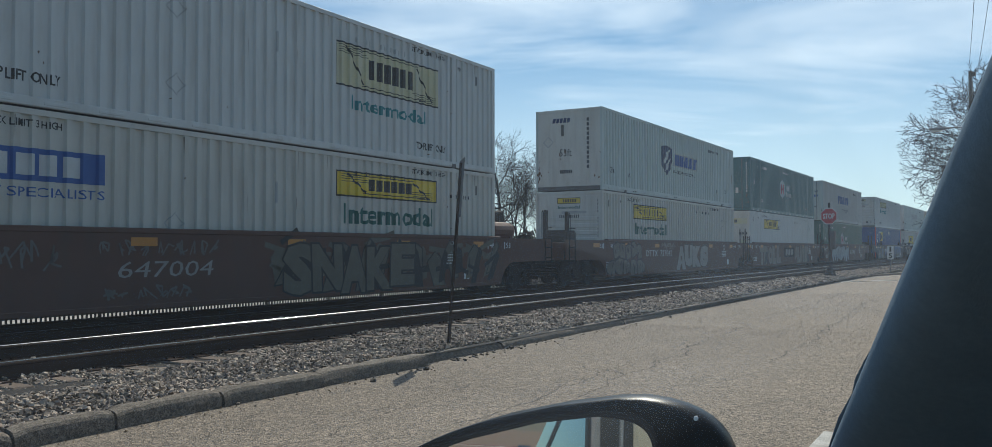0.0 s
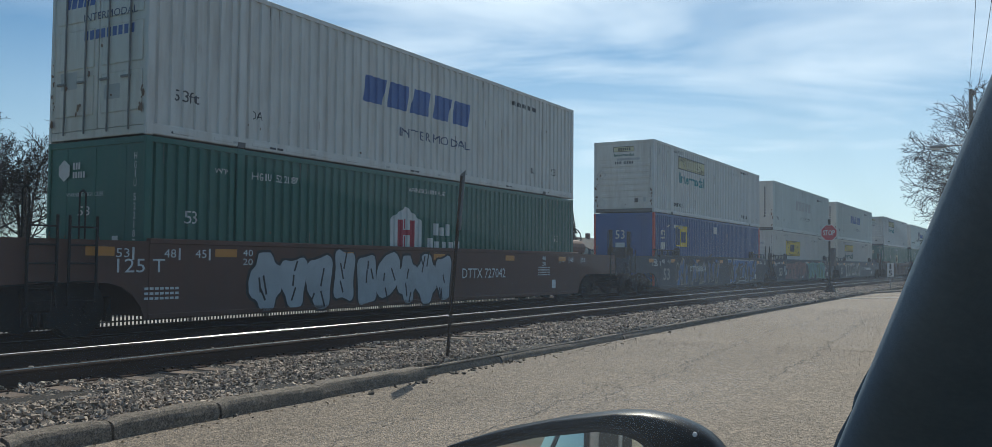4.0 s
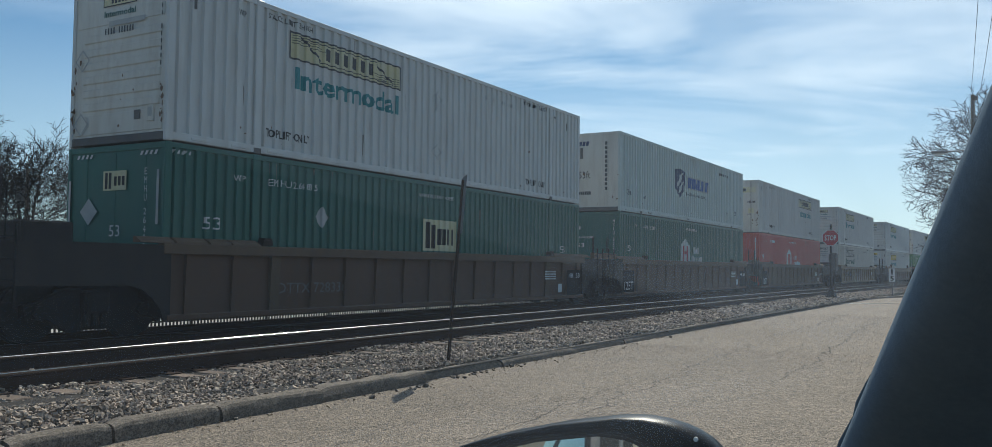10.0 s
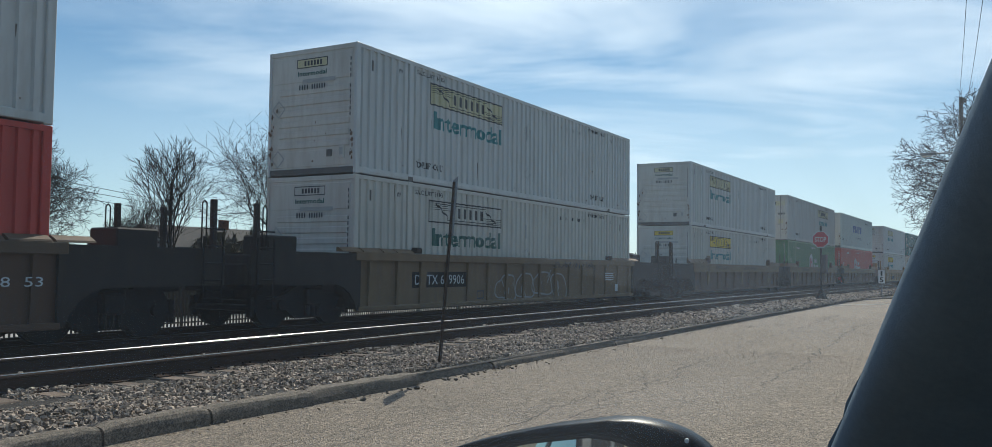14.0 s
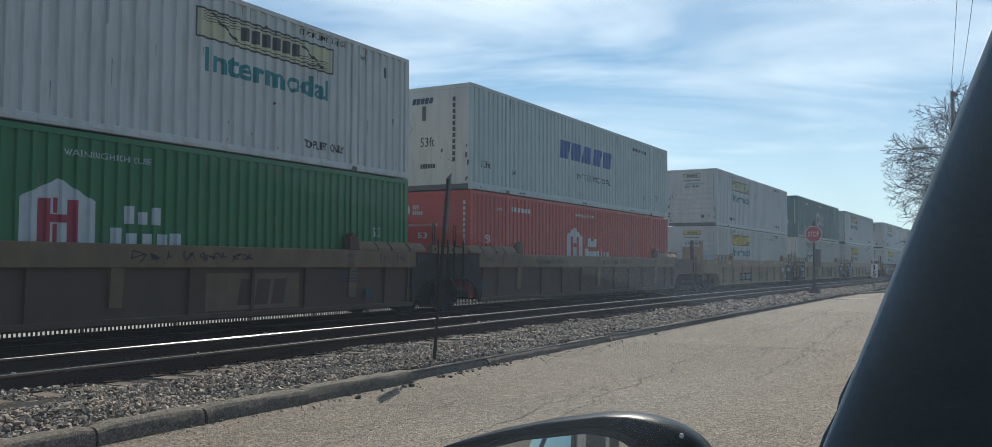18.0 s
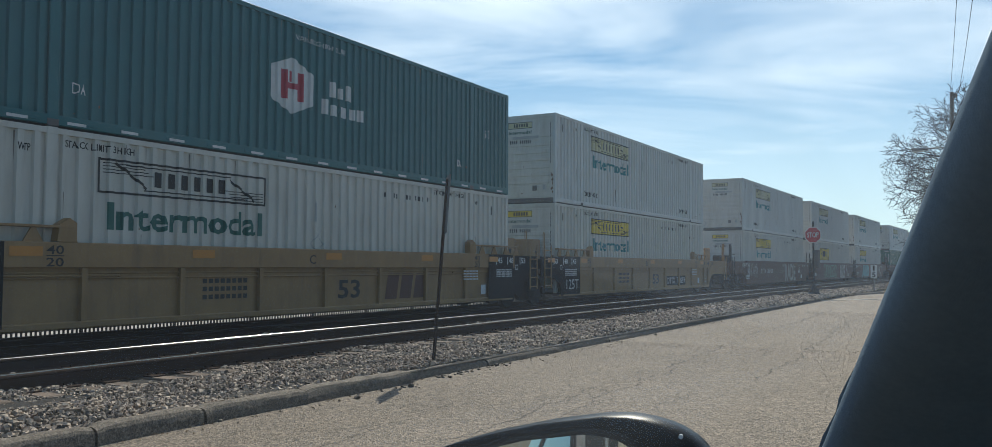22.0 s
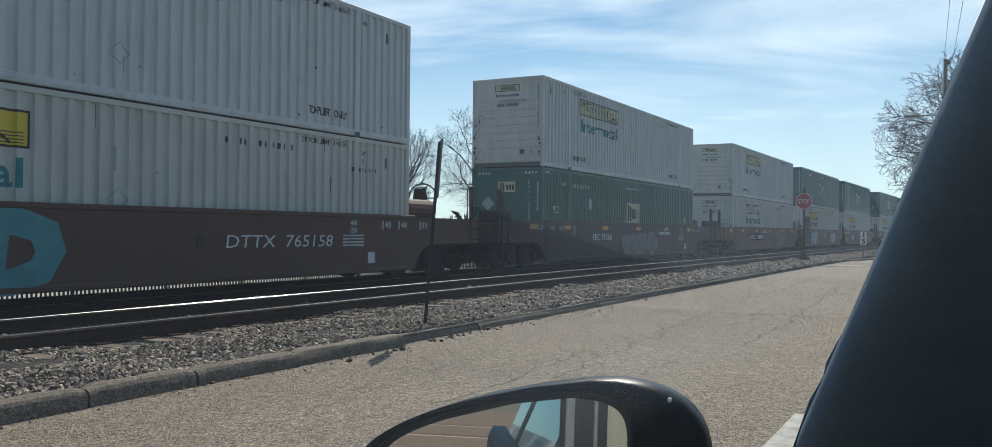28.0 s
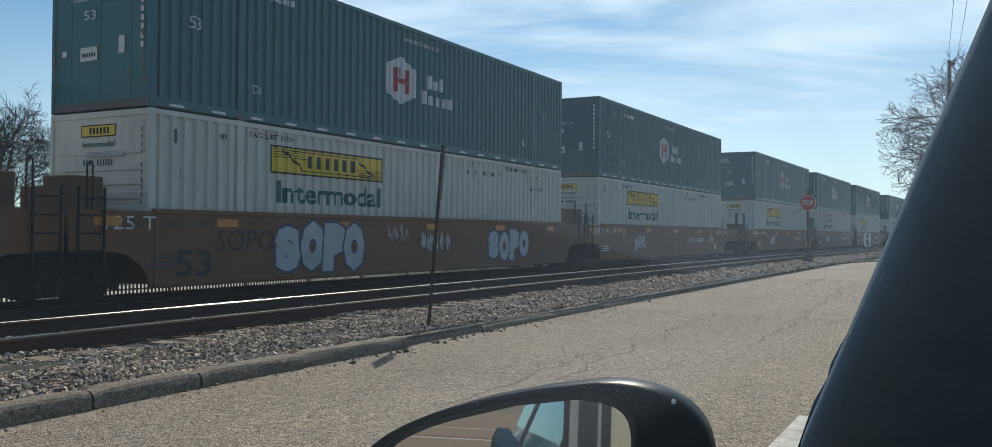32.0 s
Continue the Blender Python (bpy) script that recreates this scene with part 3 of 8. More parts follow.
def build_kerb():
    kerb = thing("kerb", "old weathered concrete kerb with open joints", "kerb", kind="structure")
    joints = [-6, -3.5, -1.2, 0.9, 2.6, 3.75, 4.6, 5.72, 7.08, 8.98, 11.0, 13.35, 15.6, 18.2, 20.8, 23.6, 26.4, 29.2, 32.0, 34.8, 37.5, 40.0, 42.5, 45, 47.5, 50, 52.5, 55, 58]
    rnd = random.Random(3)
    for a, b in zip(joints, joints[1:]):
        n = max(6, int((b - a) * 9)) if b < 24 else 6
        sag, lean = rnd.uniform(-0.012, 0.012), rnd.uniform(-0.015, 0.015)
        g = Geo()
        top = 0.15 if a < 8.9 else 0.10
        prof = [(0.0, -0.12), (0.006, top - 0.085), (0.016, top - 0.045), (0.034, top - 0.016), (0.062, top - 0.002), (0.11, top), (0.165, top - 0.004), (0.188, top - 0.02), (0.195, -0.12)]
        v = []
        for i in range(n + 1):
            x = a + 0.012 + (b - a - 0.024) * i / n
            y0 = kerb_line(x) + lean + (0.05 if a == 8.98 and i == 0 else 0)
            for py, pz in prof:
                wob = 0.014 * noise.noise((x * 2.5, py * 20, pz * 9)) + 0.006 * noise.noise((x * 11, py * 50, pz * 30))
                ends = min(x - a, b - x)
                wob -= 0.022 * max(0.0, 1 - ends / 0.07) * (pz > 0)
                v.append((x, y0 + py + wob, pz + (sag + wob if pz > 0 else 0)))
        m = len(prof)
        f = [(i * m + j, (i + 1) * m + j, (i + 1) * m + (j + 1) % m, i * m + (j + 1) % m) for i in range(n) for j in range(m)]
        f += [tuple(range(m)), tuple(range(n * m, (n + 1) * m))]
        g.add(v, f)
        part("kerb_stone", g, CONCRETE, kerb)


build_kerb()

# ---------------------------------------------------------------- containers
LONG, WIDE, HIGH = 16.30, 2.59, 2.896
HALF = LONG / 2
SIDE = -WIDE / 2                # y of the side that faces the road
POSTS = (1.98, 2.16), (LONG - 2.16, LONG - 1.98)


def rib_breaks(x0, x1, period, depth, flat=0.40, slope=0.09):
    """Corrugation between x0 and x1: a list of (x, depth behind the outer plane)."""
    n = max(1, round((x1 - x0) / period))
    w = (x1 - x0) / n
    out = [(x0, depth)]
    for i in range(n):
        a = x0 + i * w
        out += [(a + w * 0.5 * (1 - flat) - w * slope * 0.5 + 0, depth), (a + w * 0.5 * (1 - flat) + w * slope * 0.5, 0.0),
                (a + w * 0.5 * (1 + flat) - w * slope * 0.5, 0.0), (a + w * 0.5 * (1 + flat) + w * slope * 0.5, depth)]
    out.append((x1, depth))
    return out


def depth_at(breaks, x):
    for (a, da), (b, db) in zip(breaks, breaks[1:]):
        if a <= x <= b and b > a:
            return da + (db - da) * (x - a) / (b - a)
    return 0.0


def ribbed_wall(breaks, y, z0, z1, back):
    """A wall with upright ribs whose outer plane is y; back is how far its rear lies behind."""
    g = Geo()
    n = len(breaks)
    s = 1 if back > 0 else -1
    v = [(x - HALF, y + s * d, z) for z in (z0, z1) for x, d in breaks] + [(x - HALF, y + back, z) for z in (z0, z1) for x, d in breaks]
    f = []
    for i in range(n - 1):
        f += [(i, i + 1, n + i + 1, n + i), (2 * n + i, 3 * n + i, 3 * n + i + 1, 2 * n + i + 1), (n + i, n + i + 1, 3 * n + i + 1, 3 * n + i), (i, 2 * n + i, 2 * n + i + 1, i + 1)]
    g.add(v, f)
    return g


class Style:
    def __init__(self, paint, period=0.28, depth=0.042, rail=0.15, end="ribs", end_paint=None, smooth=False, flat=0.46):
        self.paint, self.period, self.depth, self.rail, self.end, self.smooth, self.flat = paint, period, depth, rail, end, smooth, flat
        self.end_paint = end_paint or paint
        self.breaks = []
        for a, b in ((0.14, 1.98), (2.16, LONG - 2.16), (LONG - 1.98, LONG - 0.14)):
            self.breaks.append(rib_breaks(a, b, period, depth, flat))

    def depth_of(self, x):
        for br in self.breaks:
            if br[0][0] <= x <= br[-1][0]:
                return depth_at(br, x)
        return 0.0


GROUP = "containers stacked on the train"


def make_container(style, label, name="shipping_container"):
    """A 53-foot container, its base centre at the origin; its front end faces -x."""
    c = thing(name, label, "container", GROUP)
    p, y = style.paint, SIDE + 0.008
    for br in style.breaks:
        for sgn in (1, -1):
            g = ribbed_wall(br, sgn * y, style.rail - 0.01, HIGH - 0.085, sgn * 0.07)
            part("side_panel", g, p, c)
    for s in (-1, 1):
        ys = sorted((s * -SIDE * 1.0, s * (-SIDE - 0.08)))
        part("top_rail", Geo().box(-HALF + 0.05, HALF - 0.05, ys[0], ys[1], HIGH - 0.10, HIGH - 0.012, 0.002), p, c)
        part("bottom_rail", Geo().box(-HALF + 0.05, HALF - 0.05, ys[0], ys[1], 0.02, style.rail, 0.012), p, c)
        for a, b in POSTS:
            part("stacking_post", Geo().box(a - HALF, b - HALF, ys[0] - 0.004, ys[1] + 0.004, 0.0, HIGH, 0.012), p, c)
            for z in (0.0, HIGH - 0.118):
                part("corner_casting", Geo().box(a - HALF - 0.01, b - HALF + 0.01, ys[0] - 0.008, ys[1] + 0.008, z, z + 0.118, 0.012), STEEL_DARK if z == 0 else p, c)
        for e in (-1, 1):
            xs = sorted((e * HALF, e * (HALF - 0.15)))
            part("corner_post", Geo().box(xs[0], xs[1], ys[0] - 0.001, ys[1] + 0.04 * 0 + 0.001, 0.0, HIGH - 0.004, 0.014), p, c)
    g = Geo()
    for k in range(17):
        x = -HALF + 0.75 + k * 0.9
        g.box(x - 0.22, x + 0.22, SIDE - 0.007, SIDE + 0.01, style.rail * 0.36, style.rail * 0.66, 0.006)
    tagged(part("rail_stampings", g, p, c, fix=False), kind="stuff")
    part("roof", Geo().box(-HALF + 0.03, HALF - 0.03, SIDE + 0.03, -SIDE - 0.03, HIGH - 0.05, HIGH - 0.02), p, c)
    part("floor", Geo().box(-HALF + 0.03, HALF - 0.03, SIDE + 0.03, -SIDE - 0.03, 0.05, 0.14), STEEL_DARK, c)
    for e in (-1, 1):
        make_end(c, style, e)
    return c


def make_end(c, style, e):
    """An end wall: e = -1 faces the camera's side."""
    xo = e * (HALF - 0.012)
    p = style.end_paint

    def bx(name, y0, y1, z0, z1, out, paint=p, cut=0.008, label=""):
        a, b = sorted((xo - e * 0.05, xo + e * out))
        return part(name, Geo().box(a, b, y0, y1, z0, z1, cut), paint, c, label)
    w = -SIDE - 0.02
    # the sill's dark colour also paints the shaded gap between stacked boxes
    bx("end_sill", -w, w, 0.02, 0.16, 0.0, STEEL_DARK if style.end != "doors" else p)
    bx("end_header", -w, w, HIGH - 0.12, HIGH - 0.01, 0.004)
    kind = style.end if e < 0 else "plain"
    if kind == "ribs":
        bx("end_wall", -w, w, 0.15, HIGH - 0.11, -0.02)
        for i in range(6):
            z = 0.62 + i * 0.245
            bx("end_rib", -w + 0.18, w - 0.30, z, z + 0.15, 0.006, cut=0.02)
        bx("end_plate", -w + 0.12, w - 0.12, 2.14, 2.72, -0.006)
        bx("end_plate", -w + 0.12, w - 0.12, 0.2, 0.56, -0.006)
    elif kind == "plain":
        g = Geo().box(*sorted((xo - e * 0.05, xo - e * 0.016)), -w, w, 0.15, HIGH - 0.11, 0.008)
        for yy in (-0.78, 0.0, 0.78):
            g.box(*sorted((xo - e * 0.03, xo - e * 0.008)), yy - 0.02, yy + 0.02, 0.2, HIGH - 0.14, 0.006)
        part("end_wall", g, p, c)
    else:
        for s in (-1, 1):
            y0, y1 = sorted((s * 0.012, s * (w - 0.03)))
            a, b = sorted((xo - e * 0.05, xo - e * 0.012))
            door = part("door", Geo().box(a, b, y0, y1, 0.17, HIGH - 0.12, 0.01), p, c)
            for k in range(3):
                z = 0.42 + k * 0.82
                a2, b2 = sorted((xo - e * 0.012, xo + e * 0.006))
                part("door_panel", Geo().box(a2, b2, y0 + 0.09, y1 - 0.09, z, z + 0.68, 0.016), p, door)
            for k in (0.28, 0.78):
                yb = s * k * 1.1
                part("lock_bar", Geo().tube((xo + e * 0.025, yb, 0.1), (xo + e * 0.025, yb, HIGH - 0.08), 0.017, n=6), GALV, door, "steel locking bar")
                part("bar_handle", Geo().box(*sorted((xo + e * 0.01, xo + e * 0.05)), yb - 0.03, yb + 0.26 * (-s if k < 0.5 else s) * 0 + 0.2, 0.98, 1.02, 0.006), GALV, door)


# ---------------------------------------------------------------- well cars
def make_well(kind, paint, chord_paint, label, ends, end_paint=None, ledge=False, boxes=False):
    """One unit of a container car, its origin under the middle at rail height.
    ends: for the -x and the +x end, "joint" (shared truck) or "coupler"; end_paint: for each of them."""
    car = thing("well_car", label, "rail car", "cars of the freight train")
    end_paints = end_paint or (paint, paint)
    y0 = -1.46
    trim_paint = CAR_YELLOW if kind == "flush" else IRON
    for s in (1, -1):
        g = Geo()
        f0, f1 = sorted((s * y0, s * (y0 + 0.035)))
        if kind == "smooth":
            poly = [(0.0, 0.18), (LONG, 0.18), (LONG, 1.40), (0.0, 1.40)]
            g.slab([(x - HALF, z) for x, z in poly], f0, f1)
            part("side_sheet", g, paint, car)
            a, b = sorted((s * (y0 - 0.018), s * (y0 + 0.10)))
            part("top_chord", Geo().box(-HALF, HALF, a, b, 1.36, 1.45, 0.012), chord_paint, car)
            part("bottom_sill", Geo().box(-HALF, HALF, a, b, 0.148, 0.235, 0.012), paint, car)
        else:
            under = 1.245 if kind == "ribbed" else 1.05
            g.slab([(-HALF, 0.19), (HALF, 0.19), (HALF, under + 0.05), (-HALF, under + 0.05)], *sorted((s * (y0 + 0.09), s * (y0 + 0.12))))
            part("side_sheet", g, paint, car)
            a, b = sorted((s * y0, s * (y0 + 0.16)))
            part("top_chord", Geo().box(-HALF - 0.1, HALF + 0.1, a, b, under, 1.43, 0.015), chord_paint, car)
            part("bottom_sill", Geo().box(-HALF, HALF, a, b, 0.148, 0.25, 0.015), paint, car)
            # upright stakes, deepest under the rail; broad short ones below the guides and amidships
            if kind == "ribbed":
                stakes = [0.42 + (LONG - 0.84) * i / 15 for i in range(16)]
            elif kind == "staked":
                stakes = [0.15, 1.05] + [2.25 + 1.475 * i for i in range(9)] + [15.25, 16.15]
            else:
                stakes = [0.7 + (LONG - 1.4) * i / 8 for i in range(9)]
            for x in stakes:
                broad = kind != "flush" and min(abs(x - q) for q in (2.3, LONG / 2, LONG - 2.3)) < (0.2 if kind == "staked" else 0.35) and not (kind == "ribbed" and abs(x - LONG / 2) < 1)
                w = 0.12 if broad else 0.05 if kind == "flush" else 0.036
                foot = 0.42 if broad and kind == "staked" else 0.2
                prof = [(s * (y0 + 0.012), under), (s * (y0 + 0.1), under), (s * (y0 + 0.1), foot), (s * (y0 + (0.012 if kind == "flush" else 0.055)), foot)]
                part("side_stake", Geo().slab_x(prof if s < 0 else prof[::-1], x - HALF - w, x - HALF + w), paint if not broad else chord_paint, car)
            if kind == "flush":
                a, b = sorted((s * (y0 + 0.06), s * (y0 + 0.1)))
                for z in (0.88, 0.96):
                    part("side_rib", Geo().box(-HALF + 1.3, HALF - 1.3, a, b, z, z + 0.03, 0.008), paint, car)
        for e in (-1, 1):
            def at(x):
                return e * (HALF - x)
            end = ends[0] if e < 0 else ends[1]
            end_paint = end_paints[0 if e < 0 else 1]
            reach = 1.55 if end == "joint" else 3.15
            # side plate with the arch over the truck
            a, b = sorted((s * (y0 + 0.01), s * (y0 + 0.06)))
            arch = [(0.06, 0.16), (0.06, 1.40), (-reach, 1.40), (-reach, 0.76), (-0.72, 0.74), (-0.50, 0.68), (-0.30, 0.55), (-0.14, 0.36), (-0.06, 0.16)]
            poly = [(at(x), z) for x, z in arch]
            part("end_side", Geo().slab(poly if e > 0 else poly[::-1], a, b), end_paint, car)
            if ledge:
                # a narrow shelf above the rail on upright gussets
                a, b = sorted((s * (y0 - 0.006), s * (y0 + 0.15)))
                g = Geo().box(*sorted((at(2.35), at(-0.35))), a, b, 1.635, 1.675, 0.008)
                for x in (-0.25, 0.38, 1.05, 1.72, 2.28):
                    poly = [(at(x - 0.16), 1.42), (at(x + 0.16), 1.42), (at(x + 0.03), 1.64), (at(x - 0.03), 1.64)]
                    g.slab(poly if e < 0 else poly[::-1], *sorted((s * (y0 + 0.02), s * (y0 + 0.05))))
                part("corner_shelf", g, end_paint if kind == "smooth" else chord_paint, car, "narrow steel shelf on gussets")
            elif kind != "smooth":
                # sloping plates in a row
                g = Geo()
                tall = 0.10 if kind == "ribbed" else 0.21
                for x in (-0.55, 0.17, 0.89, 1.4):
                    g.slab_x([(s * (y0 + 0.005), 1.43), (s * (y0 + 0.02), 1.43 + 0.3 * tall), (s * (y0 + 0.15), 1.43 + tall), (s * (y0 + 0.19), 1.43 + tall), (s * (y0 + 0.19), 1.43)], *sorted((at(x), at(x + (0.66 if x != 0.89 else 0.46)))))
                part("sloping_plate", g, chord_paint, car, "row of sloping guide plates")
                if end == "joint":
                    # flat step plate with a bolt at the very end
                    a, b = sorted((s * (y0 - 0.03), s * (y0 + 0.10)))
                    part("step_plate", Geo().box(*sorted((at(-0.75), at(-1.66))), a, b, 1.405, 1.60, 0.012), chord_paint, car, "flat tan step plate")
                    part("bolt", Geo().tube((at(-1.5 if e < 0 else -0.9), s * (y0 - 0.04), 1.50), (at(-1.5 if e < 0 else -0.9), s * (y0 - 0.028), 1.50), 0.035, n=8), IRON, car, "dark bolt head")
            m = s * 1.30
            hexagon = [(2.40, 1.44), (2.40, 1.72), (2.28, 1.79), (2.12, 1.70), (2.08, 1.44)]
            if kind == "ribbed":
                hexagon = [(2.36, 1.44), (2.36, 1.52), (2.32, 1.58), (2.16, 1.58), (2.10, 1.44)]
            poly = [(at(x), z) for x, z in hexagon]
            if kind != "smooth" or ledge:
                part("corner_guide", Geo().slab(poly[::-1] if e > 0 else poly, *sorted((m, m + s * 0.16))), {"flush": chord_paint, "staked": CAR_BROWN, "ribbed": END_DARK}.get(kind, IRON), car)
    for e in (-1, 1):
        end = ends[0] if e < 0 else ends[1]
        end_paint = end_paints[0 if e < 0 else 1]
        reach = 1.55 if end == "joint" else 3.15
        a, b = sorted((e * (HALF - 0.05), e * (HALF + reach)))
        part("end_platform", Geo().box(a, b, -1.4, 1.4, 1.02, 1.32, 0.02), end_paint, car)
        part("centre_sill", Geo().box(a, b, -0.32, 0.32, 0.62, 1.03, 0.02), IRON, car)
        a, b = sorted((e * HALF, e * (HALF + 0.08)))
        part("end_bulkhead", Geo().box(a, b, -1.38, 1.38, 0.2, 1.4, 0.02), end_paint, car)
        if end == "coupler":
            a, b = sorted((e * (HALF + 3.1), e * (HALF + 3.22)))
            part("end_sill", Geo().box(a, b, -1.35, 1.35, 0.75, 1.15, 0.02), end_paint, car)
            a, b = sorted((e * (HALF + 3.1), e * (HALF + 3.64)))
            part("coupler", Geo().box(a, b, -0.11, 0.11, 0.72, 0.98, 0.03), IRON, car, "steel coupler")
            g = Geo()
            for k in range(5):
                z = 0.55 + 0.3 * k
                g.tube((e * (HALF + 3.05), -1.5, z), (e * (HALF + 2.62), -1.5, z), 0.014, n=6)
            for x in (3.05, 2.62):
                g.tube((e * (HALF + x), -1.5, 0.45), (e * (HALF + x), -1.5, 1.62), 0.018, n=6)
            part("ladder", g, trim_paint, car, "steel end ladder")
            for yy in (-1.36, 1.2):
                x = e * (HALF + 2.95)
                part("end_post", Geo().box(x - 0.05, x + 0.05, yy - 0.05, yy + 0.05, 1.3, 2.28, 0.012), trim_paint if kind == "flush" else END_DARK, car, "square steel post")
                x = e * (HALF + 2.74)
                g = Geo().path([(x - 0.05, yy, 1.3), (x - 0.05, yy, 2.2), (x, yy, 2.25), (x + 0.05, yy, 2.2), (x + 0.05, yy, 1.3)], 0.014)
                part("grab_rail", g, trim_paint, car, "bent steel grab rail")
            if kind == "smooth" and e > 0 and paint is not CAR_MAROON:
                mid, r = HALF + 1.3, 0.27
                prof = [(-0.72, 0.10), (-0.68, 0.20), (-0.58, 0.26), (-0.5, r), (0.5, r), (0.58, 0.26), (0.68, 0.20), (0.72, 0.10)]
                g = Geo()
                for (x0, r0), (x1, r1) in zip(prof, prof[1:]):
                    g.tube((mid + x0, -0.62, 1.62), (mid + x1, -0.62, 1.62), r0, r1, n=14, caps=False)
                g.tube((mid - 0.80, -0.62, 1.62), (mid - 0.70, -0.62, 1.62), 0.10, n=8).tube((mid + 0.70, -0.62, 1.62), (mid + 0.74, -0.62, 1.62), 0.10, n=8)
                for x in (-0.42, 0.34):
                    g.box(mid + x, mid + x + 0.08, -0.85, -0.39, 1.30, 1.52, 0.01)
                part("air_reservoir", g, end_paint, car, "round air reservoir")
                g = Geo()
                cx, cz, r = HALF + 2.72, 1.98, 0.40
                ring = [(cx + 0.30 * r * math.cos(w * math.pi / 8), 0.1 - 0.95 * r * math.cos(w * math.pi / 8), cz + r * math.sin(w * math.pi / 8)) for w in range(17)]
                g.path(ring, 0.022, 5)
                for w in range(0, 16, 3):
                    g.tube((cx, 0.1, cz), ring[w], 0.016, n=5)
                g.tube((cx - 0.25, 0.02, cz), (cx, 0.1, cz), 0.03, n=6)
                part("brake_wheel", g, IRON, car, "round hand-brake wheel")
                stand = [(cx - 0.75, 1.3), (cx - 0.12, 1.3), (cx - 0.10, 2.0), (cx - 0.22, 2.28), (cx - 0.36, 2.22), (cx - 0.5, 1.8)]
                part("brake_stand", Geo().slab(stand, -0.12, 0.12), IRON, car, "dark hand-brake stand")
            else:
                x = e * (HALF + 1.75)
                part("equipment_box", Geo().box(x - 0.42, x + 0.42, -0.9, -0.2, 1.31, 2.05 if kind == "flush" else 1.72, 0.03), trim_paint if kind == "flush" else END_DARK, car, "square steel equipment box")
        else:
            x = e * (HALF + 1.1)
            for yy in (-1.30, 1.1):
                g = Geo().path([(x - 0.05, yy, 1.3), (x - 0.05, yy, 2.1), (x, yy, 2.15), (x + 0.05, yy, 2.1), (x + 0.05, yy, 1.3)], 0.014)
                part("grab_rail", g, trim_paint, car, "bent steel grab rail")
            g = Geo()
            for k in range(5):
                g.tube((e * (HALF + 1.45), -1.5, 0.50 + 0.27 * k), (e * (HALF + 1.0), -1.5, 0.50 + 0.27 * k), 0.014, n=6)
            for xx in (1.45, 1.0):
                g.box(*sorted((e * (HALF + xx), e * (HALF + xx) + 0.035)), -1.515, -1.48, 0.42, 1.75, 0.005)
            part("ladder", g, trim_paint, car, "steel end ladder")
            if kind == "flush" or boxes:
                for x, yy, h in ((0.55, 0.5, 1.82), (0.85, -0.55, 1.95)):
                    box = part("equipment_box", Geo().box(*sorted((e * (HALF + x - 0.3), e * (HALF + x + 0.3))), yy - 0.35, yy + 0.35, 1.31, h, 0.02), CAR_YELLOW if kind == "flush" else CAR_BROWN, car, "square steel equipment box")
                    x = e * (HALF + x)
                    part("warning_mark", Geo().slab([(x - 0.1, 1.62), (x, 1.46), (x + 0.1, 1.62)][::1], yy - 0.356, yy - 0.352), BLACK, box, "dark triangle mark")
    for i in range(5):
        x = -HALF + 1.2 + i * (LONG - 2.4) / 4
        part("cross_bearer", Geo().box(x - 0.25, x + 0.25, -1.4, 1.4, 0.17, 0.24, 0.02), IRON, car)
    return car


def make_truck():
    t = thing("rail_truck", "black greasy two-axle rail truck under the car ends", "rail truck", "trucks of the freight train")
    part("bolster", Geo().box(-0.22, 0.22, -1.2, 1.2, 0.42, 0.78, 0.04), IRON, t)
    part("centre_plate", Geo().tube((0, 0, 0.75), (0, 0, 1.02), 0.35, n=14), IRON, t)
    for s in (-1, 1):
        poly = [(-1.1, 0.38), (-0.75, 0.36), (-0.45, 0.17), (0.45, 0.17), (0.75, 0.36), (1.1, 0.38), (1.12, 0.56), (0.8, 0.64), (0.42, 0.82), (-0.42, 0.82), (-0.8, 0.64), (-1.12, 0.56)]
        a, b = sorted((s * 1.06, s * 0.92))
        part("side_frame", Geo().slab(poly, a, b), IRON, t)
        g = Geo()
        for dx in (-0.15, 0, 0.15):
            g.tube((dx, s * 1.1, 0.22), (dx, s * 1.1, 0.48), 0.06, n=8)
        part("spring_nest", g, IRON, t)
        for x in (-0.89, 0.89):
            part("bearing_cap", Geo().tube((x, s * 1.0, 0.457), (x, s * 1.13, 0.457), 0.11, n=10), IRON, t)
    g = Geo().box(-1.25, 1.25, -0.62, 0.62, 0.30, 0.44, 0.03)
    for x in (-1.42, 1.42):
        g.tube((x, -0.85, 0.40), (x, 0.85, 0.40), 0.06, n=8)
        for yy in (-0.78, 0.78):
            g.box(x - 0.05, x + 0.05, yy - 0.06, yy + 0.06, 0.22, 0.62, 0.01)
    part("brake_rigging", g, IRON, t)
    for x in (-0.89, 0.89):
        axle = part("axle", Geo().tube((x, -1.05, 0.457), (x, 1.05, 0.457), 0.075, n=10), IRON, t)
        for s in (-1, 1):
            g = Geo().tube((x, s * 0.70, 0.457), (x, s * 0.83, 0.457), 0.457, n=24)
            g.tube((x, s * 0.68, 0.457), (x, s * 0.705, 0.457), 0.485, n=24)
            part("wheel", g, IRON, axle, "steel wheel with flange")
    return t


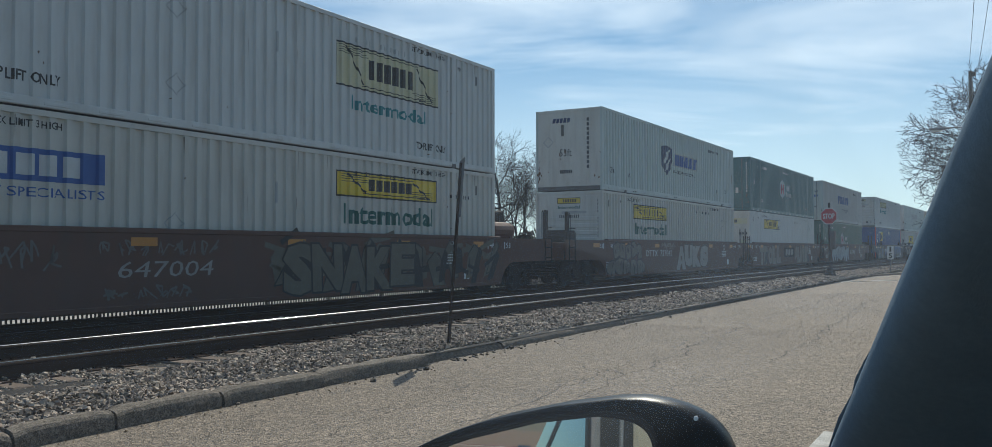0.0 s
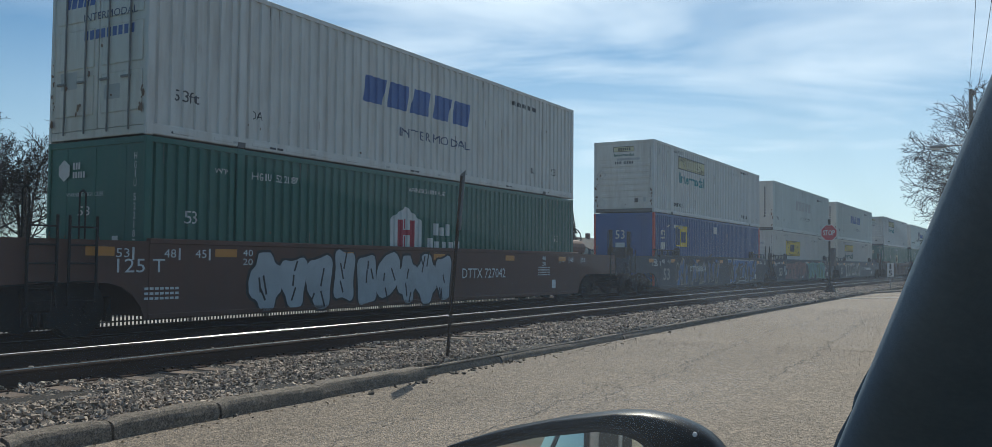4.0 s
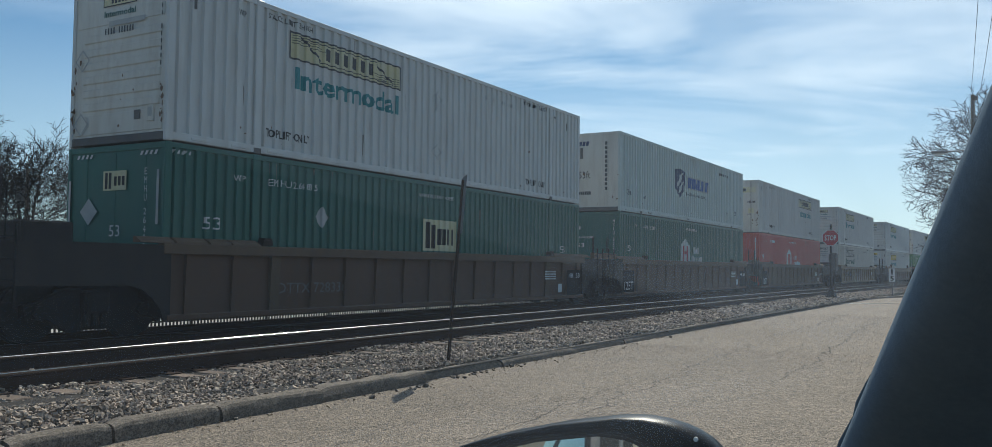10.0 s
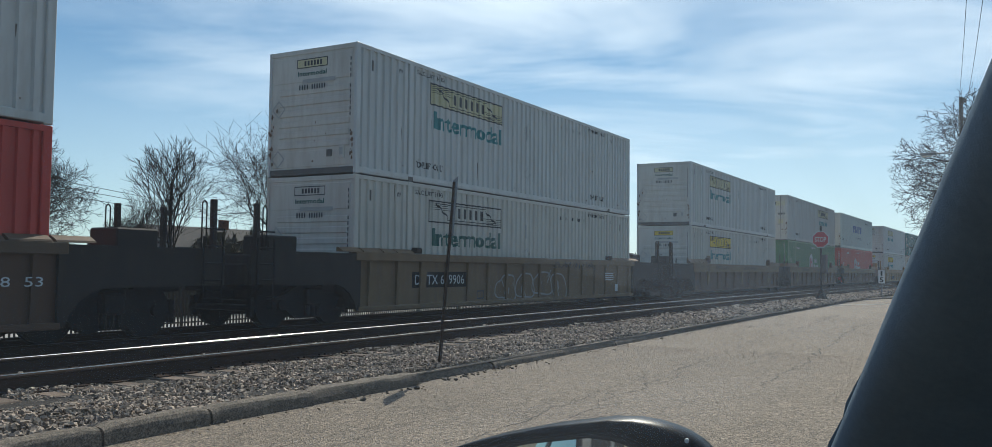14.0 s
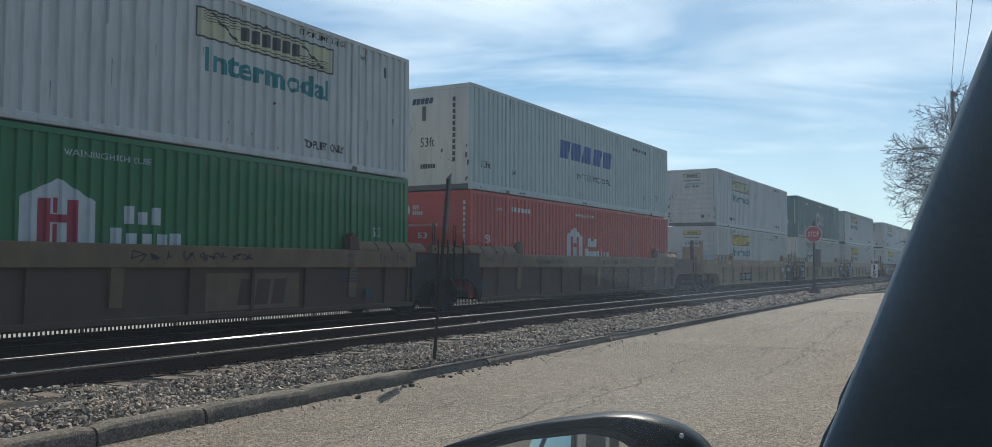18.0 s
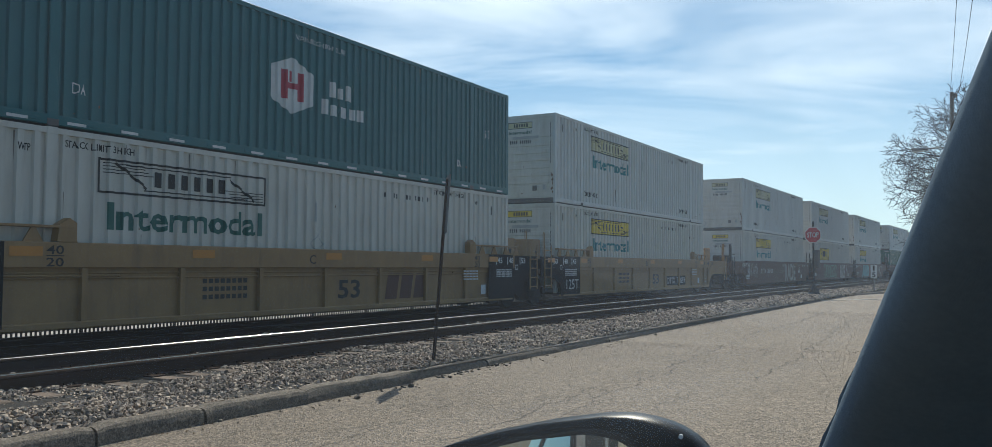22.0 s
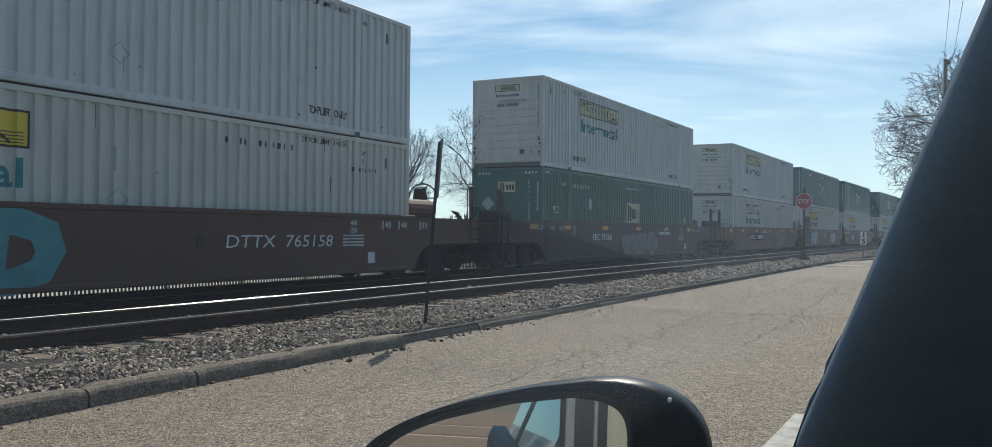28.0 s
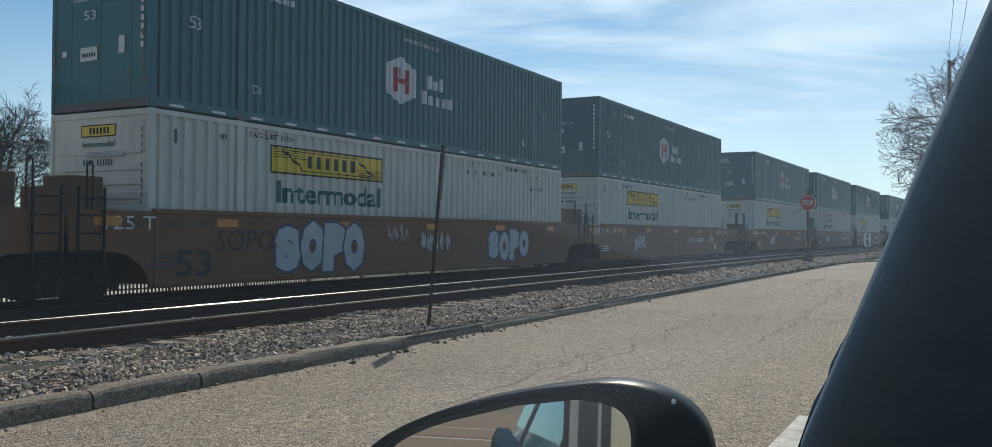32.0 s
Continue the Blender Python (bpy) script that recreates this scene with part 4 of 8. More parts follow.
# ---------------------------------------------------------------- the train
# distance of each unit's container end from the camera's cross-line at the start
SPOTS = [4.64, 28.28, 47.76, 67.17, 91.0, 110.48, 130.09, 153.63, 173.35, 192.99, 216.25, 240.01, 259.66, 279.16, 302.7,
         322.29, 342.02, 365.51, 384.99, 404.54, 428.25, 451.95, 471.45, 490.93, 514.67, 534.16, 553.72, 577.3, 596.9]
FIRST_OF_CAR = {0, 1, 4, 7, 10, 11, 14, 17, 20, 21, 24, 27}


def rolled(t):
    """How far the train has come."""
    q = t / 16 - 1
    return 14.416 * t + 0.902 * (q * q - 1) + 0.881 * (q ** 3 - q)


RIDERS = []                     # (thing, distance at the start, height, turned round)


def ride(ob, x, z, turned=False):
    RIDERS.append((ob, x, z, turned))
    ob.matrix_basis = train_pose(x, 0, z, turned)


def train_pose(x, t, z, turned=False):
    x = x - rolled(t)
    return pose(x, TRACK_FAR + bend(x), RAIL_TOP + z, 0, 0, bend_turn(x) + (180 if turned else 0))


def motions():
    for ob, x, z, turned in RIDERS:
        walk(ob, [(t, train_pose(x, t, z, turned)) for t in range(0, 33, 2)])


SCROLL = Style(WHITE, 0.27, 0.045, 0.16, "ribs", CREAM)
SCROLL_LOW = Style(WARM, 0.27, 0.045, 0.16, "ribs", CREAM)
SCROLL_OLD = Style(WHITE_OLD, 0.27, 0.045, 0.16, "doors", CREAM)
FLAT = Style(WHITE, 0.62, 0.0095, 0.16, "plain", CREAM, flat=0.9)
SLANT = Style(MINT, 0.27, 0.038, 0.20, "plain", CREAM)
SLANT_DOOR = Style(WHITE_OLD, 0.27, 0.038, 0.20, "doors", CREAM)
EMBLEM_G = Style(GREEN, 0.24, 0.040, 0.16, "plain")
EMBLEM_L = Style(LEAF, 0.24, 0.040, 0.16, "plain")
EMBLEM_T = Style(TEAL, 0.24, 0.040, 0.18, "plain")
EMBLEM_TD = Style(TEAL, 0.24, 0.040, 0.18, "doors")
EMBLEM_R = Style(RED, 0.24, 0.040, 0.16, "plain")
SQUARE_G = Style(GREEN, 0.24, 0.040, 0.16, "plain")
SQUARE_B = Style(BLUE, 0.24, 0.040, 0.16, "plain")
FLOOR = 0.245                   # container floor above the rail

# ---------------------------------------------------------------- painted marks
YELLOW = surface("yellow sign paint", (0.72, 0.52, 0.04), 0.5, var=0.06)
YELLOW_PALE = surface("faded yellow sign paint", (0.58, 0.54, 0.33), 0.6, var=0.12, dirt=(0.62, 0.61, 0.56), dirty=0.7)
TEAL_TXT = surface("teal sign paint", (0.012, 0.20, 0.22), 0.5, var=0.1)
GREEN_TXT = surface("green sign paint", (0.010, 0.105, 0.088), 0.5, var=0.1)
GREY_TXT = surface("worn black stencil", (0.05, 0.054, 0.062), 0.6, var=0.3, scale=6)
FADED_TXT = surface("nearly faded lettering", (0.40, 0.41, 0.41), 0.6, var=0.2, scale=6)
BLUE_TXT = surface("blue sign paint", (0.035, 0.10, 0.33), 0.5, var=0.15)
NAVY_TXT = surface("navy sign paint", (0.025, 0.045, 0.12), 0.5, var=0.15)
WHITE_TXT = surface("white stencil paint", (0.56, 0.57, 0.57), 0.5, var=0.15, scale=6)
CRIMSON = surface("crimson sign paint", (0.36, 0.025, 0.05), 0.5, var=0.1)
ORANGE = surface("orange reflector", (0.48, 0.20, 0.03), 0.4, var=0.1)
SILVER = surface("silver spray paint", (0.295, 0.275, 0.25), 0.55, var=0.25, scale=4)
WHITE_SPRAY = surface("white spray paint", (0.40, 0.41, 0.41), 0.6, var=0.2, scale=4)
BLACK_SPRAY = surface("black spray paint", (0.022, 0.022, 0.024), 0.6, var=0.2)
TEAL_SPRAY = surface("teal spray paint", (0.07, 0.25, 0.27), 0.6, var=0.25, scale=3)
MINT_SPRAY = surface("mint spray paint", (0.16, 0.42, 0.30), 0.6, var=0.25, scale=3)
DEEP_SPRAY = surface("deep green spray paint", (0.035, 0.17, 0.10), 0.6, var=0.25, scale=3)
PLUM_SPRAY = surface("plum spray paint", (0.13, 0.055, 0.075), 0.6, var=0.25, scale=3)
PINK_SPRAY = surface("dusky red spray paint", (0.20, 0.080, 0.085), 0.6, var=0.3, scale=3)
BLUE_SPRAY = surface("blue spray paint", (0.025, 0.10, 0.30), 0.6, var=0.25, scale=3)
ICE_SPRAY = surface("ice blue spray paint", (0.38, 0.41, 0.44), 0.6, var=0.2, scale=3)
GREY_SPRAY = surface("dull grey spray paint", (0.145, 0.125, 0.108), 0.65, var=0.25, scale=4)
TAUPE_SPRAY = surface("taupe spray paint", (0.20, 0.170, 0.145), 0.65, var=0.25, scale=4)
OLIVE_SPRAY = surface("olive grey spray paint", (0.120, 0.110, 0.082), 0.65, var=0.25, scale=4)
LETTERS = {}
# marks of many pieces too small to pick apart
JOINED = {"scrawl", "logo_lettering", "emblem_mark", "plate_lettering", "code_line", "end_lettering", "end_mark", "end_label_line", "name_lettering", "sponsor_lettering", "mark_lettering", "data_block",
          "end_code", "end_column", "load_limit", "load_mark", "end_name", "end_label", "reflector", "graffiti_fill", "graffiti_stroke", "graffiti_layer", "rust_scuffs", "end_scuffs", "rivet_rows", "logo_scroll", "name_shadow", "name_cuts", "striped_strip", "label", "stencil", "sponsor_word", "word", "end_word", "end_stencil", "end_number"}


def letters(text, bold=0.0):
    """Corners (x, z) from 0 and faces of a line of letters, cap height 1."""
    key = (text, bold)
    if key not in LETTERS:
        cu = bpy.data.curves.new("letters", "FONT")
        cu.body, cu.size, cu.offset, cu.resolution_u = text, 1.0, bold, 2
        ob = new("letters", cu)
        bpy.context.view_layer.update()
        me = bpy.data.meshes.new_from_object(ob.evaluated_get(bpy.context.evaluated_depsgraph_get()))
        v = [(p.co.x, p.co.y) for p in me.vertices]
        f = [tuple(q.vertices) for q in me.polygons]
        bpy.data.objects.remove(ob)
        bpy.data.curves.remove(cu)
        bpy.data.meshes.remove(me)
        x0, x1 = min(a for a, b in v), max(a for a, b in v)
        z0, z1 = min(b for a, b in v), max(b for a, b in v)
        LETTERS[key] = ([((a - x0) / (x1 - x0), (b - z0) / (z1 - z0)) for a, b in v], f)
    return LETTERS[key]


def text_faces(text, x0, x1, z0, z1, bold=0.0, slant=0.0):
    v, f = letters(text, bold)
    return [(x0 + a * (x1 - x0) + slant * b * (z1 - z0), z0 + b * (z1 - z0)) for a, b in v], f


def column_faces(text, x, z_top, size, width=None):
    """Letters one below the other."""
    v, f = [], []
    z = z_top
    for ch in text:
        if ch != " ":
            a, b = letters(ch)
            w = (width or size * 0.6) * (0.3 if ch in "1I" else 1)
            n = len(v)
            v += [(x - w / 2 + p * w, z - size + q * size) for p, q in a]
            f += [tuple(i + n for i in q) for q in b]
        z -= size * (1.3 if ch != " " else 0.7)
    return v, f


def shapes(*polys):
    v, f = [], []
    for p in polys:
        n = len(v)
        v += list(p)
        f.append(tuple(range(n, n + len(p))))
    return v, f


def rect(x0, x1, z0, z1, slant=0.0):
    s = slant * (z1 - z0)
    return [(x0, z0), (x1, z0), (x1 + s, z1), (x0 + s, z1)]


def frame_of(x0, x1, z0, z1, w):
    return shapes(rect(x0, x1, z0, z0 + w), rect(x0, x1, z1 - w, z1), rect(x0, x0 + w, z0 + w, z1 - w), rect(x1 - w, x1, z0 + w, z1 - w))


def stripe(x0, z0, x1, z1, w):
    dx, dz = x1 - x0, z1 - z0
    n = math.hypot(dx, dz) or 1
    a, b = -dz / n * w / 2, dx / n * w / 2
    return [(x0 + a, z0 + b), (x0 - a, z0 - b), (x1 - a, z1 - b), (x1 + a, z1 + b)]


def diamond(x, z, r):
    return [(x - r, z), (x, z - r), (x + r, z), (x, z + r)]


def diamond_line(x, z, r, w=0.02):
    return shapes(*[stripe(*a, *b, w) for a, b in zip(diamond(x, z, r), diamond(x, z, r)[1:] + diamond(x, z, r)[:1])])


def joined(*lots):
    v, f = [], []
    for a, b in lots:
        n = len(v)
        v += list(a)
        f += [tuple(i + n for i in q) for q in b]
    return v, f


def on_side(c, style, name, lot, mat, label="", lift=0.005):
    """A mark painted on the ribbed near side; x from the container's -x end."""
    v, f = lot
    b = bmesh.new()
    vs = [b.verts.new((x, 0, z)) for x, z in v]
    for q in f:
        try:
            b.faces.new([vs[i] for i in q])
        except ValueError:
            pass
    x0, x1 = min(p[0] for p in v), max(p[0] for p in v)
    cuts = [x for br in style.breaks for x, d in br if x0 < x < x1]
    if style.depth > 0.01:
        for x in cuts:
            bmesh.ops.bisect_plane(b, geom=b.verts[:] + b.edges[:] + b.faces[:], plane_co=(x, 0, 0), plane_no=(1, 0, 0), dist=1e-5)
    for p in b.verts:
        p.co = (p.co.x - HALF, SIDE + 0.008 + style.depth_of(p.co.x) - lift, p.co.z)
    me = bpy.data.meshes.new(name)
    bmesh.ops.recalc_face_normals(b, faces=b.faces)
    b.to_mesh(me)
    b.free()
    me.materials.append(mat)
    ob = new(name, me)
    ob.parent = c
    return tagged(ob, label, kind="stuff" if name in JOINED else "")


def on_plane(c, name, lot, mat, y, label=""):
    """A mark on a flat upright side at y; x as in the mesh."""
    v, f = lot
    return tagged(part(name, Geo().add([(x, y, z) for x, z in v], f), mat, c, label, fix=False), kind="stuff" if name in JOINED else "")


def on_end(c, name, lot, mat, out=0.0, label=""):
    """A mark on the -x end; across runs from the far edge (0) to the near edge (WIDE), as one reads it."""
    v, f = lot
    return tagged(part(name, Geo().add([(-HALF + 0.012 - out - 0.004, WIDE / 2 - x, z) for x, z in v], f), mat, c, label, fix=False), kind="stuff" if name in JOINED else "")


def bars(x0, x1, z0, z1, n, gap=0.3, slant=0.0, heights=None):
    """Plain upright bars in place of unreadable or branded letters."""
    w = (x1 - x0) / n
    out = []
    for i in range(n):
        top = z1 if not heights else z0 + (z1 - z0) * heights[i % len(heights)]
        out.append(rect(x0 + i * w + w * gap / 2, x0 + (i + 1) * w - w * gap / 2, z0, top, slant))
    return shapes(*out)


# ---------------------------------------------------------------- container kinds
RUST = surface("rust scuffs", (0.17, 0.11, 0.075), 0.9, var=0.3, scale=9)
GRIME = surface("grey grime", (0.20, 0.18, 0.155), 0.9, var=0.25, scale=9)


def blob(rnd, x, z, r, tall=1.0):
    a0, n = rnd.uniform(0, 6.3), rnd.choice((5, 6, 7))
    return [(x + r * rnd.uniform(0.55, 1.2) * math.cos(a0 + 6.283 * k / n), z + r * tall * rnd.uniform(0.55, 1.2) * math.sin(a0 + 6.283 * k / n)) for k in range(n)]


def weather(c, style, seed):
    """Scuffs, rust spots and runs along the near side and the front end."""
    rnd = random.Random(seed)
    rust, runs = [], []
    for k in range(24):
        x = rnd.uniform(0.3, LONG - 0.3) if k % 3 else rnd.choice((2.07, LONG - 2.07)) + rnd.gauss(0, 0.12)
        z = style.rail + 0.05 + abs(rnd.gauss(0, 0.22)) if rnd.random() < 0.75 else rnd.uniform(0.5, 2.6)
        rust.append(blob(rnd, x, z, rnd.uniform(0.006, 0.022), rnd.uniform(0.8, 2.6)))
    for k in range(22):
        x, z = rnd.uniform(0.3, LONG - 0.3), rnd.choice((HIGH - 0.12, rnd.uniform(0.6, 2.4)))
        h, w = rnd.uniform(0.1, 0.5), rnd.uniform(0.004, 0.011)
        runs.append([(x - w, z), (x - w * 0.2, z - h), (x + w * 0.3, z - h * 0.9), (x + w, z)])
    on_side(c, style, "rust_scuffs", shapes(*rust), RUST, lift=0.0035)
    on_side(c, style, "rust_scuffs", shapes(*runs), GRIME, lift=0.003)
    spots = [blob(rnd, rnd.choice((0.12, WIDE - 0.12, rnd.uniform(0.1, WIDE - 0.1))) + rnd.gauss(0, 0.03), 0.25 + abs(rnd.gauss(0, 0.5)), rnd.uniform(0.012, 0.045), rnd.uniform(0.8, 2.4)) for k in range(26)]
    on_end(c, "end_scuffs", shapes(*spots), RUST, 0.022)


def freight_logo(c, style, x, z0, z1, fill, ink=BLACK, w=3.7):
    """A scroll-shaped company panel, its name as plain bars."""
    h = z1 - z0
    if fill:
        on_side(c, style, "logo_panel", shapes(rect(x, x + w, z0, z1)), fill, "yellow company panel")
    lines = [frame_of(x, x + w, z0, z1, 0.035)]
    for k in range(4):
        lines.append(shapes(stripe(x + 0.12, z1 - 0.07 - k * 0.05, x + 0.85 + k * 0.07, z1 - 0.07 - k * 0.05, 0.014),
                            stripe(x + w - 0.12, z0 + 0.07 + k * 0.05, x + w - 0.85 - k * 0.07, z0 + 0.07 + k * 0.05, 0.014)))
    lines.append(shapes(stripe(x + 0.35, z1 - 0.06, x + 0.95, z0 + 0.12, 0.045), stripe(x + w - 0.95, z1 - 0.12, x + w - 0.3, z0 + 0.07, 0.045),
                        stripe(x + 0.9, z0 + 0.09, x + w - 0.5, z0 + 0.09, 0.02), stripe(x + 0.5, z1 - 0.08, x + w - 0.9, z1 - 0.08, 0.02)))
    on_side(c, style, "logo_scroll", joined(*lines), ink, lift=0.008)
    on_side(c, style, "logo_lettering", bars(x + 1.02, x + w - 1.0, z0 + 0.29 * h, z0 + 0.75 * h, 6, 0.36), ink, lift=0.009)


def end_marks(c, ink, panel=None):
    if panel:
        on_end(c, "end_logo", shapes(rect(0.85, 1.75, 2.45, 2.66)), panel, 0.001)
    on_end(c, "end_logo_frame", joined(frame_of(0.85, 1.75, 2.45, 2.66, 0.02), bars(1.05, 1.6, 2.5, 2.61, 6, 0.35)), ink, 0.003)
    on_end(c, "end_word", text_faces("Intermodal", 0.88, 1.72, 2.27, 2.38, 0.02), GREEN_TXT, 0.001)
    on_end(c, "end_code", joined(bars(0.92, 1.22, 1.95, 2.06, 4, 0.5), bars(1.29, 1.72, 1.95, 2.06, 6, 0.5)), GREY_TXT, 0.021)
    on_end(c, "end_strip", shapes(rect(1.02, 1.98, 2.10, 2.19)), FADED_TXT, 0.004, "faded data strip")
    on_end(c, "end_column", shapes(*[rect(2.405, 2.435, 2.50 - i * 0.125 - (0.1 if i > 3 else 0), 2.575 - i * 0.125 - (0.1 if i > 3 else 0)) for i in range(10)]), GREY_TXT, 0.014)
    on_end(c, "placard_holder", diamond_line(0.33, 1.55, 0.19, 0.03), FADED_TXT, 0.016)
    on_end(c, "placard_holder", diamond_line(0.33, 0.40, 0.19, 0.03), FADED_TXT, 0.016)
    box = part("document_box", Geo().box(-HALF - 0.02, -HALF + 0.02, -0.98, -0.82, 0.34, 0.62, 0.008), CREAM, c)
    part("document_window", Geo().box(-HALF - 0.024, -HALF - 0.018, -0.95, -0.85, 0.42, 0.58), FADED_TXT, box)
    part("vent", Geo().box(-HALF - 0.004, -HALF + 0.02, -0.62, -0.47, 0.40, 0.56, 0.004), STEEL_DARK, c)


def scroll_box(style, label, fill=None, word=TEAL_TXT, logo_x=2.85, upper=True, big=False, grime=False):
    c = make_container(style, label)
    weather(c, style, 31 + len(label))
    if big:
        freight_logo(c, style, logo_x + 0.1, 1.42, 2.36, fill, w=3.85)
        if word:
            on_side(c, style, "word", text_faces("Intermodal", logo_x + 0.6, logo_x + 3.4, 0.95, 1.26, 0.02), word)
    else:
        freight_logo(c, style, logo_x, 1.98, 2.53, fill, BLACK if fill is not YELLOW_PALE else GREY_TXT)
        if word:
            on_side(c, style, "word", text_faces("Intermodal", logo_x + 0.2, logo_x + 3.58, 1.40, 1.84, 0.025), word, "teal lettering")
    if upper:
        on_side(c, style, "stencil", text_faces("TOP LIFT ONLY", 2.28, 3.52, 0.36, 0.52, 0.02), BLACK)
        on_side(c, style, "stencil", text_faces("TOP LIFT ONLY", 12.6, 13.92, 0.34, 0.51, 0.022), BLACK)
    on_side(c, style, "stencil", text_faces("STACK LIMIT 3 HIGH", 2.28, 3.55, 2.62, 2.73, 0.012), BLACK)
    on_side(c, style, "stencil", text_faces("WTP", 1.54, 1.76, 2.50, 2.61, 0.012), BLACK)
    on_side(c, style, "reflector_tab", shapes(rect(0.52, 0.60, 2.34, 2.58)), STEEL_DARK)
    on_side(c, style, "stencil", text_faces("WTP", 14.4, 14.62, 2.50, 2.61, 0.012), BLACK)
    if not upper and fill is YELLOW:
        on_side(c, style, "stencil", text_faces("OR", 14.43, 14.58, 2.32, 2.42, 0.012), BLACK)
        on_side(c, style, "code_line", bars(14.02, 14.98, 2.14, 2.23, 12, 0.62), GREY_TXT)
    on_side(c, style, "reflector_tab", shapes(rect(15.33, 15.42, 2.28, 2.52)), STEEL_DARK)
    on_side(c, style, "code_line", joined(bars(10.3, 10.95, 2.43, 2.54, 4, 0.74), bars(11.15, 12.2, 2.43, 2.54, 6, 0.74)), GREY_TXT if not upper else FADED_TXT)
    on_side(c, style, "stencil", text_faces("STACK LIMIT 3 HIGH", 12.45, 13.9, 2.64, 2.75, 0.012), BLACK)
    for z in (2.05, 0.75) if upper else (1.3,):
        on_side(c, style, "placard_frame", diamond_line(8.05 if logo_x < 8 else 5.6, z, 0.19), FADED_TXT)
    on_side(c, style, "red_tab", shapes(rect(7.95, 8.0, 1.75, 2.15)), FADED_TXT)
    if style.end == "ribs":
        end_marks(c, BLACK if fill is YELLOW else GREY_TXT, fill)
    else:
        on_end(c, "end_logo", shapes(rect(0.2, 2.4, 2.2, 2.5)), YELLOW_PALE, 0.004)
        on_end(c, "end_lettering", bars(0.62, 1.9, 2.27, 2.43, 6, 0.35), GREY_TXT, 0.006)
        on_end(c, "label", shapes(rect(0.2, 0.6, 1.3, 1.5)), NAVY_TXT, 0.004)
        on_end(c, "label", shapes(rect(2.0, 2.3, 1.05, 1.32)), YELLOW_PALE, 0.004)
        on_end(c, "code_line", bars(1.95, 2.4, 1.62, 1.74, 6, 0.3), GREY_TXT, 0.004)
    return c


def slant(style, label, ink=BLUE_TXT, shield=False):
    c = make_container(style, label)
    weather(c, style, 47 + len(label))
    if shield:
        sh = [(5.9, 2.1), (5.9, 1.55), (6.05, 1.25), (6.53, 0.95), (7.0, 1.25), (7.16, 1.55), (7.16, 2.1), (6.53, 2.18)]
        on_side(c, style, "shield", shapes(sh), NAVY_TXT, "blue shield emblem")
        on_side(c, style, "shield_slash", shapes([(6.1, 1.3), (6.5, 1.9), (6.95, 2.05), (6.6, 1.6)], [(6.3, 1.12), (6.62, 1.5), (7.0, 1.7), (6.62, 1.2)]), WHITE_TXT, lift=0.008)
        on_side(c, style, "name_shadow", bars(7.36, 10.52, 1.40, 1.95, 5, 0.02, 0.22), FADED_TXT, lift=0.004)
        for k in range(5):
            on_side(c, style, "name_letter", bars(7.45 + 0.59 * k, 8.04 + 0.59 * k, 1.45, 1.90, 1, 0.26, 0.22), ink, "slanted name bar", lift=0.008)
        on_side(c, style, "word", text_faces("INTERMODAL", 7.4, 10.2, 1.10, 1.24), ink if ink is not BLUE_TXT else GREY_TXT)
    else:
        for k in range(5):
            on_side(c, style, "name_letter", bars(5.45 + 0.9 * k, 6.35 + 0.9 * k, 1.46, 2.05, 1, 0.2, 0.24), ink, "slanted name bar")
        on_side(c, style, "word", text_faces("INTERMODAL", 6.9, 9.98, 0.86, 1.07), NAVY_TXT if ink is BLUE_TXT else GREY_TXT)
    on_side(c, style, "stencil", text_faces("53ft", 0.56, 1.08, 0.64, 0.84), GREY_TXT)
    on_side(c, style, "stencil", text_faces("DA", 2.35, 2.58, 0.58, 0.74), GREY_TXT)
    on_side(c, style, "stencil", text_faces("DA", 13.4, 13.63, 0.58, 0.74), GREY_TXT)
    on_side(c, style, "stencil", text_faces("53", 14.7, 15.0, 0.64, 0.84), GREY_TXT)
    on_side(c, style, "code_line", bars(12.1, 13.7, 2.42, 2.54, 11, 0.35), GREY_TXT)
    for i in range(14):
        x = 0.5 + i * 1.14
        on_plane(c, "reflector", shapes(rect(x - HALF, x + 0.16 - HALF, 0.07, 0.11), rect(x + 0.2 - HALF, x + 0.36 - HALF, 0.07, 0.11)), FADED_TXT if i % 2 else GREY_TXT, SIDE - 0.004)
    if style.end == "plain":
        on_end(c, "end_name", bars(0.65, 1.35, 2.42, 2.58, 5, 0.2, 0.22), NAVY_TXT, 0.001)
        on_end(c, "end_number", text_faces("53ft", 0.95, 1.42, 1.22, 1.48), GREY_TXT, 0.001)
        on_end(c, "end_column", shapes(*[rect(2.0, 2.09, 2.42 - i * 0.165, 2.54 - i * 0.165) for i in range(11)]), GREY_TXT, 0.001)
        on_end(c, "end_label", bars(0.95, 1.45, 0.62, 0.74, 6, 0.2), GREY_TXT, 0.001)
        on_end(c, "placard_holder", diamond_line(0.5, 1.75, 0.19, 0.03), FADED_TXT, 0.001)
        part("end_slot", Geo().box(-HALF - 0.008, -HALF + 0.02, 0.18, 0.28, 1.95, 2.35, 0.004), STEEL_DARK, c)
    else:
        on_end(c, "end_name", bars(0.35, 1.2, 2.32, 2.5, 5, 0.2, 0.22), BLUE_TXT, 0.004)
        on_end(c, "end_word", text_faces("INTERMODAL", 0.9, 2.3, 2.05, 2.18), NAVY_TXT, 0.004)
        on_end(c, "code_line", bars(0.9, 2.25, 1.72, 1.88, 9, 0.3), BLUE_TXT, 0.004)
        on_end(c, "label", shapes(rect(0.3, 0.75, 0.9, 1.2), rect(1.5, 1.9, 0.65, 0.9)), FADED_TXT, 0.004)
    return c


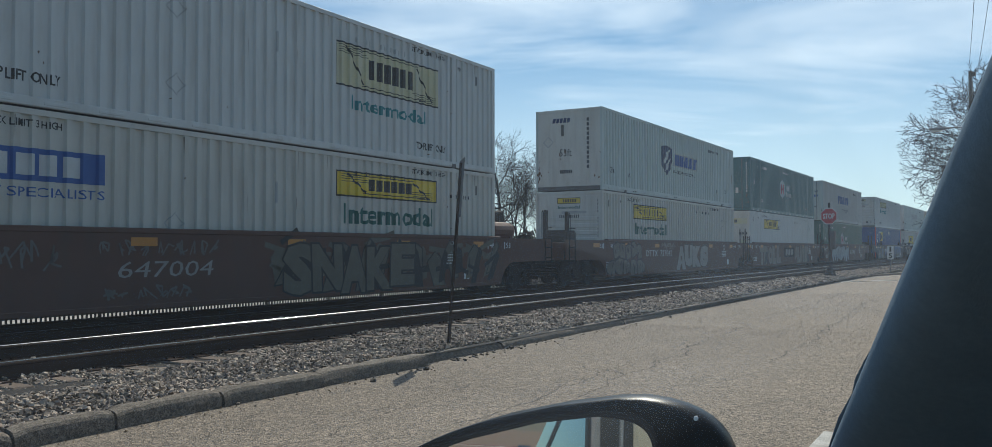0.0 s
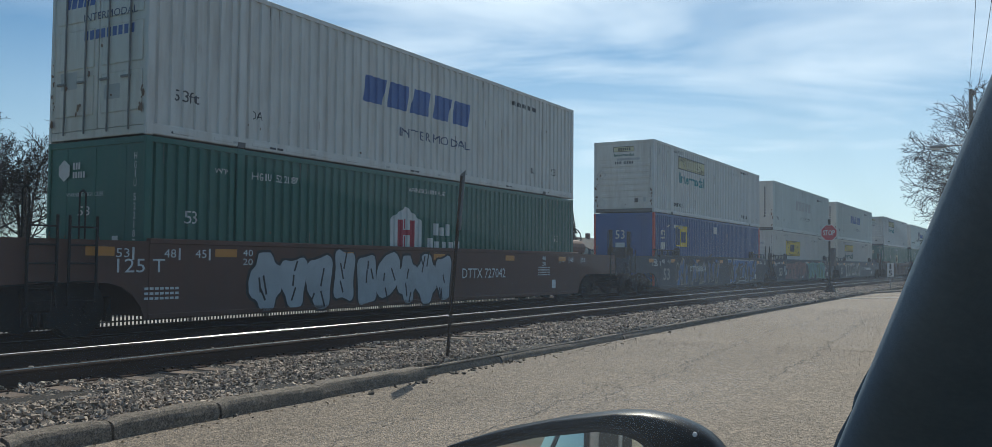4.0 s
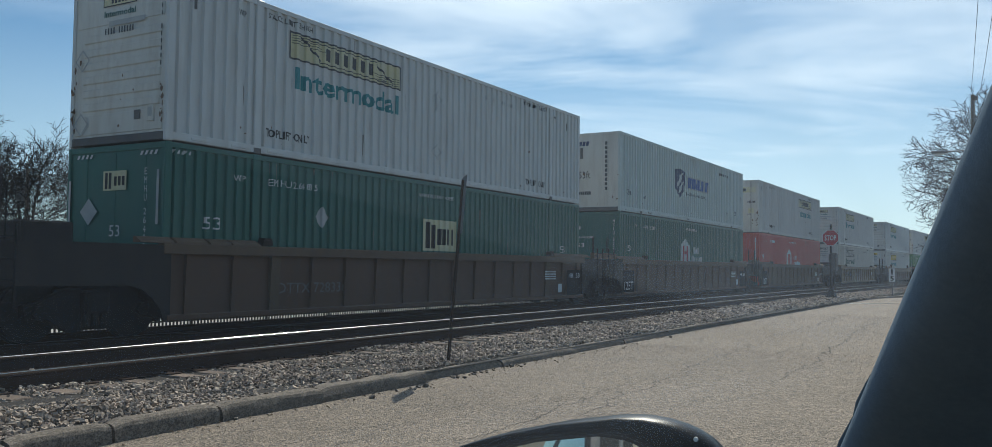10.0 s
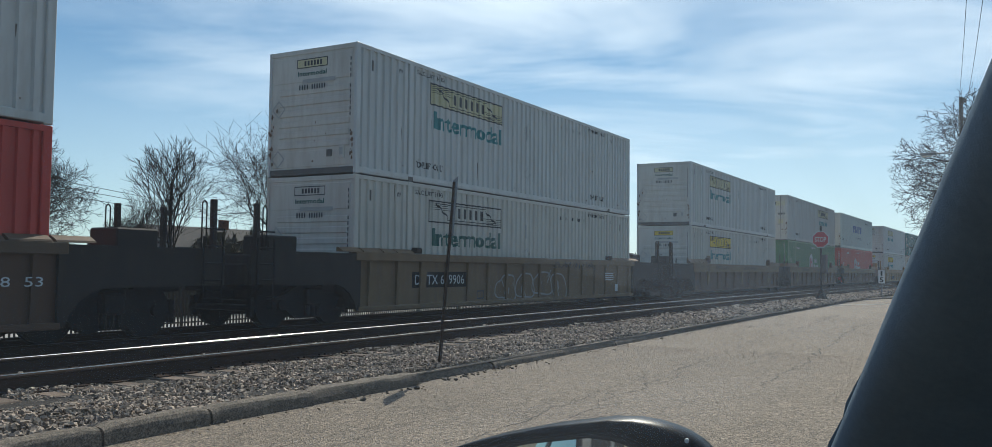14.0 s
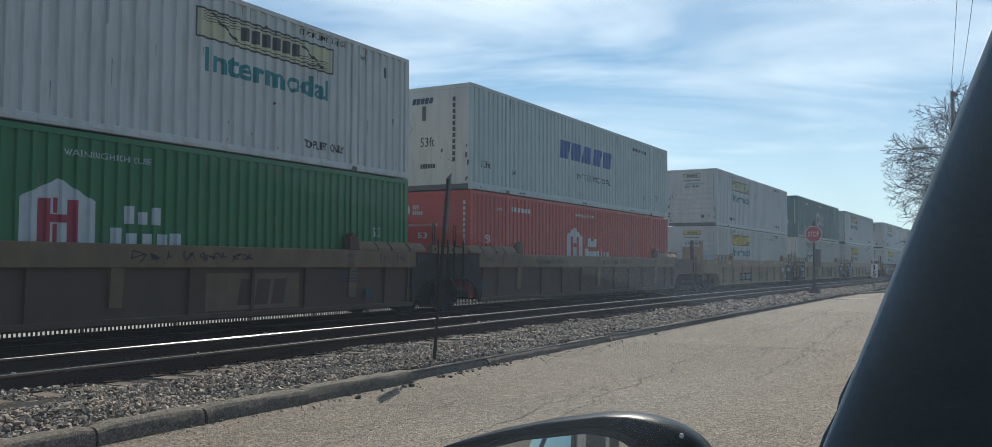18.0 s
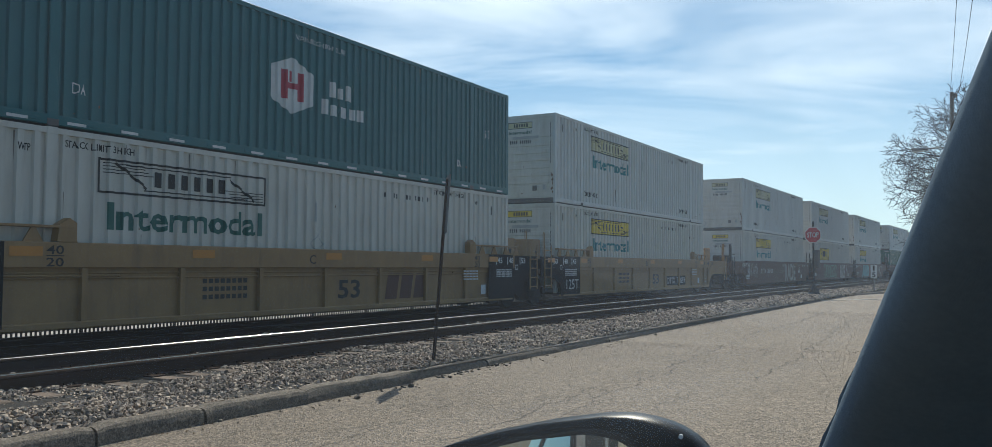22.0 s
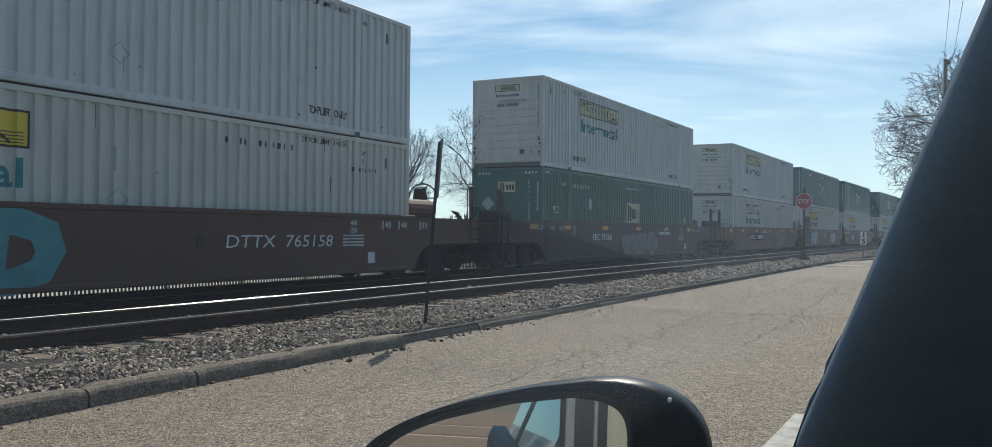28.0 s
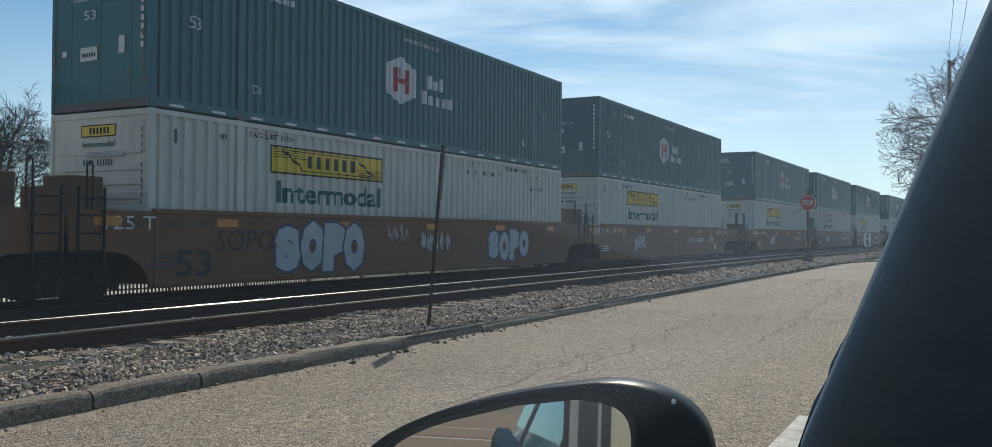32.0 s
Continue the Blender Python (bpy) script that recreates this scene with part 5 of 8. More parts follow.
def emblem_box(style, label, house=True, x=6.6, mark=CRIMSON, code=""):
    c = make_container(style, label)
    weather(c, style, 53 + len(label))
    if house:
        z0, z1 = 1.15, 2.14
        body = [(x, z0), (x + 1.24, z0), (x + 1.24, z0 + 0.68), (x + 0.62, z1), (x, z0 + 0.68)]
        emblem_bars = shapes(rect(x + 0.30, x + 0.48, z0 + 0.03, z0 + 0.68), rect(x + 0.76, x + 0.94, z0 + 0.03, z0 + 0.68), rect(x + 0.48, x + 0.76, z0 + 0.33, z0 + 0.45),
                          rect(x + 0.55, x + 0.62, z0 + 0.47, z0 + 0.70), rect(x + 0.55, x + 0.62, z0 + 0.03, z0 + 0.31))
        t0, t1 = 1.16, 1.80
    else:
        z0, z1 = 0.97, 2.11
        body = [(x, z0 + 0.25), (x + 0.62, z0), (x + 1.24, z0 + 0.25), (x + 1.24, z1 - 0.25), (x + 0.62, z1), (x, z1 - 0.25)]
        emblem_bars = shapes(rect(x + 0.30, x + 0.47, z0 + 0.28, z1 - 0.28), rect(x + 0.77, x + 0.94, z0 + 0.28, z1 - 0.28), rect(x + 0.47, x + 0.77, z0 + 0.5, z0 + 0.62), rect(x + 0.55, x + 0.62, z0 + 0.64, z1 - 0.28))
        t0, t1 = 1.12, 1.84
    on_side(c, style, "emblem", shapes(body), WHITE_TXT, "white company emblem")
    on_side(c, style, "emblem_mark", emblem_bars, mark, lift=0.009)
    mid = (t0 + t1) / 2
    on_side(c, style, "name_lettering", joined(bars(x + 1.75, x + 2.55, mid + 0.03, t1, 3, 0.3, 0, (1, 0.7, 1)),
                                          bars(x + 1.5, x + 2.95 if mark is not RED else x + 3.6, t0, mid - 0.04, 5 if mark is not RED else 8, 0.28, 0, (1, 0.72, 0.72, 0.72, 0.8))), WHITE_TXT)
    on_side(c, style, "stencil", text_faces("WARNING HIGH CUBE", x + 0.68, x + 2.3, 2.50, 2.60), WHITE_TXT)
    on_side(c, style, "stencil", text_faces("53", 0.85, 1.12, 1.48, 1.70), WHITE_TXT)
    on_side(c, style, "stencil", text_faces("53", 14.95, 15.22, 1.48 if not house else 1.5, 1.70), WHITE_TXT)
    on_side(c, style, "stencil", text_faces("WTP", 1.5, 1.8, 2.4, 2.49), WHITE_TXT)
    if code:
        on_side(c, style, "stencil", text_faces(code, 2.38, 3.62, 2.36, 2.5), WHITE_TXT)
    else:
        on_side(c, style, "code_line", bars(2.35, 3.5, 2.42, 2.55, 10, 0.35), WHITE_TXT)
    if not house:
        on_side(c, style, "stencil", text_faces("DA", 2.4, 2.63, 0.55, 0.72), WHITE_TXT)
        on_side(c, style, "stencil", text_faces("DA", 13.5, 13.73, 0.55, 0.72), WHITE_TXT)
    on_end(c, "end_emblem", shapes([(0.32, 2.3), (0.47, 2.2), (0.62, 2.3), (0.62, 2.48), (0.47, 2.58), (0.32, 2.48)]), WHITE_TXT, 0.005)
    on_end(c, "end_name", joined(bars(0.7, 0.92, 2.40, 2.52, 3, 0.3), bars(0.7, 1.05, 2.25, 2.36, 5, 0.3)), WHITE_TXT, 0.005)
    on_end(c, "end_stencil", text_faces("WARNING HIGH CUBE", 0.55, 1.55, 1.93, 2.0), WHITE_TXT, 0.005)
    on_end(c, "end_number", text_faces("53", 0.88, 1.2, 1.6, 1.76), WHITE_TXT, 0.005)
    on_end(c, "end_column", column_faces(code, 2.36, 2.62, 0.115) if code else shapes(*[rect(2.36, 2.43, 2.5 - i * 0.15, 2.6 - i * 0.15) for i in range(11)]), WHITE_TXT, 0.014)
    on_end(c, "end_label", shapes(rect(0.8, 1.25, 0.88, 1.12), rect(0.3, 0.42, 1.0, 1.1), rect(1.8, 1.95, 0.95, 1.25)), WHITE_TXT, 0.006)
    on_end(c, "end_label_line", bars(0.84, 1.21, 0.95, 1.02, 6, 0.3), BLACK, 0.008)
    return c


def square(style, label, x=7.5, z0=1.22, z1=1.98, blue=False, code=""):
    c = make_container(style, label)
    weather(c, style, 67 + len(label))
    w = 1.45
    on_side(c, style, "emblem", shapes(rect(x, x + w, z0, z1)), YELLOW if blue else YELLOW_PALE, "yellow company square")
    on_side(c, style, "emblem_mark", joined(bars(x + 0.1, x + 0.55, z0 + 0.06, z1 - 0.06, 2, 0.35, 0, (1, 0.9)), bars(x + 0.62, x + 1.38, z0 + 0.2 * (z1 - z0), z0 + 0.72 * (z1 - z0), 4, 0.3)), NAVY_TXT if blue else BLACK, lift=0.009)
    zz = 1.88 if blue else 1.45
    on_side(c, style, "stencil", text_faces("53", 0.86, 1.26, zz, zz + 0.34 if blue else zz + 0.22), WHITE_TXT)
    on_side(c, style, "stencil", text_faces("53", 15.0, 15.3, 1.3, 1.52), WHITE_TXT)
    if code:
        on_side(c, style, "stencil", text_faces(code, 2.42, 3.75, 2.34, 2.47), WHITE_TXT)
    else:
        on_side(c, style, "code_line", bars(2.32, 3.45, 2.36, 2.5, 10, 0.35), WHITE_TXT)
    on_side(c, style, "stencil", text_faces("WTP", 1.55, 1.82, 2.36, 2.47), WHITE_TXT)
    if blue:
        on_side(c, style, "label", shapes(rect(0.84, 1.29, 1.45, 1.73)), WHITE_TXT)
        on_side(c, style, "notice", shapes(rect(7.84, 8.32, 2.28, 2.6)), WHITE_TXT, "white paper notice")
        on_end(c, "end_number", text_faces("53", 0.95, 1.35, 1.85, 2.2), WHITE_TXT, 0.005)
        on_end(c, "end_label", shapes(rect(0.95, 1.35, 1.45, 1.7)), WHITE_TXT, 0.005)
    else:
        on_side(c, style, "stencil", text_faces("WARNING HIGH CUBE", 7.3, 8.8, 2.5, 2.59), WHITE_TXT)
        on_side(c, style, "placard", shapes(diamond(3.92, 1.82, 0.22)), FADED_TXT, "pale placard")
        on_side(c, style, "striped_strip", shapes(*[rect(0.12 + 0.12 * k, 0.18 + 0.12 * k, 2.70, 2.77, 0.6) for k in range(4)]), WHITE_TXT)
        on_end(c, "striped_strip", shapes(*[rect(q + 0.12 * k, q + 0.06 + 0.12 * k, 2.68, 2.75, 0.6) for q in (0.25, 1.95) for k in range(4)]), WHITE_TXT, 0.005)
        on_end(c, "end_emblem", shapes(rect(1.0, 1.62, 2.1, 2.44)), YELLOW_PALE, 0.005)
        on_end(c, "end_mark", joined(bars(1.04, 1.24, 2.13, 2.41, 2, 0.3), bars(1.28, 1.59, 2.18, 2.34, 3, 0.3)), BLACK, 0.007)
        on_end(c, "placard", shapes(diamond(0.62, 1.74, 0.24)), FADED_TXT, 0.005)
        on_end(c, "end_number", text_faces("53", 1.2, 1.48, 1.3, 1.5), WHITE_TXT, 0.005)
        on_end(c, "end_column", column_faces(code, 2.12, 2.46, 0.115), WHITE_TXT, 0.005)
        on_end(c, "striped_strip", shapes(rect(2.40, 2.46, 1.5, 2.42), rect(0.05, 0.11, 1.4, 2.3)), FADED_TXT, 0.012)
    return c


KINDS = {
    "yellow": lambda: scroll_box(SCROLL_LOW, "white corrugated container with bright yellow company panel and teal lettering", YELLOW, TEAL_TXT, upper=False),
    "yellow_green": lambda: scroll_box(SCROLL_LOW, "white corrugated container with yellow company panel and green lettering", YELLOW, GREEN_TXT, upper=False),
    "pale": lambda: scroll_box(SCROLL, "white corrugated container with faded yellow panel and teal lettering", YELLOW_PALE, TEAL_TXT),
    "plain": lambda: scroll_box(SCROLL_LOW, "white corrugated container with outlined company panel and green lettering", None, GREEN_TXT, upper=False),
    "right": lambda: scroll_box(SCROLL_OLD, "aged white container, double doors, faded panel near its far end", YELLOW_PALE, TEAL_TXT, logo_x=9.78),
    "right_big": lambda: scroll_box(SCROLL, "white corrugated container with large faded panel near its far end", YELLOW_PALE, TEAL_TXT, logo_x=9.6, big=True),
    "sponsor": lambda: scroll_box(SCROLL_LOW, "white corrugated container with yellow panel and blue sponsor band", YELLOW, GREEN_TXT, logo_x=9.75, upper=False),
    "big": lambda: scroll_box(SCROLL_LOW, "white corrugated container with one large framed yellow panel", YELLOW, None, upper=False, big=True),
    "flat": lambda: scroll_box(FLAT, "smooth riveted white container with yellow company panel", YELLOW, None, upper=False),
    "slant": lambda: slant(SLANT, "pale grey-green corrugated container with slanted blue name bars"),
    "slant_faded": lambda: slant(SLANT, "pale grey-green corrugated container with almost faded name bars", FADED_TXT),
    "shield": lambda: slant(SLANT, "pale grey-green corrugated container with blue shield emblem and name bars", shield=True),
    "slant_door": lambda: slant(SLANT_DOOR, "off-white container with double doors and blue name bars"),
    "green_house": lambda: emblem_box(EMBLEM_G, "dark green corrugated container with white house emblem", code="HGIU 522187"),
    "leaf_house": lambda: emblem_box(EMBLEM_L, "mid green corrugated container with white house emblem", code="HGIU 638861"),
    "red_house": lambda: emblem_box(EMBLEM_R, "faded red corrugated container with white house emblem", x=6.47, mark=RED),
    "red_house_late": lambda: emblem_box(EMBLEM_R, "faded red corrugated container with white house emblem", x=6.1, mark=RED),
    "teal": lambda: emblem_box(EMBLEM_T, "teal green corrugated container with white hexagon emblem", house=False),
    "teal_door": lambda: emblem_box(EMBLEM_TD, "teal green container with double doors and hexagon emblem", house=False),
    "square_green": lambda: square(SQUARE_G, "green corrugated container with faded yellow square emblem", code="EMHU 264835"),
    "square_green_late": lambda: square(SQUARE_G, "green corrugated container with faded yellow square emblem", code="EMHU 263533"),
    "square_blue": lambda: square(SQUARE_B, "bright blue corrugated container with yellow square emblem", x=2.55, z0=1.6, z1=2.47, blue=True),
}
MADE = {}


def container(kind):
    if kind not in MADE:
        MADE[kind] = KINDS[kind]()
        if kind == "sponsor":
            on_side(MADE[kind], SCROLL_LOW, "sponsor_band", shapes(rect(0.4, 4.25, 1.85, 2.32)), BLUE_TXT, "blue sponsor band")
            on_side(MADE[kind], SCROLL, "sponsor_lettering", bars(0.9, 3.9, 1.93, 2.24, 8, 0.25), WHITE_TXT, lift=0.009)
            on_side(MADE[kind], SCROLL, "sponsor_word", text_faces("SHIPPING SUPPLY SPECIALISTS", 0.4, 4.25, 1.62, 1.76), BLUE_TXT)
        if kind == "flat":
            dots = [rect(x - 0.008, x + 0.008, z, z + 0.03) for x in [0.5 + 1.2 * q for q in range(13)] for z in [0.25 + 0.075 * r for r in range(33)]]
            on_side(MADE[kind], FLAT, "rivet_rows", shapes(*dots), FADED_TXT, lift=0.003)
        if kind in ("teal", "teal_door"):
            dashes = [rect(0.4 + 0.95 * q - HALF, 0.72 + 0.95 * q - HALF, 0.05, 0.095) for q in range(17)]
            on_plane(MADE[kind], "reflector", shapes(*dashes), WHITE_TXT, SIDE - 0.009)
        if kind == "square_blue":
            for o in MADE[kind].children:
                if o.name.split(".")[0] == "corner_post":
                    o.data.materials[0] = RED
        return MADE[kind]
    return copy_thing(MADE[kind], Matrix())


UNITS = [("right_big", "sponsor"), ("shield", "yellow_green"), ("teal_door", "flat"), ("slant_door", "green_house"), ("pale", "square_blue"), ("slant_faded", "big"),
         ("slant", "yellow_green"), ("pale", "square_green"), ("shield", "green_house"), ("right", "red_house"), ("pale", "plain"), ("pale", "yellow"),
         ("right", "leaf_house"), ("slant", "red_house_late"), ("pale", "yellow"), ("teal", "plain"), ("pale", "yellow"), ("pale", "yellow"), ("pale", "big"), ("pale", "yellow"),
         ("pale", "square_green_late"), ("pale", "plain"), ("teal", "yellow_green"), ("teal", "yellow_green"), ("teal", "yellow_green"), ("teal", "plain"), ("teal", "yellow"), ("teal", "plain"), ("pale", "yellow")]


# ---------------------------------------------------------------- marks on the cars
CAR_Y = -1.466


def tag_blobs(car, x0, x1, z0, z1, n, fill, line, seed, y=CAR_Y, outline_only=False, label="sprayed bubble-letter graffiti"):
    """Spray-painted bubble shapes: outline, body and inner strokes."""
    rnd = random.Random(seed)
    w = (x1 - x0) / n
    out_lot, fill_lot, ink_lot = [], [], []
    for i in range(n):
        cx, cz = x0 + (i + 0.5) * w, (z0 + z1) / 2 + rnd.uniform(-0.06, 0.06)
        rx, rz = w * rnd.uniform(0.5, 0.62), (z1 - z0) / 2 * rnd.uniform(0.86, 1.0)
        ph, lobes, amp = rnd.uniform(0, 6), rnd.choice((2, 3, 3, 4)), rnd.uniform(0.08, 0.2)
        big, small = [], []
        for k in range(26):
            a = 2 * math.pi * k / 26
            r = 1 + amp * math.sin(lobes * a + ph)
            cxp, czp = abs(math.cos(a)) ** 0.7 * math.copysign(1, math.cos(a)), abs(math.sin(a)) ** 0.7 * math.copysign(1, math.sin(a))
            big.append((cx - HALF + rx * r * cxp, cz + rz * min(1.08, r) * czp))
            small.append((cx - HALF + (rx * r - 0.05) * cxp, cz + (rz * min(1.08, r) - 0.05) * czp))
        if outline_only:
            out_lot.append(shapes(*[[big[k], big[(k + 1) % 26], small[(k + 1) % 26], small[k]] for k in range(26)]))
        else:
            out_lot.append(shapes(big))
            fill_lot.append(shapes(small))
        for k in range(3):
            a = (cx - HALF + rnd.uniform(-0.5, 0.5) * rx, cz + rnd.uniform(-0.6, 0.6) * rz)
            b = (a[0] + rnd.uniform(-0.35, 0.35) * rx, a[1] + rnd.uniform(0.3, 0.7) * rz * rnd.choice((-1, 1)))
            ink_lot.append(shapes(stripe(*a, *b, 0.045)))
    for i, lot in enumerate(out_lot):
        on_plane(car, "graffiti_letter", lot, line, y - 0.0006 * i, label)
    if fill_lot:
        on_plane(car, "graffiti_fill", joined(*fill_lot[0::2]), fill, y - 0.012)
        if fill_lot[1::2]:
            on_plane(car, "graffiti_fill", joined(*fill_lot[1::2]), fill, y - 0.0135)
        on_plane(car, "graffiti_stroke", joined(*ink_lot), line, y - 0.0155)
    else:
        on_plane(car, "graffiti_stroke", joined(*ink_lot), line, y - 0.012)


def below(lot, level):
    """The part of painted faces that lies under a slightly wavy level."""
    v, f = lot
    out = []
    for face in f:
        poly = [v[i] for i in face]
        cut = []
        for p, q in zip(poly, poly[1:] + poly[:1]):
            hp, hq = (level + 0.05 * math.sin(3.1 * c[0]) for c in (p, q))
            if p[1] <= hp:
                cut.append(p)
            if (p[1] <= hp) != (q[1] <= hq):
                k = (hp - p[1]) / ((q[1] - p[1]) - (hq - hp))
                cut.append((p[0] + k * (q[0] - p[0]), p[1] + k * (q[1] - p[1])))
        if len(cut) > 2:
            out.append(cut)
    return shapes(*out)


def throw_up(car, text, x0, x1, z0, z1, fill, line, fat=0.05, rim=0.05, y=CAR_Y, seed=1, label="sprayed bubble letters", lower=None):
    """Fat overlapping letters, each with a rim; lower: a second paint for their lower part."""
    rnd = random.Random(seed)
    w = (x1 - x0) / len(text)
    for k, ch in enumerate(text):
        a, b = x0 + w * (k - 0.10) - HALF, x0 + w * (k + 1.10) - HALF
        lo, hi = z0 + rnd.uniform(0, 0.12), z1 - rnd.uniform(0, 0.14)
        lean = rnd.uniform(-0.06, 0.10)
        on_plane(car, "graffiti_letter", text_faces(ch, a, b, lo, hi, fat + rim * 0.7, lean), line, y - 0.0028 * k, label)
        g = rim * 0.9
        on_plane(car, "graffiti_fill", text_faces(ch, a + g, b - g, lo + g, hi - g, fat, lean), fill, y - 0.0028 * k - 0.0014)
        if lower:
            on_plane(car, "graffiti_fill", below(text_faces(ch, a + g, b - g, lo + g, hi - g, fat, lean), z0 + 0.52 * (z1 - z0)), lower, y - 0.0028 * k - 0.0020)


def wild(car, x0, x1, z0, z1, n, inks, seed, y=CAR_Y, edge=None):
    """Angular graffiti of overlapping arrows and strokes, their borders in another paint."""
    rnd = random.Random(seed)
    borders = []
    for j, ink in enumerate(inks):
        lot = []
        for i in range(n):
            cx = x0 + (x1 - x0) * (i + 0.5) / n - HALF + rnd.uniform(-0.15, 0.15)
            h = (z1 - z0)
            a, b = z0 + rnd.uniform(0, 0.3) * h, z1 - rnd.uniform(0, 0.25) * h
            s, w = rnd.uniform(-0.35, 0.35), rnd.uniform(0.16, 0.34) * (1 - 0.18 * j)
            poly = [(cx - w, a), (cx + w * 0.6, a + 0.05 * h), (cx + s + w, b - 0.1 * h), (cx + s + w * 0.2, b), (cx + s - w * 0.9, b - 0.2 * h)]
            lot.append(shapes(poly))
            if j % 2 == 0:
                borders += [stripe(*p, *q, 0.028) for p, q in zip(poly, poly[1:] + poly[:1])]
            c2 = a + rnd.uniform(0.2, 0.7) * h
            lot.append(shapes(stripe(cx - w * 1.8, c2, cx + w * 2.0, c2 + rnd.uniform(-0.25, 0.25) * h, rnd.uniform(0.06, 0.16))))
        on_plane(car, "graffiti_layer", joined(*lot), ink, y - 0.003 * j, "sprayed angular graffiti")
    if edge:
        on_plane(car, "graffiti_layer", shapes(*borders), edge, y - 0.003 * len(inks), "sprayed border lines")


def scribble(car, x0, x1, z0, z1, ink, seed, y=CAR_Y, w=0.022):
    rnd = random.Random(seed)
    n = max(3, int((x1 - x0) / 0.24))
    h, strokes = z1 - z0, []
    for i in range(n):
        x, cell = x0 - HALF + (x1 - x0) * i / n, (x1 - x0) / n
        for k in range(rnd.choice((1, 2, 2, 3))):
            pts = [(x + cell * rnd.uniform(-0.1, 0.9), z0 + h * rnd.uniform(0, 0.4)), (x + cell * rnd.uniform(0, 1), z0 + h * rnd.uniform(0.5, 1)),
                   (x + cell * rnd.uniform(0.2, 1.1), z0 + h * rnd.uniform(0.1, 0.9)), (x + cell * rnd.uniform(0.4, 1.2), z0 + h * rnd.uniform(0, 0.6))]
            strokes += [stripe(*p, *q, w * rnd.uniform(0.8, 1.2)) for p, q in zip(pts, pts[1:])]
    on_plane(car, "scrawl", shapes(*strokes), ink, y, "thin sprayed scrawl")


def stencil(car, text, x0, x1, z0, z1, ink=WHITE_TXT, y=CAR_Y, plate=None, slant=0.0, bold=0.0, name="stencil"):
    if plate:
        on_plane(car, "number_panel", shapes(rect(x0 - 0.12 - HALF, x1 + 0.12 - HALF, z0 - 0.07, z1 + 0.07)), plate, y + 0.003, "dark lettering panel")
    on_plane(car, name, text_faces(text, x0 - HALF, x1 - HALF, z0, z1, bold, slant), ink, y)


def small_marks(car, y, white=True, orange=True, marks=True, top=1.3, block=True, ink=None):
    """Loading marks and reflectors along the top of a car's side."""
    ink = ink or (WHITE_TXT if white else GREY_TXT)
    if marks:
        for x, t in ((-0.62, "53"), (0.28, "48"), (0.92, "45")):
            on_plane(car, "load_mark", joined(text_faces(t, x - HALF, x + 0.24 - HALF, top - 0.16, top - 0.02), shapes(rect(x + 0.29 - HALF, x + 0.33 - HALF, top - 0.2, top))), ink, y)
            on_plane(car, "load_mark", joined(text_faces(t, HALF - x - 0.3, HALF - x - 0.06, top - 0.16, top - 0.02), shapes(rect(HALF - x - 0.4, HALF - x - 0.36, top - 0.2, top))), ink, y)
        for x in (2.0, 13.8):
            on_plane(car, "load_mark", joined(text_faces("40", x - HALF, x + 0.24 - HALF, top - 0.12, top), text_faces("20", x - HALF, x + 0.24 - HALF, top - 0.28, top - 0.16)), ink, y)
    on_plane(car, "data_block", joined(*[bars(13.55 - HALF, 14.3 - HALF, 0.95 - 0.07 * i, 0.985 - 0.07 * i, 10, 0.25) for i in range(4)]), ink, y - 0.001)
    if block:
        on_plane(car, "data_block", joined(*[bars(-0.1 - HALF, 0.6 - HALF, 0.62 - 0.08 * i, 0.66 - 0.08 * i, 7, 0.25) for i in range(3)]), ink, y)
    on_plane(car, "inspection_plate", shapes(rect(14.45 - HALF, 14.7 - HALF, 0.35, 0.6)), ink, y - 0.001)
    if orange:
        for x in (-1.15, 1.35, 4.6, 8.1, 11.6, 14.9):
            on_plane(car, "reflector", shapes(rect(x - HALF, x + 0.5 - HALF, top - 0.14, top)), ORANGE, y - 0.002, "orange reflector strip")


DARK_PANEL = surface("black lettering panel", (0.015, 0.016, 0.018), 0.8, var=0.1, dirt=(0.05, 0.04, 0.03), dirty=0.3, spec=0.2)


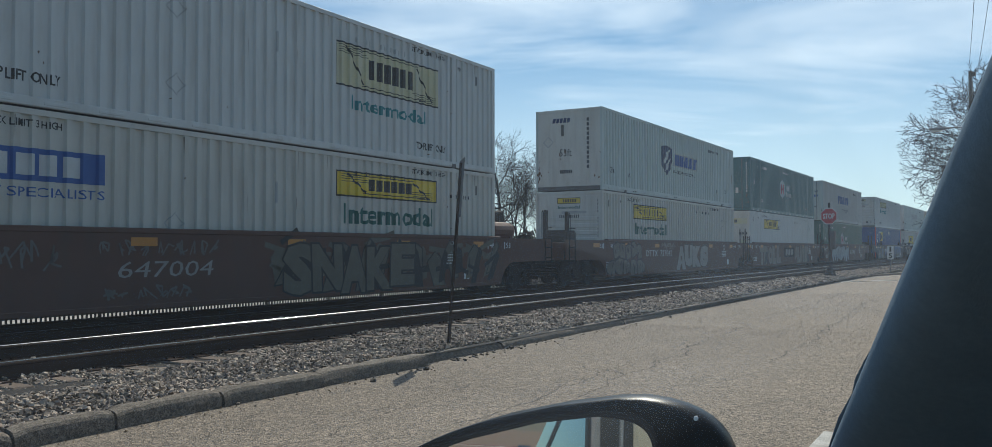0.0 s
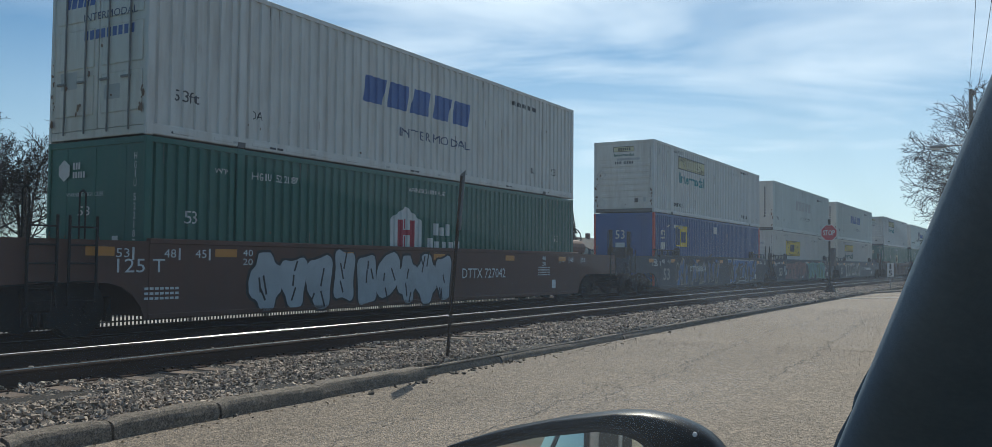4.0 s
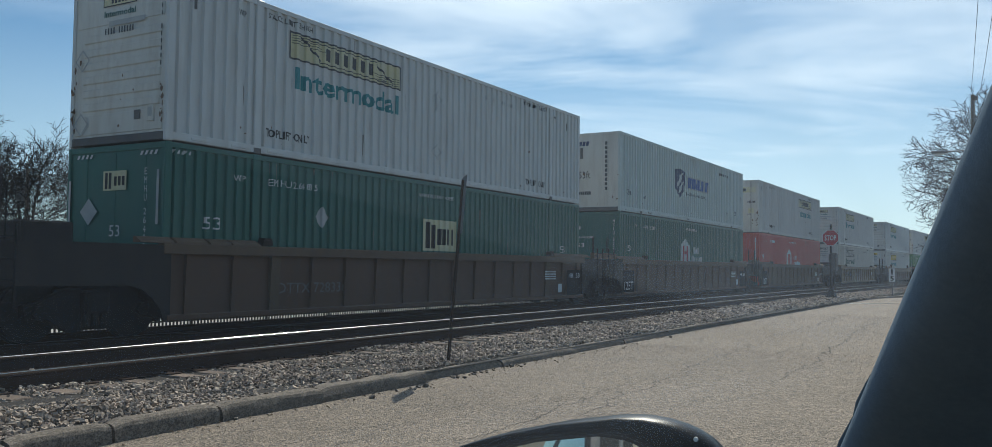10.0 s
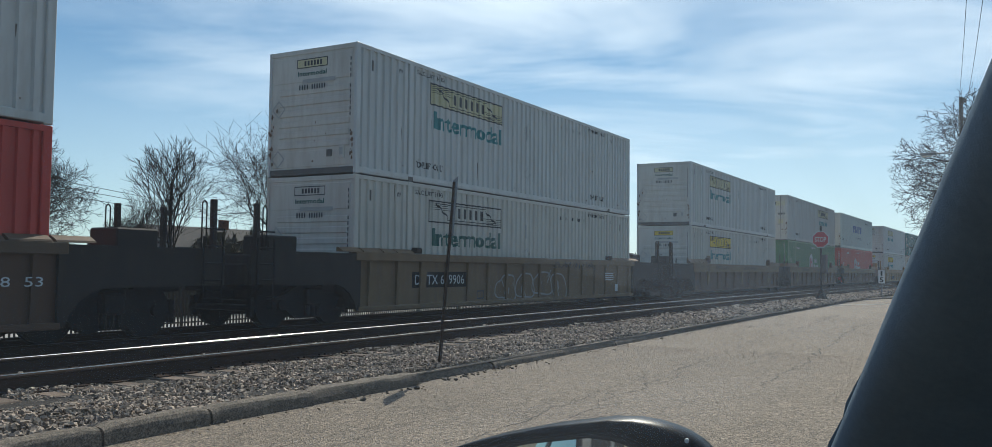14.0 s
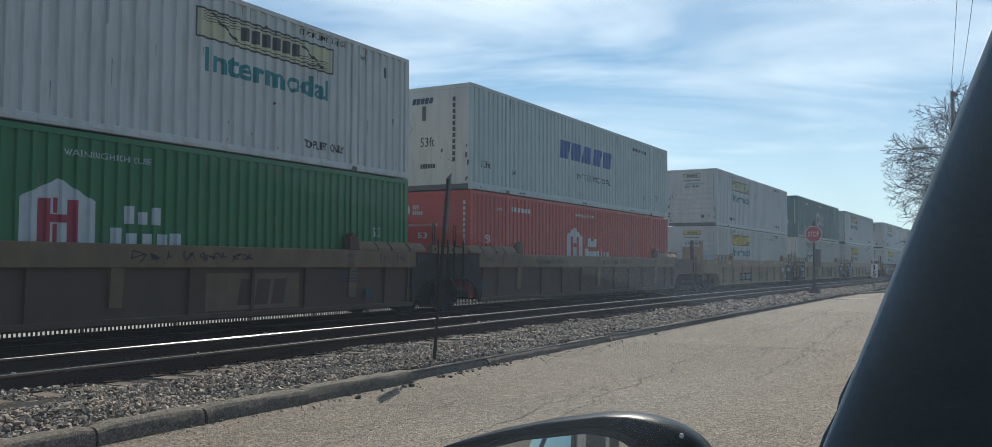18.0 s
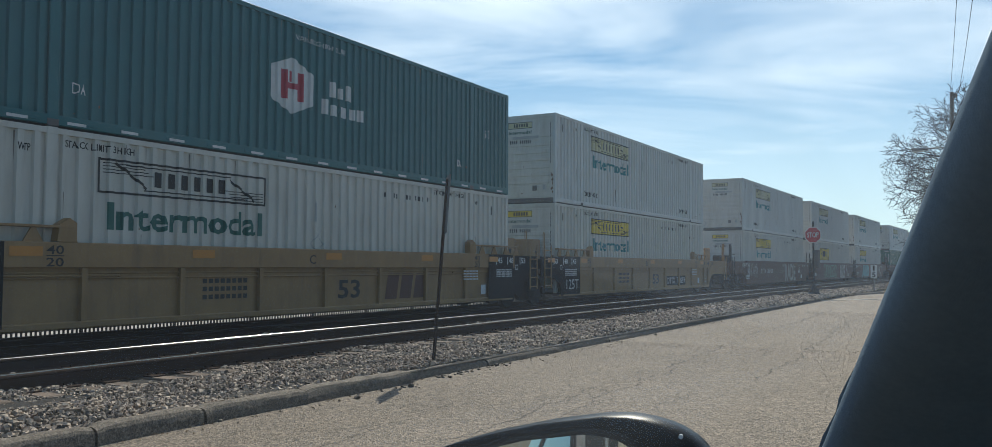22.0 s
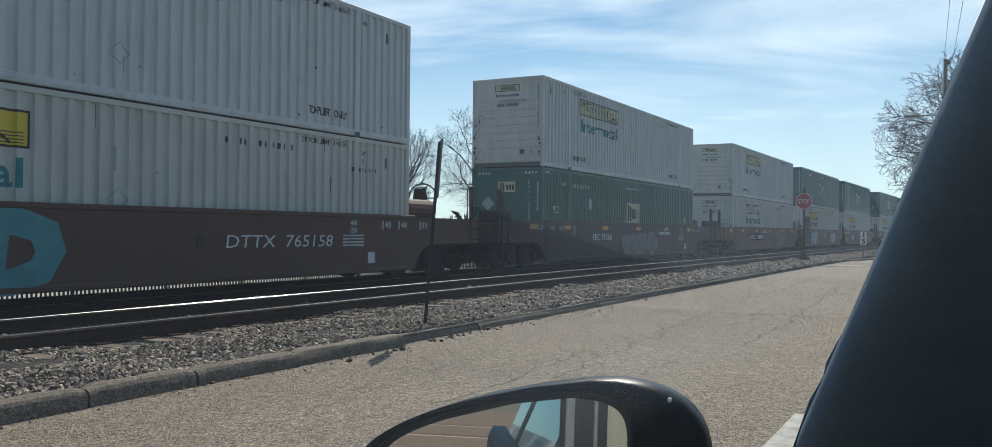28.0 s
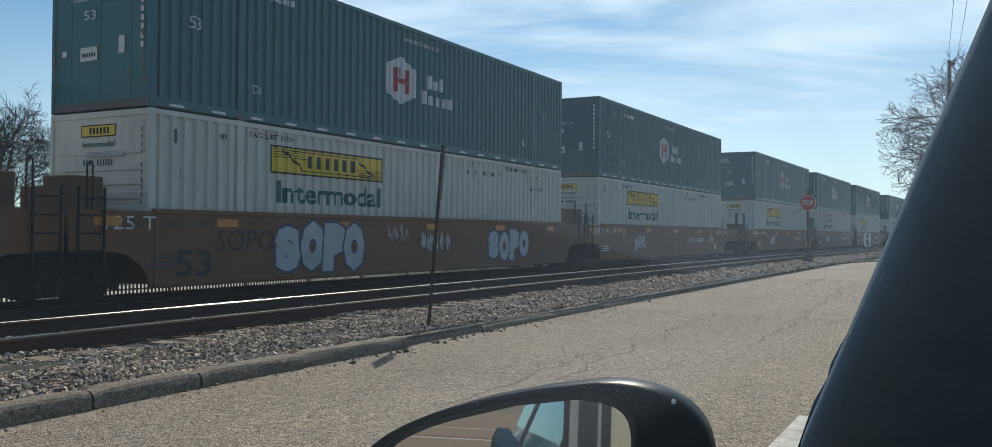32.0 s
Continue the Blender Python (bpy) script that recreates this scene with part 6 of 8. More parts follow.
def well(i, a, b):
    smooth = "rust-streaked %s well car, smooth sided, %s"
    if i == 0:
        c = make_well("smooth", CAR_RED, CAR_RED, "red-brown single well car covered in pale graffiti", (a, b))
        small_marks(c, CAR_Y, marks=True)
        stencil(c, "647004", 4.35, 6.25, 0.66, 0.92, SILVER, slant=0.2)
        wild(c, 7.6, 16.0, 0.15, 1.34, 11, (OLIVE_SPRAY, OLIVE_SPRAY, BLACK_SPRAY), 5, edge=BLACK_SPRAY)
        throw_up(c, "SNAKE", 8.0, 12.2, 0.15, 1.34, OLIVE_SPRAY, BLACK_SPRAY, 0.06, 0.05, CAR_Y - 0.014, 3, "olive angular letters")
        scribble(c, 0.2, 3.4, 0.8, 1.3, GREY_SPRAY, 6, w=0.035)
        scribble(c, 4.0, 6.4, 1.0, 1.3, GREY_SPRAY, 8, w=0.03)
        scribble(c, 4.1, 5.8, 0.3, 0.55, GREY_SPRAY, 9, w=0.03)
        return c
    if i in (1, 2, 3):
        c = make_well("smooth", CAR_RED, CAR_RED, smooth % ("red-brown", "tagged with silver graffiti") if i < 3 else smooth % ("red-brown", "tagged with pale blue graffiti"), (a, b))
        small_marks(c, CAR_Y)
        if i == 1:
            tag_blobs(c, 0.0, 3.4, 0.12, 0.78, 5, GREY_SPRAY, BLACK_SPRAY, 13)
            tag_blobs(c, 0.5, 3.2, 0.70, 1.36, 5, GREY_SPRAY, BLACK_SPRAY, 19, CAR_Y - 0.016)
            stencil(c, "DTTX  727042", 3.7, 6.6, 0.82, 1.05)
            throw_up(c, "AUKS", 7.2, 11.3, 0.20, 1.34, SILVER, BLACK_SPRAY, 0.125, 0.035, seed=14, label="fat pale grey bubble letters")
            scribble(c, 5.4, 7.0, 1.08, 1.36, SILVER, 15)
        elif i == 2:
            throw_up(c, "TROLL", 1.2, 5.8, 0.14, 1.36, TAUPE_SPRAY, BLACK_SPRAY, 0.10, 0.045, seed=16)
            on_plane(c, "plate", shapes(rect(6.75 - HALF, 9.39 - HALF, 0.6, 1.17)), DARK_PANEL, CAR_Y, "dark company plate")
            on_plane(c, "plate_lettering", bars(6.95 - HALF, 9.1 - HALF, 0.70, 1.06, 3, 0.3, 0.25), SILVER, CAR_Y - 0.004)
            throw_up(c, "SLAVER", 9.6, 13.6, 0.14, 1.36, TAUPE_SPRAY, BLACK_SPRAY, 0.10, 0.045, seed=17)
        else:
            tag_blobs(c, 2.2, 8.9, 0.15, 1.36, 9, ICE_SPRAY, BLACK_SPRAY, 18)
            stencil(c, "DTTX 727042", 9.4, 11.6, 0.7, 0.95)
            stencil(c, "125 T", -0.6, 0.3, 0.9, 1.12)
        return c
    if i in (4, 5, 6):
        lab = {4: "blue and white graffiti", 5: "dusky red and mint graffiti", 6: "a silver graffiti piece"}[i]
        c = make_well("smooth", CAR_BLACK, CAR_BLACK, "blue-black smooth-sided well car tagged with " + lab, (a, b), ledge=True)
        small_marks(c, CAR_Y, block=False)
        stencil(c, "53", 0.45, 1.2, 0.45, 0.93, SILVER, bold=0.02)
        stencil(c, "125 T", -0.75, 0.25, 1.02, 1.2)
        if i == 4:
            wild(c, 1.9, 7.9, 0.13, 1.38, 10, (GREY_SPRAY, BLACK_SPRAY, BLUE_SPRAY, BLACK_SPRAY), 21, edge=SILVER)
            throw_up(c, "VEK", 9.6, 14.2, 0.14, 1.38, BLUE_SPRAY, ICE_SPRAY, 0.08, 0.05, CAR_Y, 22, "blue letters with pale rims", lower=BLACK_SPRAY)
            wild(c, 9.5, 14.4, 0.14, 1.36, 8, (BLUE_SPRAY, BLACK_SPRAY), 22, CAR_Y - 0.012, edge=ICE_SPRAY)
            stencil(c, "DTTX888614", 3.7, 5.9, 0.78, 1.02, WHITE_TXT, CAR_Y - 0.024, bold=0.02)
        elif i == 5:
            wild(c, 1.6, 7.9, 0.12, 1.36, 8, (ICE_SPRAY, BLACK_SPRAY), 23)
            throw_up(c, "ZOMS", 2.0, 7.6, 0.12, 1.36, PINK_SPRAY, BLACK_SPRAY, 0.10, 0.05, CAR_Y - 0.008, 23, "dusky red angular letters", lower=PLUM_SPRAY)
            wild(c, 2.3, 7.4, 0.16, 1.32, 6, (PLUM_SPRAY, PINK_SPRAY), 27, CAR_Y - 0.024, edge=BLACK_SPRAY)
            wild(c, 8.0, 13.8, 0.12, 1.30, 6, (TEAL_SPRAY,), 24, edge=MINT_SPRAY)
            throw_up(c, "YOVER", 8.1, 13.8, 0.12, 1.36, TEAL_SPRAY, MINT_SPRAY, 0.09, 0.04, CAR_Y - 0.006, 24, "teal letters fading to green", lower=DEEP_SPRAY)
            wild(c, 8.4, 13.6, 0.16, 1.30, 5, (DEEP_SPRAY, TEAL_SPRAY), 28, CAR_Y - 0.024, edge=MINT_SPRAY)
        else:
            tag_blobs(c, 2.2, 8.8, 0.15, 1.36, 10, SILVER, BLACK_SPRAY, 25)
            wild(c, 2.4, 8.4, 0.3, 1.25, 9, (GREY_SPRAY, BLACK_SPRAY), 26, CAR_Y - 0.018)
            stencil(c, "DTTX 888614", 10.6, 13.2, 0.72, 0.95, slant=0.15)
            stencil(c, "B", 9.7, 9.9, 0.72, 0.98)
        return c
    if i in (7, 8, 9):
        c = make_well("ribbed", CAR_BROWN, CHORD_DULL, "dull brown well car with upright side stakes", (a, b), (END_DARK, END_DARK))
        y = -1.46 + 0.085
        if a == "joint":
            on_plane(c, "end_panel", shapes(rect(-0.05 - HALF, 1.0 - HALF, 0.22, 1.02)), DARK_PANEL, -1.452, "black data panel")
            stencil(c, "125T", 0.08, 0.9, 0.32, 0.62, WHITE_TXT, -1.456)
        if b == "joint":
            on_plane(c, "end_panel", shapes(rect(15.1 - HALF, 16.1 - HALF, 0.22, 1.02)), DARK_PANEL, -1.452, "black data panel")
        small_marks(c, -1.464, white=True, orange=False, marks=False, top=1.36, block=False)
        stencil(c, "48  53", 15.2, 16.0, 0.78, 0.92, WHITE_TXT, -1.457)
        if i == 7:
            stencil(c, "DTTX 728336", 2.6, 4.6, 0.55, 0.75, GREY_SPRAY, y - 0.006)
        else:
            stencil(c, "DTTX 728336 C", 6.9, 8.6, 1.18, 1.27, BLACK, -1.463)
        return c
    if i == 10:
        c = make_well("ribbed", CAR_TAN, CAR_TAN, "tan staked single well car with silver letter graffiti", (a, b), (END_DARK, END_DARK))
        y = -1.46 + 0.085
        stencil(c, "DTTX 659906", 2.2, 4.4, 0.70, 0.94, WHITE_TXT, y - 0.004, DARK_PANEL)
        tag_blobs(c, 6.1, 10.6, 0.22, 1.02, 4, CAR_BROWN, SILVER, 31, y, True)
        on_plane(c, "jack_mark", frame_of(5.05 - HALF, 5.4 - HALF, 0.3, 0.52, 0.03), GREY_TXT, y - 0.004, "stencilled square")
        small_marks(c, -1.464, orange=False, marks=False, top=1.36, block=False)
        scribble(c, 9.5, 12.5, 1.12, 1.36, BLACK_SPRAY, 33, -1.465)
        return c
    if i in (11, 12, 13):
        c = make_well("staked", CAR_BROWN, CAR_TAN, "tan and brown staked well car with scrawled top rail", (a, b), (END_DARK, CAR_RED if b == "coupler" else END_DARK))
        y = -1.46 + 0.085
        scribble(c, 3.2, 5.6, 1.12, 1.38, BLACK_SPRAY, 40 + i, -1.465)
        scribble(c, 8.4, 11.0, 1.14, 1.34, BLACK_SPRAY, 50 + i, -1.465)
        small_marks(c, -1.464, white=False, orange=False, marks=True, top=1.36)
        if i == 12:
            on_plane(c, "plate", shapes(rect(10.0 - HALF, 12.4 - HALF, 0.28, 0.95)), CAR_TAN, y - 0.002, "tan company plate")
            on_plane(c, "plate_lettering", bars(10.7 - HALF, 12.0 - HALF, 0.36, 0.84, 3, 0.2, 0.2), CAR_RED, y - 0.006)
        return c
    if i in (14, 15, 16):
        c = make_well("flush", CAR_YELLOW, CAR_YELLOW, "bright yellow well car with black end panels at its joints", (a, b), tuple(DARK_PANEL if q == "joint" else CAR_YELLOW for q in (a, b)), True)
        y = -1.46 + 0.085
        for end, x0, x1 in ((a, -0.2, 1.28), (b, 14.87, 16.3)):
            if end == "joint":
                on_plane(c, "end_panel", shapes(rect(x0 - HALF, x1 - HALF, 0.2, 1.42)), DARK_PANEL, -1.466, "black data panel")
        for end, flip in ((a, -1), (b, 1)):
            ink = WHITE_TXT if end == "joint" else BLACK
            for k, word in ((7.35, "45"), (8.0, "48"), (8.75, "53")):
                x = flip * k - 0.12
                on_plane(c, "load_mark", joined(text_faces(word, x, x + 0.26, 1.18, 1.34, 0.01), shapes(rect(x - 0.09, x - 0.05, 1.14, 1.36))), ink, -1.470)
            x = flip * 6.1 - 0.14
            on_plane(c, "load_mark", joined(text_faces("40", x, x + 0.28, 1.25, 1.38, 0.01), text_faces("20", x, x + 0.28, 1.07, 1.20, 0.01), shapes(rect(x, x + 0.28, 1.22, 1.235))), BLACK, -1.470)
            on_plane(c, "load_mark", frame_of(flip * 8.35 - 0.08, flip * 8.35 + 0.08, 1.0, 1.14, 0.02), ink, -1.470)
            if end == "joint":
                on_plane(c, "data_block", joined(*[bars(flip * 7.6 - 0.45, flip * 7.6 + 0.45, 0.98 - 0.06 * k, 1.015 - 0.06 * k, 12, 0.25) for k in range(4)]), WHITE_TXT, -1.470)
                if flip < 0:
                    stencil(c, "125T", 0.2, 1.15, 0.36, 0.68, WHITE_TXT, -1.470)
            else:
                on_plane(c, "data_block", joined(frame_of(flip * 7.7 - 0.28, flip * 7.7 + 0.28, 0.40, 0.72, 0.025), shapes(rect(flip * 7.7 - 0.25, flip * 7.7 + 0.25, 0.53, 0.55))), WHITE_TXT, -1.46 + 0.078)
        small_marks(c, -1.470, orange=True, marks=False, top=1.36, block=False)
        for flip in (-1, 1):
            part("hand_pipe", Geo().path([(flip * (HALF - 3.2), -1.41, 0.93), (flip * (HALF - 0.2), -1.41, 0.93), (flip * (HALF + 0.5), -1.41, 1.2)], 0.02), CAR_YELLOW, c, "yellow air pipe")
        if i == 14:
            stencil(c, "53", 8.32, 9.04, 0.41, 0.80, BLACK, y - 0.004, bold=0.03)
            stencil(c, "DTTX  730659", 4.05, 6.35, 0.42, 0.68, WHITE_TXT, y - 0.006, DARK_PANEL)
            stencil(c, "LD LMT 115 200", 9.57, 10.48, 0.73, 0.80, BLACK, y - 0.004, bold=0.01)
            stencil(c, "PER UNIT", 9.57, 10.08, 0.61, 0.68, BLACK, y - 0.004, bold=0.01)
            on_plane(c, "load_limit", joined(*[bars(9.57 - HALF, 10.4 - HALF, 0.52 - 0.06 * k, 0.56 - 0.06 * k, 13, 0.3) for k in range(2)]), GREY_TXT, y - 0.004)
            on_plane(c, "jack_mark", shapes(stripe(11.55 - HALF, 0.53, 11.80 - HALF, 0.74, 0.03), stripe(11.80 - HALF, 0.53, 11.55 - HALF, 0.74, 0.03)), GREY_TXT, y - 0.004, "stencilled cross")
            on_plane(c, "test_box", frame_of(7.30 - HALF, 7.58 - HALF, 0.43, 0.66, 0.02), GREY_TXT, y - 0.004, "stencilled square")
            stencil(c, "20", 7.9, 8.08, 1.18, 1.28, BLACK, -1.466)
        else:
            stencil(c, "53", 8.6, 9.35, 0.40, 0.80, BLACK, y - 0.004, bold=0.02)
        if i == 16:
            stencil(c, "DTTX  730659", 10.45, 12.8, 0.38, 0.64, WHITE_TXT, y - 0.006, DARK_PANEL)
        elif i == 15:
            on_plane(c, "plate_lettering", bars(10.2 - HALF, 11.9 - HALF, 0.34, 0.92, 3, 0.2, 0.2), CAR_RED, y - 0.004)
        if i != 14:
            on_plane(c, "load_limit", joined(*[bars(4.9 - HALF, 6.0 - HALF, 0.78 - 0.14 * k, 0.86 - 0.14 * k, 8, 0.3) for k in range(3)]), BLACK, y - 0.004)
        stencil(c, {14: "A", 15: "C", 16: "B"}[i], 8.62 if i == 14 else 7.6, 8.78 if i == 14 else 7.78, 1.13, 1.31, BLACK, -1.466)
        return c
    if i in (17, 18, 19):
        c = make_well("smooth", CAR_RED, CAR_RED, smooth % ("rusty red", "with big sprayed letters"), (a, b))
        small_marks(c, CAR_Y, orange=False)
        stencil(c, "125 T", -0.85, 0.15, 1.08, 1.3)
        if i == 17:
            stencil(c, "DTTX  765158", 3.2, 6.1, 0.74, 1.0, slant=0.15)
            stencil(c, "RADE", 9.5, 12.7, 0.2, 1.32, SILVER, CAR_Y - 0.004, bold=0.03, name="graffiti")
            scribble(c, 0.2, 2.4, 0.5, 1.2, WHITE_SPRAY, 61)
            stencil(c, "A", 6.75, 7.02, 0.74, 1.0, BLACK, slant=0.15)
            on_plane(c, "test_box", frame_of(7.35 - HALF, 7.63 - HALF, 0.72, 0.98, 0.025), TAUPE_SPRAY, CAR_Y, "stencilled square")
            stencil(c, "LD LMT", 7.9, 8.4, 0.84, 0.92, TAUPE_SPRAY)
            on_plane(c, "load_limit", joined(bars(8.5 - HALF, 9.4 - HALF, 0.84, 0.92, 9, 0.3), bars(7.9 - HALF, 8.9 - HALF, 0.72, 0.78, 10, 0.3)), TAUPE_SPRAY, CAR_Y)
            on_plane(c, "clearance_plate", shapes(rect(12.3 - HALF, 13.15 - HALF, 1.18, 1.38)), CAR_ORANGE, CAR_Y - 0.008, "small orange-brown plate")
            stencil(c, "CLEARANCE", 12.42, 13.03, 1.21, 1.27, BLACK, CAR_Y - 0.012)
            scribble(c, 8.8, 9.5, 1.1, 1.36, SILVER, 64)
        elif i == 18:
            tag_blobs(c, 3.6, 9.0, 0.3, 1.3, 6, CAR_RED, MINT_SPRAY, 62, outline_only=True)
            stencil(c, "RADE", 10.6, 13.0, 0.15, 1.30, SILVER, CAR_Y - 0.004, bold=0.03, name="graffiti")
        else:
            stencil(c, "ARID", 2.75, 6.95, 0.12, 1.36, TEAL_SPRAY, CAR_Y - 0.004, bold=0.09, slant=0.1, name="graffiti")
            stencil(c, "53", 0.12, 0.95, 0.3, 0.78, BLACK, bold=0.02)
            stencil(c, "DTTX  765158", 10.2, 13.2, 0.74, 0.98, slant=0.15)
            stencil(c, "B", 9.5, 9.7, 0.74, 0.98, BLACK)
        return c
    if i == 20:
        c = make_well("smooth", CAR_MAROON, CAR_MAROON, "dark maroon single well car with grey graffiti", (a, b))
        small_marks(c, CAR_Y, ink=SILVER, block=False)
        stencil(c, "FEC 71560", 3.75, 5.50, 0.8, 1.02)
        tag_blobs(c, 6.6, 10.6, 0.12, 1.2, 3, GREY_SPRAY, BLACK_SPRAY, 71)
        on_plane(c, "name_lettering", bars(10.9 - HALF, 12.3 - HALF, 1.0, 1.12, 12, 0.3), WHITE_TXT, CAR_Y)
        return c
    c = make_well("smooth", CAR_ORANGE, CAR_ORANGE, {21: "orange-brown well car with white outlined graffiti", 22: "orange-brown well car with silver-blue bubble letters"}.get(i, "orange-brown smooth-sided well car with small tags"), (a, b), boxes=True)
    small_marks(c, CAR_Y, white=i > 22)
    if i == 21:
        stencil(c, "DTTX  768200", 3.3, 6.32, 0.74, 1.0, WHITE_TXT, CAR_Y - 0.006, DARK_PANEL, slant=0.22, bold=0.012)
        throw_up(c, "SOPO", 10.3, 12.7, 0.36, 1.34, CAR_ORANGE, ICE_SPRAY, 0.08, 0.03, seed=81)
        scribble(c, 6.5, 7.6, 1.05, 1.34, WHITE_SPRAY, 82)
    elif i == 22:
        throw_up(c, "SOPO", 2.85, 5.6, 0.20, 1.36, ICE_SPRAY, NAVY_TXT, 0.11, 0.055, seed=83)
        throw_up(c, "SOPO", 11.2, 13.6, 0.25, 1.32, ICE_SPRAY, NAVY_TXT, 0.11, 0.055, seed=84)
        scribble(c, 6.4, 7.4, 0.85, 1.3, WHITE_SPRAY, 85)
        tag_blobs(c, 7.8, 9.2, 0.6, 1.15, 5, WHITE_SPRAY, CAR_ORANGE, 86)
        stencil(c, "SOPO", 1.3, 2.75, 0.72, 1.12, BLACK_SPRAY, slant=0.15, name="graffiti")
        stencil(c, "53", 0.43, 1.23, 0.3, 0.76, BLACK, bold=0.02)
        stencil(c, "125 T", -0.95, 0.02, 1.1, 1.32)
    else:
        tag_blobs(c, 3.2, 4.4, 0.45, 1.1, 3, WHITE_SPRAY, GREY_TXT, 90 + i)
        stencil(c, "125 T", -0.85, 0.1, 1.08, 1.28)
        stencil(c, "DTTX 768200", 10.2, 12.6, 0.72, 0.94)
    return c


truck0 = None
for i, (up, low) in enumerate(UNITS):
    mid = SPOTS[i] + HALF
    back = {4: 0.13, 9: 0.12, 13: 0.30, 16: 0.27}.get(i, 0.0)
    ride(container(low), mid - back, FLOOR)
    ride(container(up), mid - back, FLOOR + HIGH + 0.008)
    a = "coupler" if i in FIRST_OF_CAR else "joint"
    b = "coupler" if i + 1 in FIRST_OF_CAR or i == 28 else "joint"
    ride(well(i, a, b), mid, 0.0)
    for x in ([SPOTS[i] - 1.1] if a == "coupler" else [SPOTS[i] - 1.7]) + ([SPOTS[i] + LONG + 1.1] if b == "coupler" else []):
        if truck0 is None:
            truck0 = make_truck()
            tr = truck0
        else:
            tr = copy_thing(truck0, Matrix())
        ride(tr, x, -FAR_DROP)


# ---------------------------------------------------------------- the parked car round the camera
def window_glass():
    """Greenish car glass with a thin sunlit film, added as haze over the view."""
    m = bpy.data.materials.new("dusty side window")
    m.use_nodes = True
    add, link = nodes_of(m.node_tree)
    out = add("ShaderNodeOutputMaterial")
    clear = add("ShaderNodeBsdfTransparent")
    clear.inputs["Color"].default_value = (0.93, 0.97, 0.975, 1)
    veil_film = add("ShaderNodeBsdfTranslucent")
    veil_film.inputs["Color"].default_value = (0.55, 0.67, 0.82, 1)
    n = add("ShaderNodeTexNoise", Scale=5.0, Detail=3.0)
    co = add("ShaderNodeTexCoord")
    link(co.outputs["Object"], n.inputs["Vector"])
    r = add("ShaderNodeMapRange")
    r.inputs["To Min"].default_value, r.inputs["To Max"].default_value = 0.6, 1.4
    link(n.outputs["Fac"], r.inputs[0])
    # the haze is graded: thin beside the seat and along the sill, strongest towards the front corner
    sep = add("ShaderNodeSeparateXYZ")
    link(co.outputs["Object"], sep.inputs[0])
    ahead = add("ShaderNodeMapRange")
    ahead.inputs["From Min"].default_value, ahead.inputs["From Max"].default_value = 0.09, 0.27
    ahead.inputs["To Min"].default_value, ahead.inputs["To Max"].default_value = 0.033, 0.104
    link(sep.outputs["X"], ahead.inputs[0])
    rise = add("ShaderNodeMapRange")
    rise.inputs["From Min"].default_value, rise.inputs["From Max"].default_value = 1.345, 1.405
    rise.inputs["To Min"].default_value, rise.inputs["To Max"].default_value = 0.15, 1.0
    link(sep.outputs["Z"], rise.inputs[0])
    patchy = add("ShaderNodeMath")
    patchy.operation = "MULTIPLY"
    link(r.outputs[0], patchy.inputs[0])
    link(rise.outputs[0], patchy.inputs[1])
    veil_share = add("ShaderNodeMath")
    veil_share.operation = "MULTIPLY"
    link(patchy.outputs[0], veil_share.inputs[0])
    link(ahead.outputs[0], veil_share.inputs[1])
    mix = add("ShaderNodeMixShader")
    link(veil_share.outputs[0], mix.inputs[0])
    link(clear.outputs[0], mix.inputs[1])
    link(veil_film.outputs[0], mix.inputs[2])
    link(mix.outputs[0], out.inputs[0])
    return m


BEIGE = surface("beige cabin trim", (0.27, 0.25, 0.20), 0.8, var=0.08)
TRIM_DARK = surface("dark grained corner plastic", (0.11, 0.145, 0.17), 0.95, var=0.1, bump=0.2, bump_scale=500, spec=0.0)
RUBBER = surface("black window rubber", (0.015, 0.015, 0.016), 0.6, var=0.1)


def eye(x, y, z):
    return Vector((EYE[0] + x, EYE[1] + y, EYE[2] + z))


def strip(prof, points, across, back):
    """Sweeps a profile of (across, back) along points."""
    g = Geo()
    v = [p + across * a + back * b for p in points for a, b in prof]
    m, n = len(prof), len(points) - 1
    f = [(i * m + j, (i + 1) * m + j, (i + 1) * m + (j + 1) % m, i * m + (j + 1) % m) for i in range(n) for j in range(m)]
    f += [tuple(range(m)), tuple(range(n * m, (n + 1) * m))]
    return g.add(v, f)


